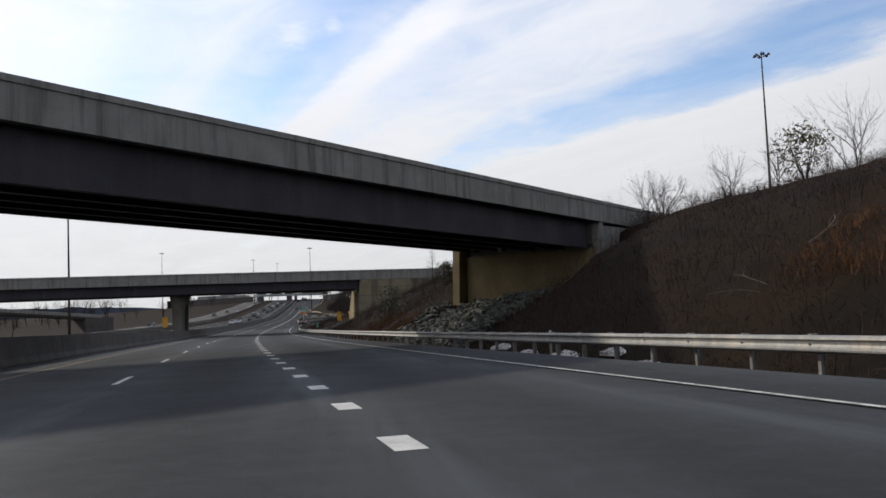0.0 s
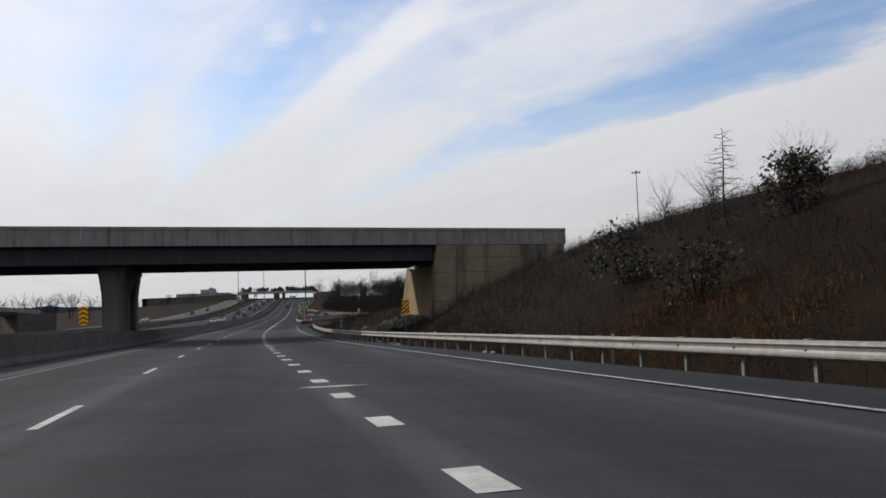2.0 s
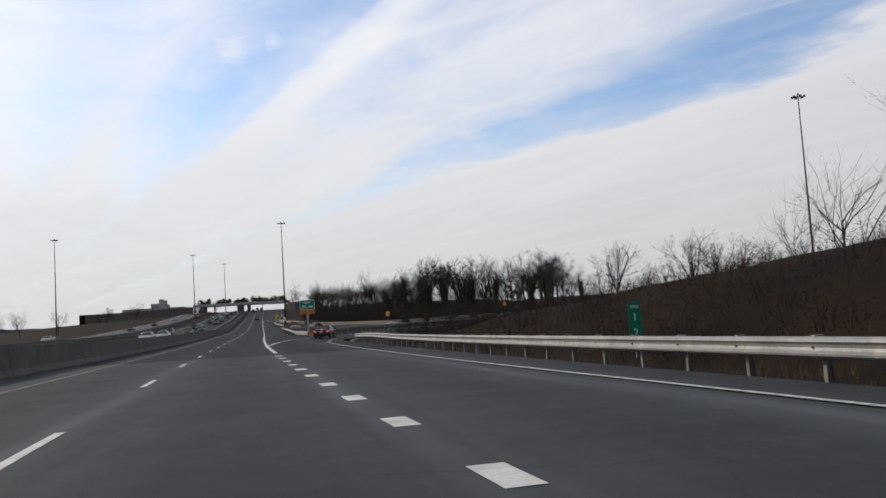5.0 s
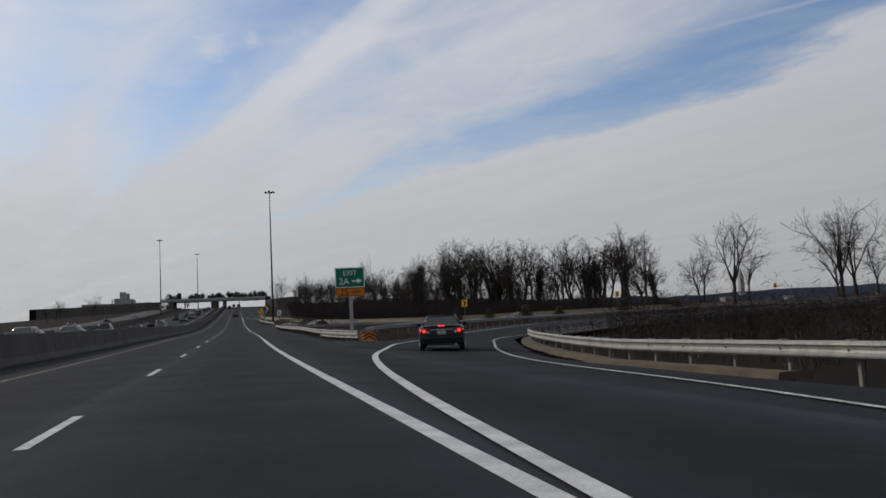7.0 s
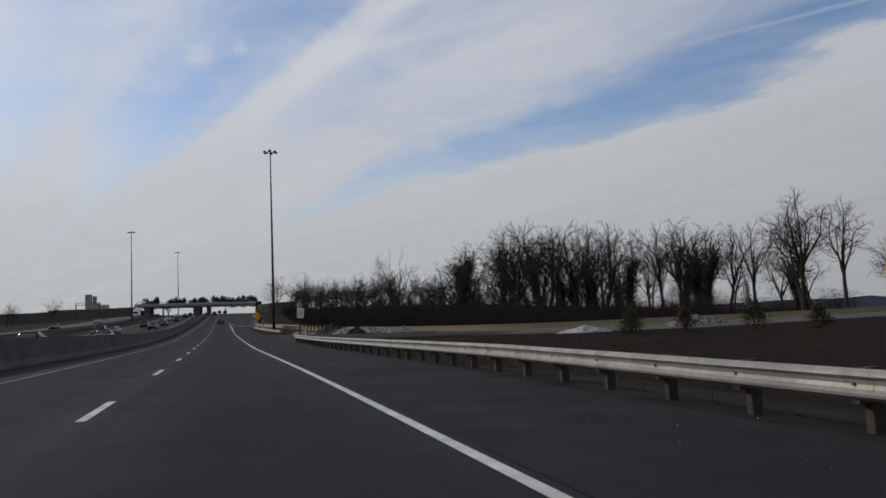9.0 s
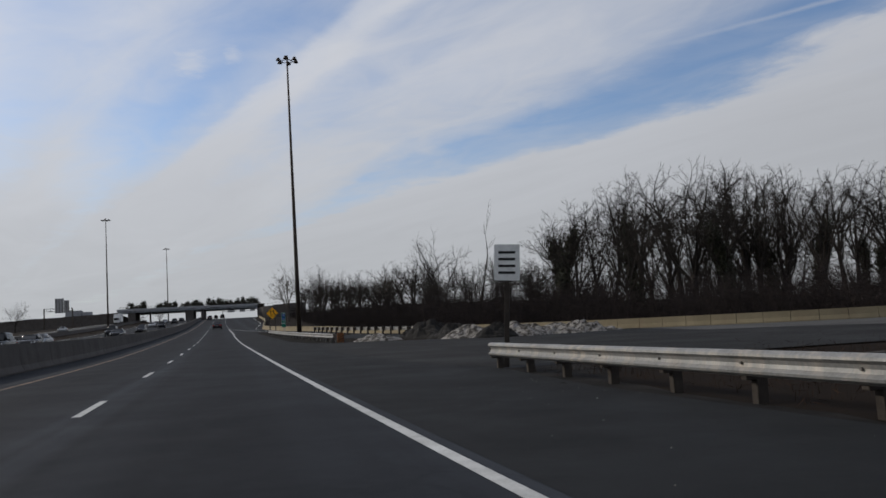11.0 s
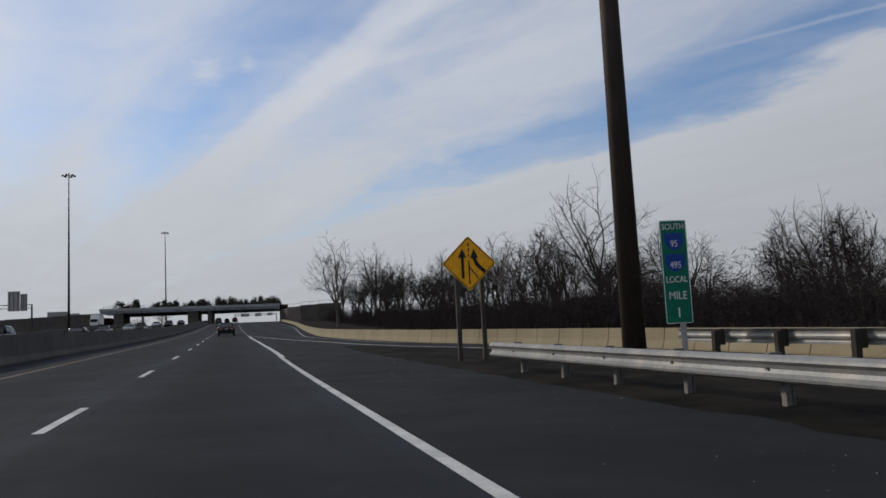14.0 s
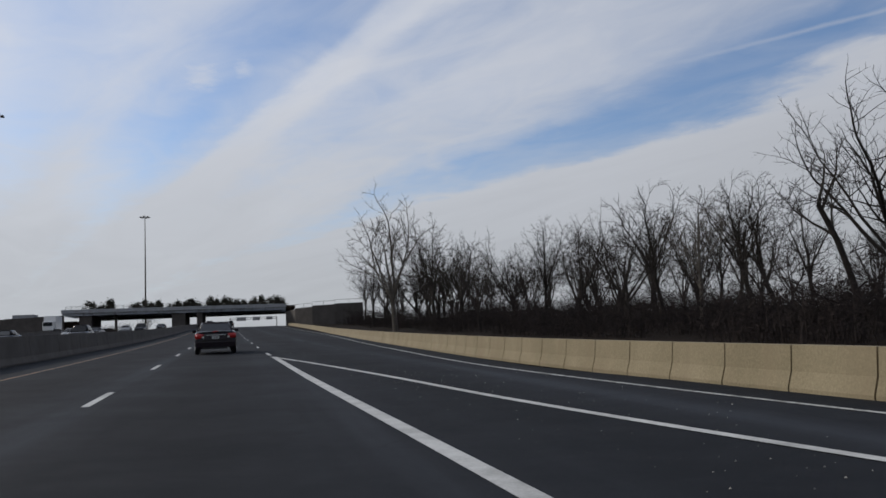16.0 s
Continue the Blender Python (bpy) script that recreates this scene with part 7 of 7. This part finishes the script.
dark_suv = vehicle("suv", "car_charcoal", "dark sport utility car on the opposite carriageway", 324.0, -17.3, 180.0, tall=0.3, wagon=True)


def more(src, places, label=""):
    for s, l, yaw in places:
        p_ = at_road(s, l)
        ob = copy_thing(src, pose(p_.x, p_.y, p_.z + (0.042 if l < -30 else 0.012), 0, 0, yaw))
        if label:
            tagged(ob, label)


more(white_car, [(280, -13.6, 180), (409, -17.2, 180), (556, -17.5, 180), (610, -17.6, 180)])
more(dark_car, [(366, -13.5, 180), (406, -17.4, 180), (446, -13.9, 180), (484, -14.1, 180), (525, -17.5, 180), (575, -17.6, 180), (640, -13.8, 180)])
more(dark_suv, [(394, -17.5, 180), (470, -17.6, 180), (540, -14.0, 180), (600, -14.0, 180)])
more(white_car, [(547, -38.5, 180), (330, -42.0, 180)], "silver sedan on the collector road")
more(dark_car, [(420, -38.5, 180), (475, -38.2, 180), (285, -42.5, 180)], "black sedan on the collector road")
more(suv, [(690, 0.2, 1.0), (720, -3.6, 0.5)])


def box_truck():
    p_ = at_road(640, -36.0)
    root = thing("box_truck", pose(p_.x, p_.y, p_.z + 0.04, 0, 0, 180), "white box truck on the collector road", "truck", "vehicles")
    part("cargo_box", boxed(-1.2, 1.2, -4.6, 1.4, 0.95, 3.7, 0.04), M["car_white"], root)
    part("cab", boxed(-1.05, 1.05, 1.5, 3.4, 0.55, 2.5, 0.18), M["car_white"], root)
    part("chassis", boxed(-0.5, 0.5, -4.5, 3.2, 0.55, 0.9), M["trim_black"], root)
    part("windscreen", boxed(-0.9, 0.9, 3.39, 3.42, 1.5, 2.3), M["car_glass"], root)
    for y in (-3.0, 2.5):
        for s_ in (-1, 1):
            part("wheel", tube(bmesh.new(), (s_ * 0.75, y, 0.48), (s_ * 1.1, y, 0.48), 0.48, 0.48, 16), M["tyre"], root)


box_truck()


# ---- the far overpass, walls and buildings ----
def far_overpass():
    b3, at3 = overpass("overpass_far", (-40.0, 672.0), radians(-2.0), -28.0, 27.5, 14.0, 12.9, 12.05, 11.35, -0.0087, 5, "grey concrete girder overpass on the crest", 9.0, fascia="concrete_lifted", steel="steel_blue_lifted")
    for a0, a1 in ((-1.6, 1.8), (4.6, 6.0), (-24.0, -21.0)):
        bm = bmesh.new()
        loft(bm, [[at3(a0 + d, 1.0, z), at3(a1 - d, 1.0, z), at3(a1 - d, 13.0, z), at3(a0 + d, 13.0, z)] for z, d in ((4.0, 0.15), (11.4, 0.0))])
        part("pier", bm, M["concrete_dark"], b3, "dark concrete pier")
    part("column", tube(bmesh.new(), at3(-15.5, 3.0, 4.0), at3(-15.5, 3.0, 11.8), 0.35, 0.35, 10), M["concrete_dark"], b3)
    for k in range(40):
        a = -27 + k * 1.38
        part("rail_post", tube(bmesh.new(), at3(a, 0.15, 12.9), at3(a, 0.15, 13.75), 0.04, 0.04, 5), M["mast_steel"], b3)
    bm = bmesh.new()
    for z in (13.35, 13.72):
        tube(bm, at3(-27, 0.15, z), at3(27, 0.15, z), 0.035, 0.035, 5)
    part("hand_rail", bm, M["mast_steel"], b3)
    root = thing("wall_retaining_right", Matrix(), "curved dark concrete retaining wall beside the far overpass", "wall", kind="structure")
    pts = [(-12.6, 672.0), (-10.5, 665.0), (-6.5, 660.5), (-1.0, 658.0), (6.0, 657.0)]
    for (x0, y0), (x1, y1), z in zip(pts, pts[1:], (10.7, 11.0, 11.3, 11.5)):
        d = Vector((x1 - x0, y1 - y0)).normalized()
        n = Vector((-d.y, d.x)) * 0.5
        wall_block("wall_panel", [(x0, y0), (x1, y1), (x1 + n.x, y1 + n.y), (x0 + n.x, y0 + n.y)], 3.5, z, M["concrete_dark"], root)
        for t in (0.0, 0.5):
            x, y = x0 + (x1 - x0) * t, y0 + (y1 - y0) * t
            part("rail_post", tube(bmesh.new(), (x, y, z), (x, y, z + 0.95), 0.04, 0.04, 5), M["mast_steel"], root)
        part("hand_rail", tube(bmesh.new(), (x0, y0, z + 0.95), (x1, y1, z + 0.95), 0.04, 0.04, 5), M["mast_steel"], root)
    root = thing("wall_retaining_left", Matrix(), "long dark retaining wall below the embankment", "wall", kind="structure")
    for k in range(9):
        x0 = -68.0 - 7.5 * k
        wall_block("wall_panel", [(x0, 676.0 + k * 2.2), (x0 - 7.46, 678.2 + k * 2.2), (x0 - 7.46, 679.0 + k * 2.2), (x0, 676.8 + k * 2.2)], 2.0, 11.9 - 0.12 * k, M["concrete_dark"], root)
    hill = boxed(-140, -69, 700, 730, 2.0, 11.4)
    tagged(part("bank_far", hill, M["soil"], None), "dark planted bank behind the far overpass", "bank", kind="structure")
    hill = boxed(-66, -9, 692, 722, 12.3, 13.4)
    tagged(part("bank_bridge", hill, M["soil"], None), "dark planted strip on the far overpass", "bank", kind="structure")


far_overpass()


def gantry(x0, x1, y, z0, z1, panels, label):
    root = thing("sign_gantry", Matrix(), label, "gantry")
    for x in (x0, x1):
        part("leg", tube(bmesh.new(), (x, y, ground_z(x, y) - 0.2), (x, y, z1), 0.22, 0.2, 10), M["mast_steel"], root)
    bm = bmesh.new()
    for dz in (0.0, 0.9):
        tube(bm, (x0, y, z1 - dz), (x1, y, z1 - dz), 0.08, 0.08, 6)
    n = max(2, int((x1 - x0) / 1.4))
    for k in range(n):
        a, b = x0 + (x1 - x0) * k / n, x0 + (x1 - x0) * (k + 1) / n
        tube(bm, (a, y, z1 - 0.9 * (k % 2)), (b, y, z1 - 0.9 * ((k + 1) % 2)), 0.045, 0.045, 5)
    part("truss", bm, M["mast_steel"], root)
    for a, b, c, d in panels:
        part("sign_panel", boxed(a, b, y - 0.25, y - 0.18, c, d), M["sign_back"], root, "grey back of a large sign")
        for k in range(3):
            x = a + (b - a) * (k + 0.5) / 3
            part("bracket", boxed(x - 0.06, x + 0.06, y - 0.34, y - 0.25, c + 0.2, d - 0.2), M["mast_steel"], root)
    return root


gantry(-84.5, -75.5, 623.0, 0, 12.3, [(-81.0, -78.2, 10.7, 15.7), (-78.1, -76.5, 10.7, 15.0)], "sign gantry with two tall grey panels seen from behind")
gantry(-30.0, -8.0, 860.0, 0, 17.5, [(-27.0, -22.5, 16.0, 17.8), (-19.5, -16.0, 16.0, 17.8), (-13.0, -10.0, 16.2, 17.7)], "distant sign gantry over the road")


def far_building(x0, x1, y0, y1, z0, z1, label, rooms=(), bays=12, mat="wall_far"):
    root = thing("building", Matrix(), label, "building", "far buildings")
    part("wall", boxed(x0, x1, y0, y1, z0, z1), M[mat], root)
    part("roof", boxed(x0 - 0.4, x1 + 0.4, y0 - 0.4, y1 + 0.4, z1, z1 + 0.5), M["roof_far"], root)
    for k in range(bays):
        a = x0 + (x1 - x0) * (k + 0.2) / bays
        b = x0 + (x1 - x0) * (k + 0.8) / bays
        for j in range(max(1, int((z1 - z0) / 4.2))):
            c = z0 + 1.6 + 4.0 * j
            part("window", boxed(a, b, y0 - 0.05, y0 + 0.05, c, c + 1.6), M["car_glass"], root)
    for a, b, h in rooms:
        part("roof_room", boxed(a, b, y0 + 4, y0 + 10, z1 + 0.4, z1 + h), M["roof_far"], root)


far_building(-132.0, -88.0, 800.0, 840.0, 4.0, 15.6, "long low grey flat-roofed building", ((-112, -104, 4.0), (-103, -99, 3.0)))
far_building(-150.0, -112.0, 900.0, 930.0, 5.0, 15.0, "low pale warehouse far off", (), 8)
rng_b = random.Random(5)
for k in range(14):
    x = 640 + 85 * k + rng_b.uniform(-30, 30)
    y = 1250 - 40 * k + rng_b.uniform(-60, 60)
    far_building(x, x + rng_b.uniform(8, 24), y, y + 14, -5.0, rng_b.uniform(1, 6), "small pale building across the water", (), 5)


def tower():
    x, y = 837.0, 1530.0
    root = thing("tower", pose(x, y, 2.0), "slender pale tower on the far shore", "tower")
    part("shaft", boxed(-4, 4, -4, 4, -6.0, 44.0), M["wall_far"], root)
    bm = bmesh.new()
    loft(bm, [[(-3.2, -3.2, 44.0), (3.2, -3.2, 44.0), (3.2, 3.2, 44.0), (-3.2, 3.2, 44.0)], [(-0.4, -0.4, 58.0), (0.4, -0.4, 58.0), (0.4, 0.4, 58.0), (-0.4, 0.4, 58.0)]])
    part("spire", bm, M["roof_far"], root)


tower()


def far_land():
    vs = [(150, 150, -6.6), (3500, 150, -6.6), (3500, 2500, -6.6), (150, 2500, -6.6)]
    tagged(new("water", mesh_of("water", vs, [(0, 1, 2, 3)], M["water"])), "pale calm river beyond the trees", "water", kind="structure")
    # Wooded shore and ridges, far off.
    for k, (r, h, base, seed) in enumerate(((1300, 26, -7, 3.0), (2100, 44, -7, 9.0), (3300, 75, -7, 15.0))):
        v, f = [], []
        n = 220
        for i in range(n + 1):
            a = radians(-120 + 240 * i / n)
            x, y = math.sin(a) * r, 300 + math.cos(a) * r
            t = h * (0.55 + 0.5 * noise.noise(Vector((a * 4, seed, 0))) + 0.16 * noise.noise(Vector((a * 60, seed, 1))))
            v += [(x, y, base), (x * 1.004, y * 1.004, base + max(t, 3.0)), (x * 1.12, y * 1.12, base)]
            if i:
                j = 3 * i
                f += [(j - 3, j, j + 1, j - 2), (j - 2, j + 1, j + 2, j - 1)]
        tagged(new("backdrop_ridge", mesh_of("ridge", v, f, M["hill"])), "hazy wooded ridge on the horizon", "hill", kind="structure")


far_land()


def left_flyover():
    root = thing("overpass_left", Matrix(), "low concrete ramp bridge beyond the collector road", "overpass", kind="structure")
    a, b = Vector((-130.0, 190.0, 9.0)), Vector((-66.5, 243.0, 0.9))
    d = (b - a).to_2d().normalized()
    n = Vector((-d.y, d.x, 0))
    bm = bmesh.new()
    loft(bm, [[p_ + Vector((0, 0, -1.6)) + n * 1.0, p_ + Vector((0, 0, -1.6)) + n * 8.0, p_ + Vector((0, 0, -0.9)) + n * 9.0, p_ + n * 9.0, p_, p_ + Vector((0, 0, -0.9))] for p_ in (a, b)])
    part("deck", bm, M["concrete_grey"], root)
    for t in (0.25, 0.62):
        p_ = a.lerp(b, t) + n * 4.5
        g = ground_z(p_.x, p_.y)
        bm = bmesh.new()
        loft(bm, [[(p_.x + u * w, p_.y + v * 0.7, z) for u, v in ((-1, -1), (1, -1), (1, 1), (-1, 1))] for z, w in ((g - 0.5, 1.0), (p_.z - 3.2, 1.1), (p_.z - 1.55, 3.4))])
        part("pier", bm, M["concrete_grey"], root)
    wall_block("abutment", [(-70.0, 240.0), (-64.0, 245.5), (-69.5, 252.0), (-75.5, 246.5)], -4.4, 0.2, M["concrete_dark"], root)


left_flyover()

# Patches and wear on the pavement.
for s, l, w, h in ((70.5, 2.0, 0.55, 0.18), (104.0, 2.1, 0.6, 0.15)):
    vs, fs = [], []
    for k in range(14):
        a = 2 * math.pi * k / 14
        e = 1 + 0.25 * math.sin(k * 2.3 + s)
        vs.append(at_road(s + math.sin(a) * h * e, l + math.cos(a) * w * e, 0.006))
    fs.append(tuple(range(14)))
    tagged(new("road_patch", mesh_of("road_patch", vs, fs, M["paint_worn"])), "pale scuffed patch on the asphalt", "road mark", kind="structure")


def verge_patch(name, left, right, s0, s1, mat, label, lift, amp, n=60, m_=10, seed=1.0, fall=0.0):
    """Rough loose ground between two lines of (station, offset), thin at its edges."""
    vs, fs = [], []
    for i in range(n + 1):
        s_ = s0 + (s1 - s0) * i / n
        a, b = left(s_), right(s_)
        for k in range(m_ + 1):
            t = k / m_
            w = 0.25 * noise.noise(Vector((s_ * 0.9, k, seed)))
            edge = min(1.0, 4 * min(t, 1 - t), 6 * min(i / n, 1 - i / n))
            p_ = at_road(s_, a + (b - a) * t + w * (1 if t < 0.9 else 0))
            vs.append((p_.x, p_.y, p_.z + 0.003 - fall * t * min(1.0, 6 * min(i / n, 1 - i / n)) + edge * (lift + amp * noise.noise(Vector((p_.x * 1.7, p_.y * 1.7, seed))) + 0.4 * amp * noise.noise(Vector((p_.x * 6, p_.y * 6, seed))))))
        if i:
            w_ = m_ + 1
            fs += [(w_ * (i - 1) + k, w_ * (i - 1) + k + 1, w_ * i + k + 1, w_ * i + k) for k in range(m_)]
    return tagged(new(name, mesh_of(name, vs, fs, M[mat], True)), label, "ground", kind="structure")


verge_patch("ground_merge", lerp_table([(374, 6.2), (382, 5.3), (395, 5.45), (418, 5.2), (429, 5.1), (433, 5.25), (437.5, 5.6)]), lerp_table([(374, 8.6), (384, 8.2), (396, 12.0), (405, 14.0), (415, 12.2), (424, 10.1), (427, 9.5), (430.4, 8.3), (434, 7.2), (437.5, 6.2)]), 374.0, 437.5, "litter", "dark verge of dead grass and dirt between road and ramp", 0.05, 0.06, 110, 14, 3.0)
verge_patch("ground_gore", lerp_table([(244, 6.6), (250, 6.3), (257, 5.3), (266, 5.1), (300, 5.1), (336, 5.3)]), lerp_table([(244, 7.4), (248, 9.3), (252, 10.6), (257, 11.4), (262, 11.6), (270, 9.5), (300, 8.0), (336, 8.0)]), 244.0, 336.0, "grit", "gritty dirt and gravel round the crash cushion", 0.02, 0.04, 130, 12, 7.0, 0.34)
stems("grass_merge", [(p_.x, p_.y) for p_ in [at_road(s_, 5.5 + (4.0 if s_ < 420 else 2.0) * random.Random(k + 77).random()) for k, s_ in enumerate(np.linspace(376, 433, 520))]], "grass_dead", "short dead grass on the merge verge", 0.03, 0.13, 0.008, 9, 0.35, 0.6, 0, 12)


def fallen_branch(x, y, length, yaw, rise, seed, label="pale fallen branch lying on the slope"):
    """A crooked dead limb with a few side twigs, lying on the ground."""
    rng = random.Random(seed)
    tw = Twigs()
    p, d, r = Vector((0, 0, 0.12)), Vector((1, 0, rise)).normalized(), length * 0.014
    for k in range(6):
        d = bent(rng, d, 0.1)
        e = p + d * length / 6
        tw.limb(p, e, r, r * 0.82, 6)
        if k > 1:
            for _ in range(2):
                q_ = bent(rng, d, 0.5)
                m_ = e + q_ * length * rng.uniform(0.12, 0.3)
                tw.limb(e, m_, r * 0.5, r * 0.3, 4)
                tw.limb(m_, m_ + bent(rng, q_, 0.4) * length * 0.14, r * 0.3, 0.0, 4)
        p, r = e, r * 0.82
    ob = new("fallen_branch", tw.mesh("fallen_branch", M["wood_pale"]))
    ob.matrix_basis = pose(x, y, ground_z(x, y), 0, 0, yaw)
    return tagged(ob, label, "branch", "fallen branches")


BRANCHES = ((11.9, 22.0, 1.5, 160.0, 0.3), (12.3, 22.4, 1.3, 120.0, 0.5), (11.7, 22.6, 1.2, 35.0, 0.35), (14.6, 24.0, 2.6, 20.0, 0.5))
for k, (x, y, length, yaw, rise) in enumerate(BRANCHES):
    fallen_branch(x, y, length, yaw, rise, 900 + k)


def loose_grit():
    """Crumbs of stone and ice thrown on to the shoulders."""
    rng = random.Random(77)
    v, f = [], []
    for s0, s1, l0, l1, n in ((366, 470, 2.6, 5.6, 900), (440, 500, 2.6, 6.5, 260), (236, 336, 2.4, 5.6, 420), (338, 372, 6.0, 13.0, 260), (-10, 180, 7.4, 8.6, 320)):
        for _ in range(n):
            p_ = at_road(rng.uniform(s0, s1), l0 + (l1 - l0) * rng.random() ** 0.7)
            r = rng.uniform(0.004, 0.013)
            k = len(v)
            a = rng.uniform(0, 2.1)
            v += [(p_.x + r * math.cos(a + t), p_.y + r * math.sin(a + t), p_.z + 0.002) for t in (0, 2.1, 4.2)] + [(p_.x, p_.y, p_.z + r * rng.uniform(0.8, 1.5))]
            f += [(k, k + 1, k + 3), (k + 1, k + 2, k + 3), (k + 2, k, k + 3)]
    tagged(new("loose_grit", mesh_of("loose_grit", v, f, M["grit_pale"])), "pale crumbs of stone and ice scattered on the shoulder", "grit", kind="stuff")


loose_grit()
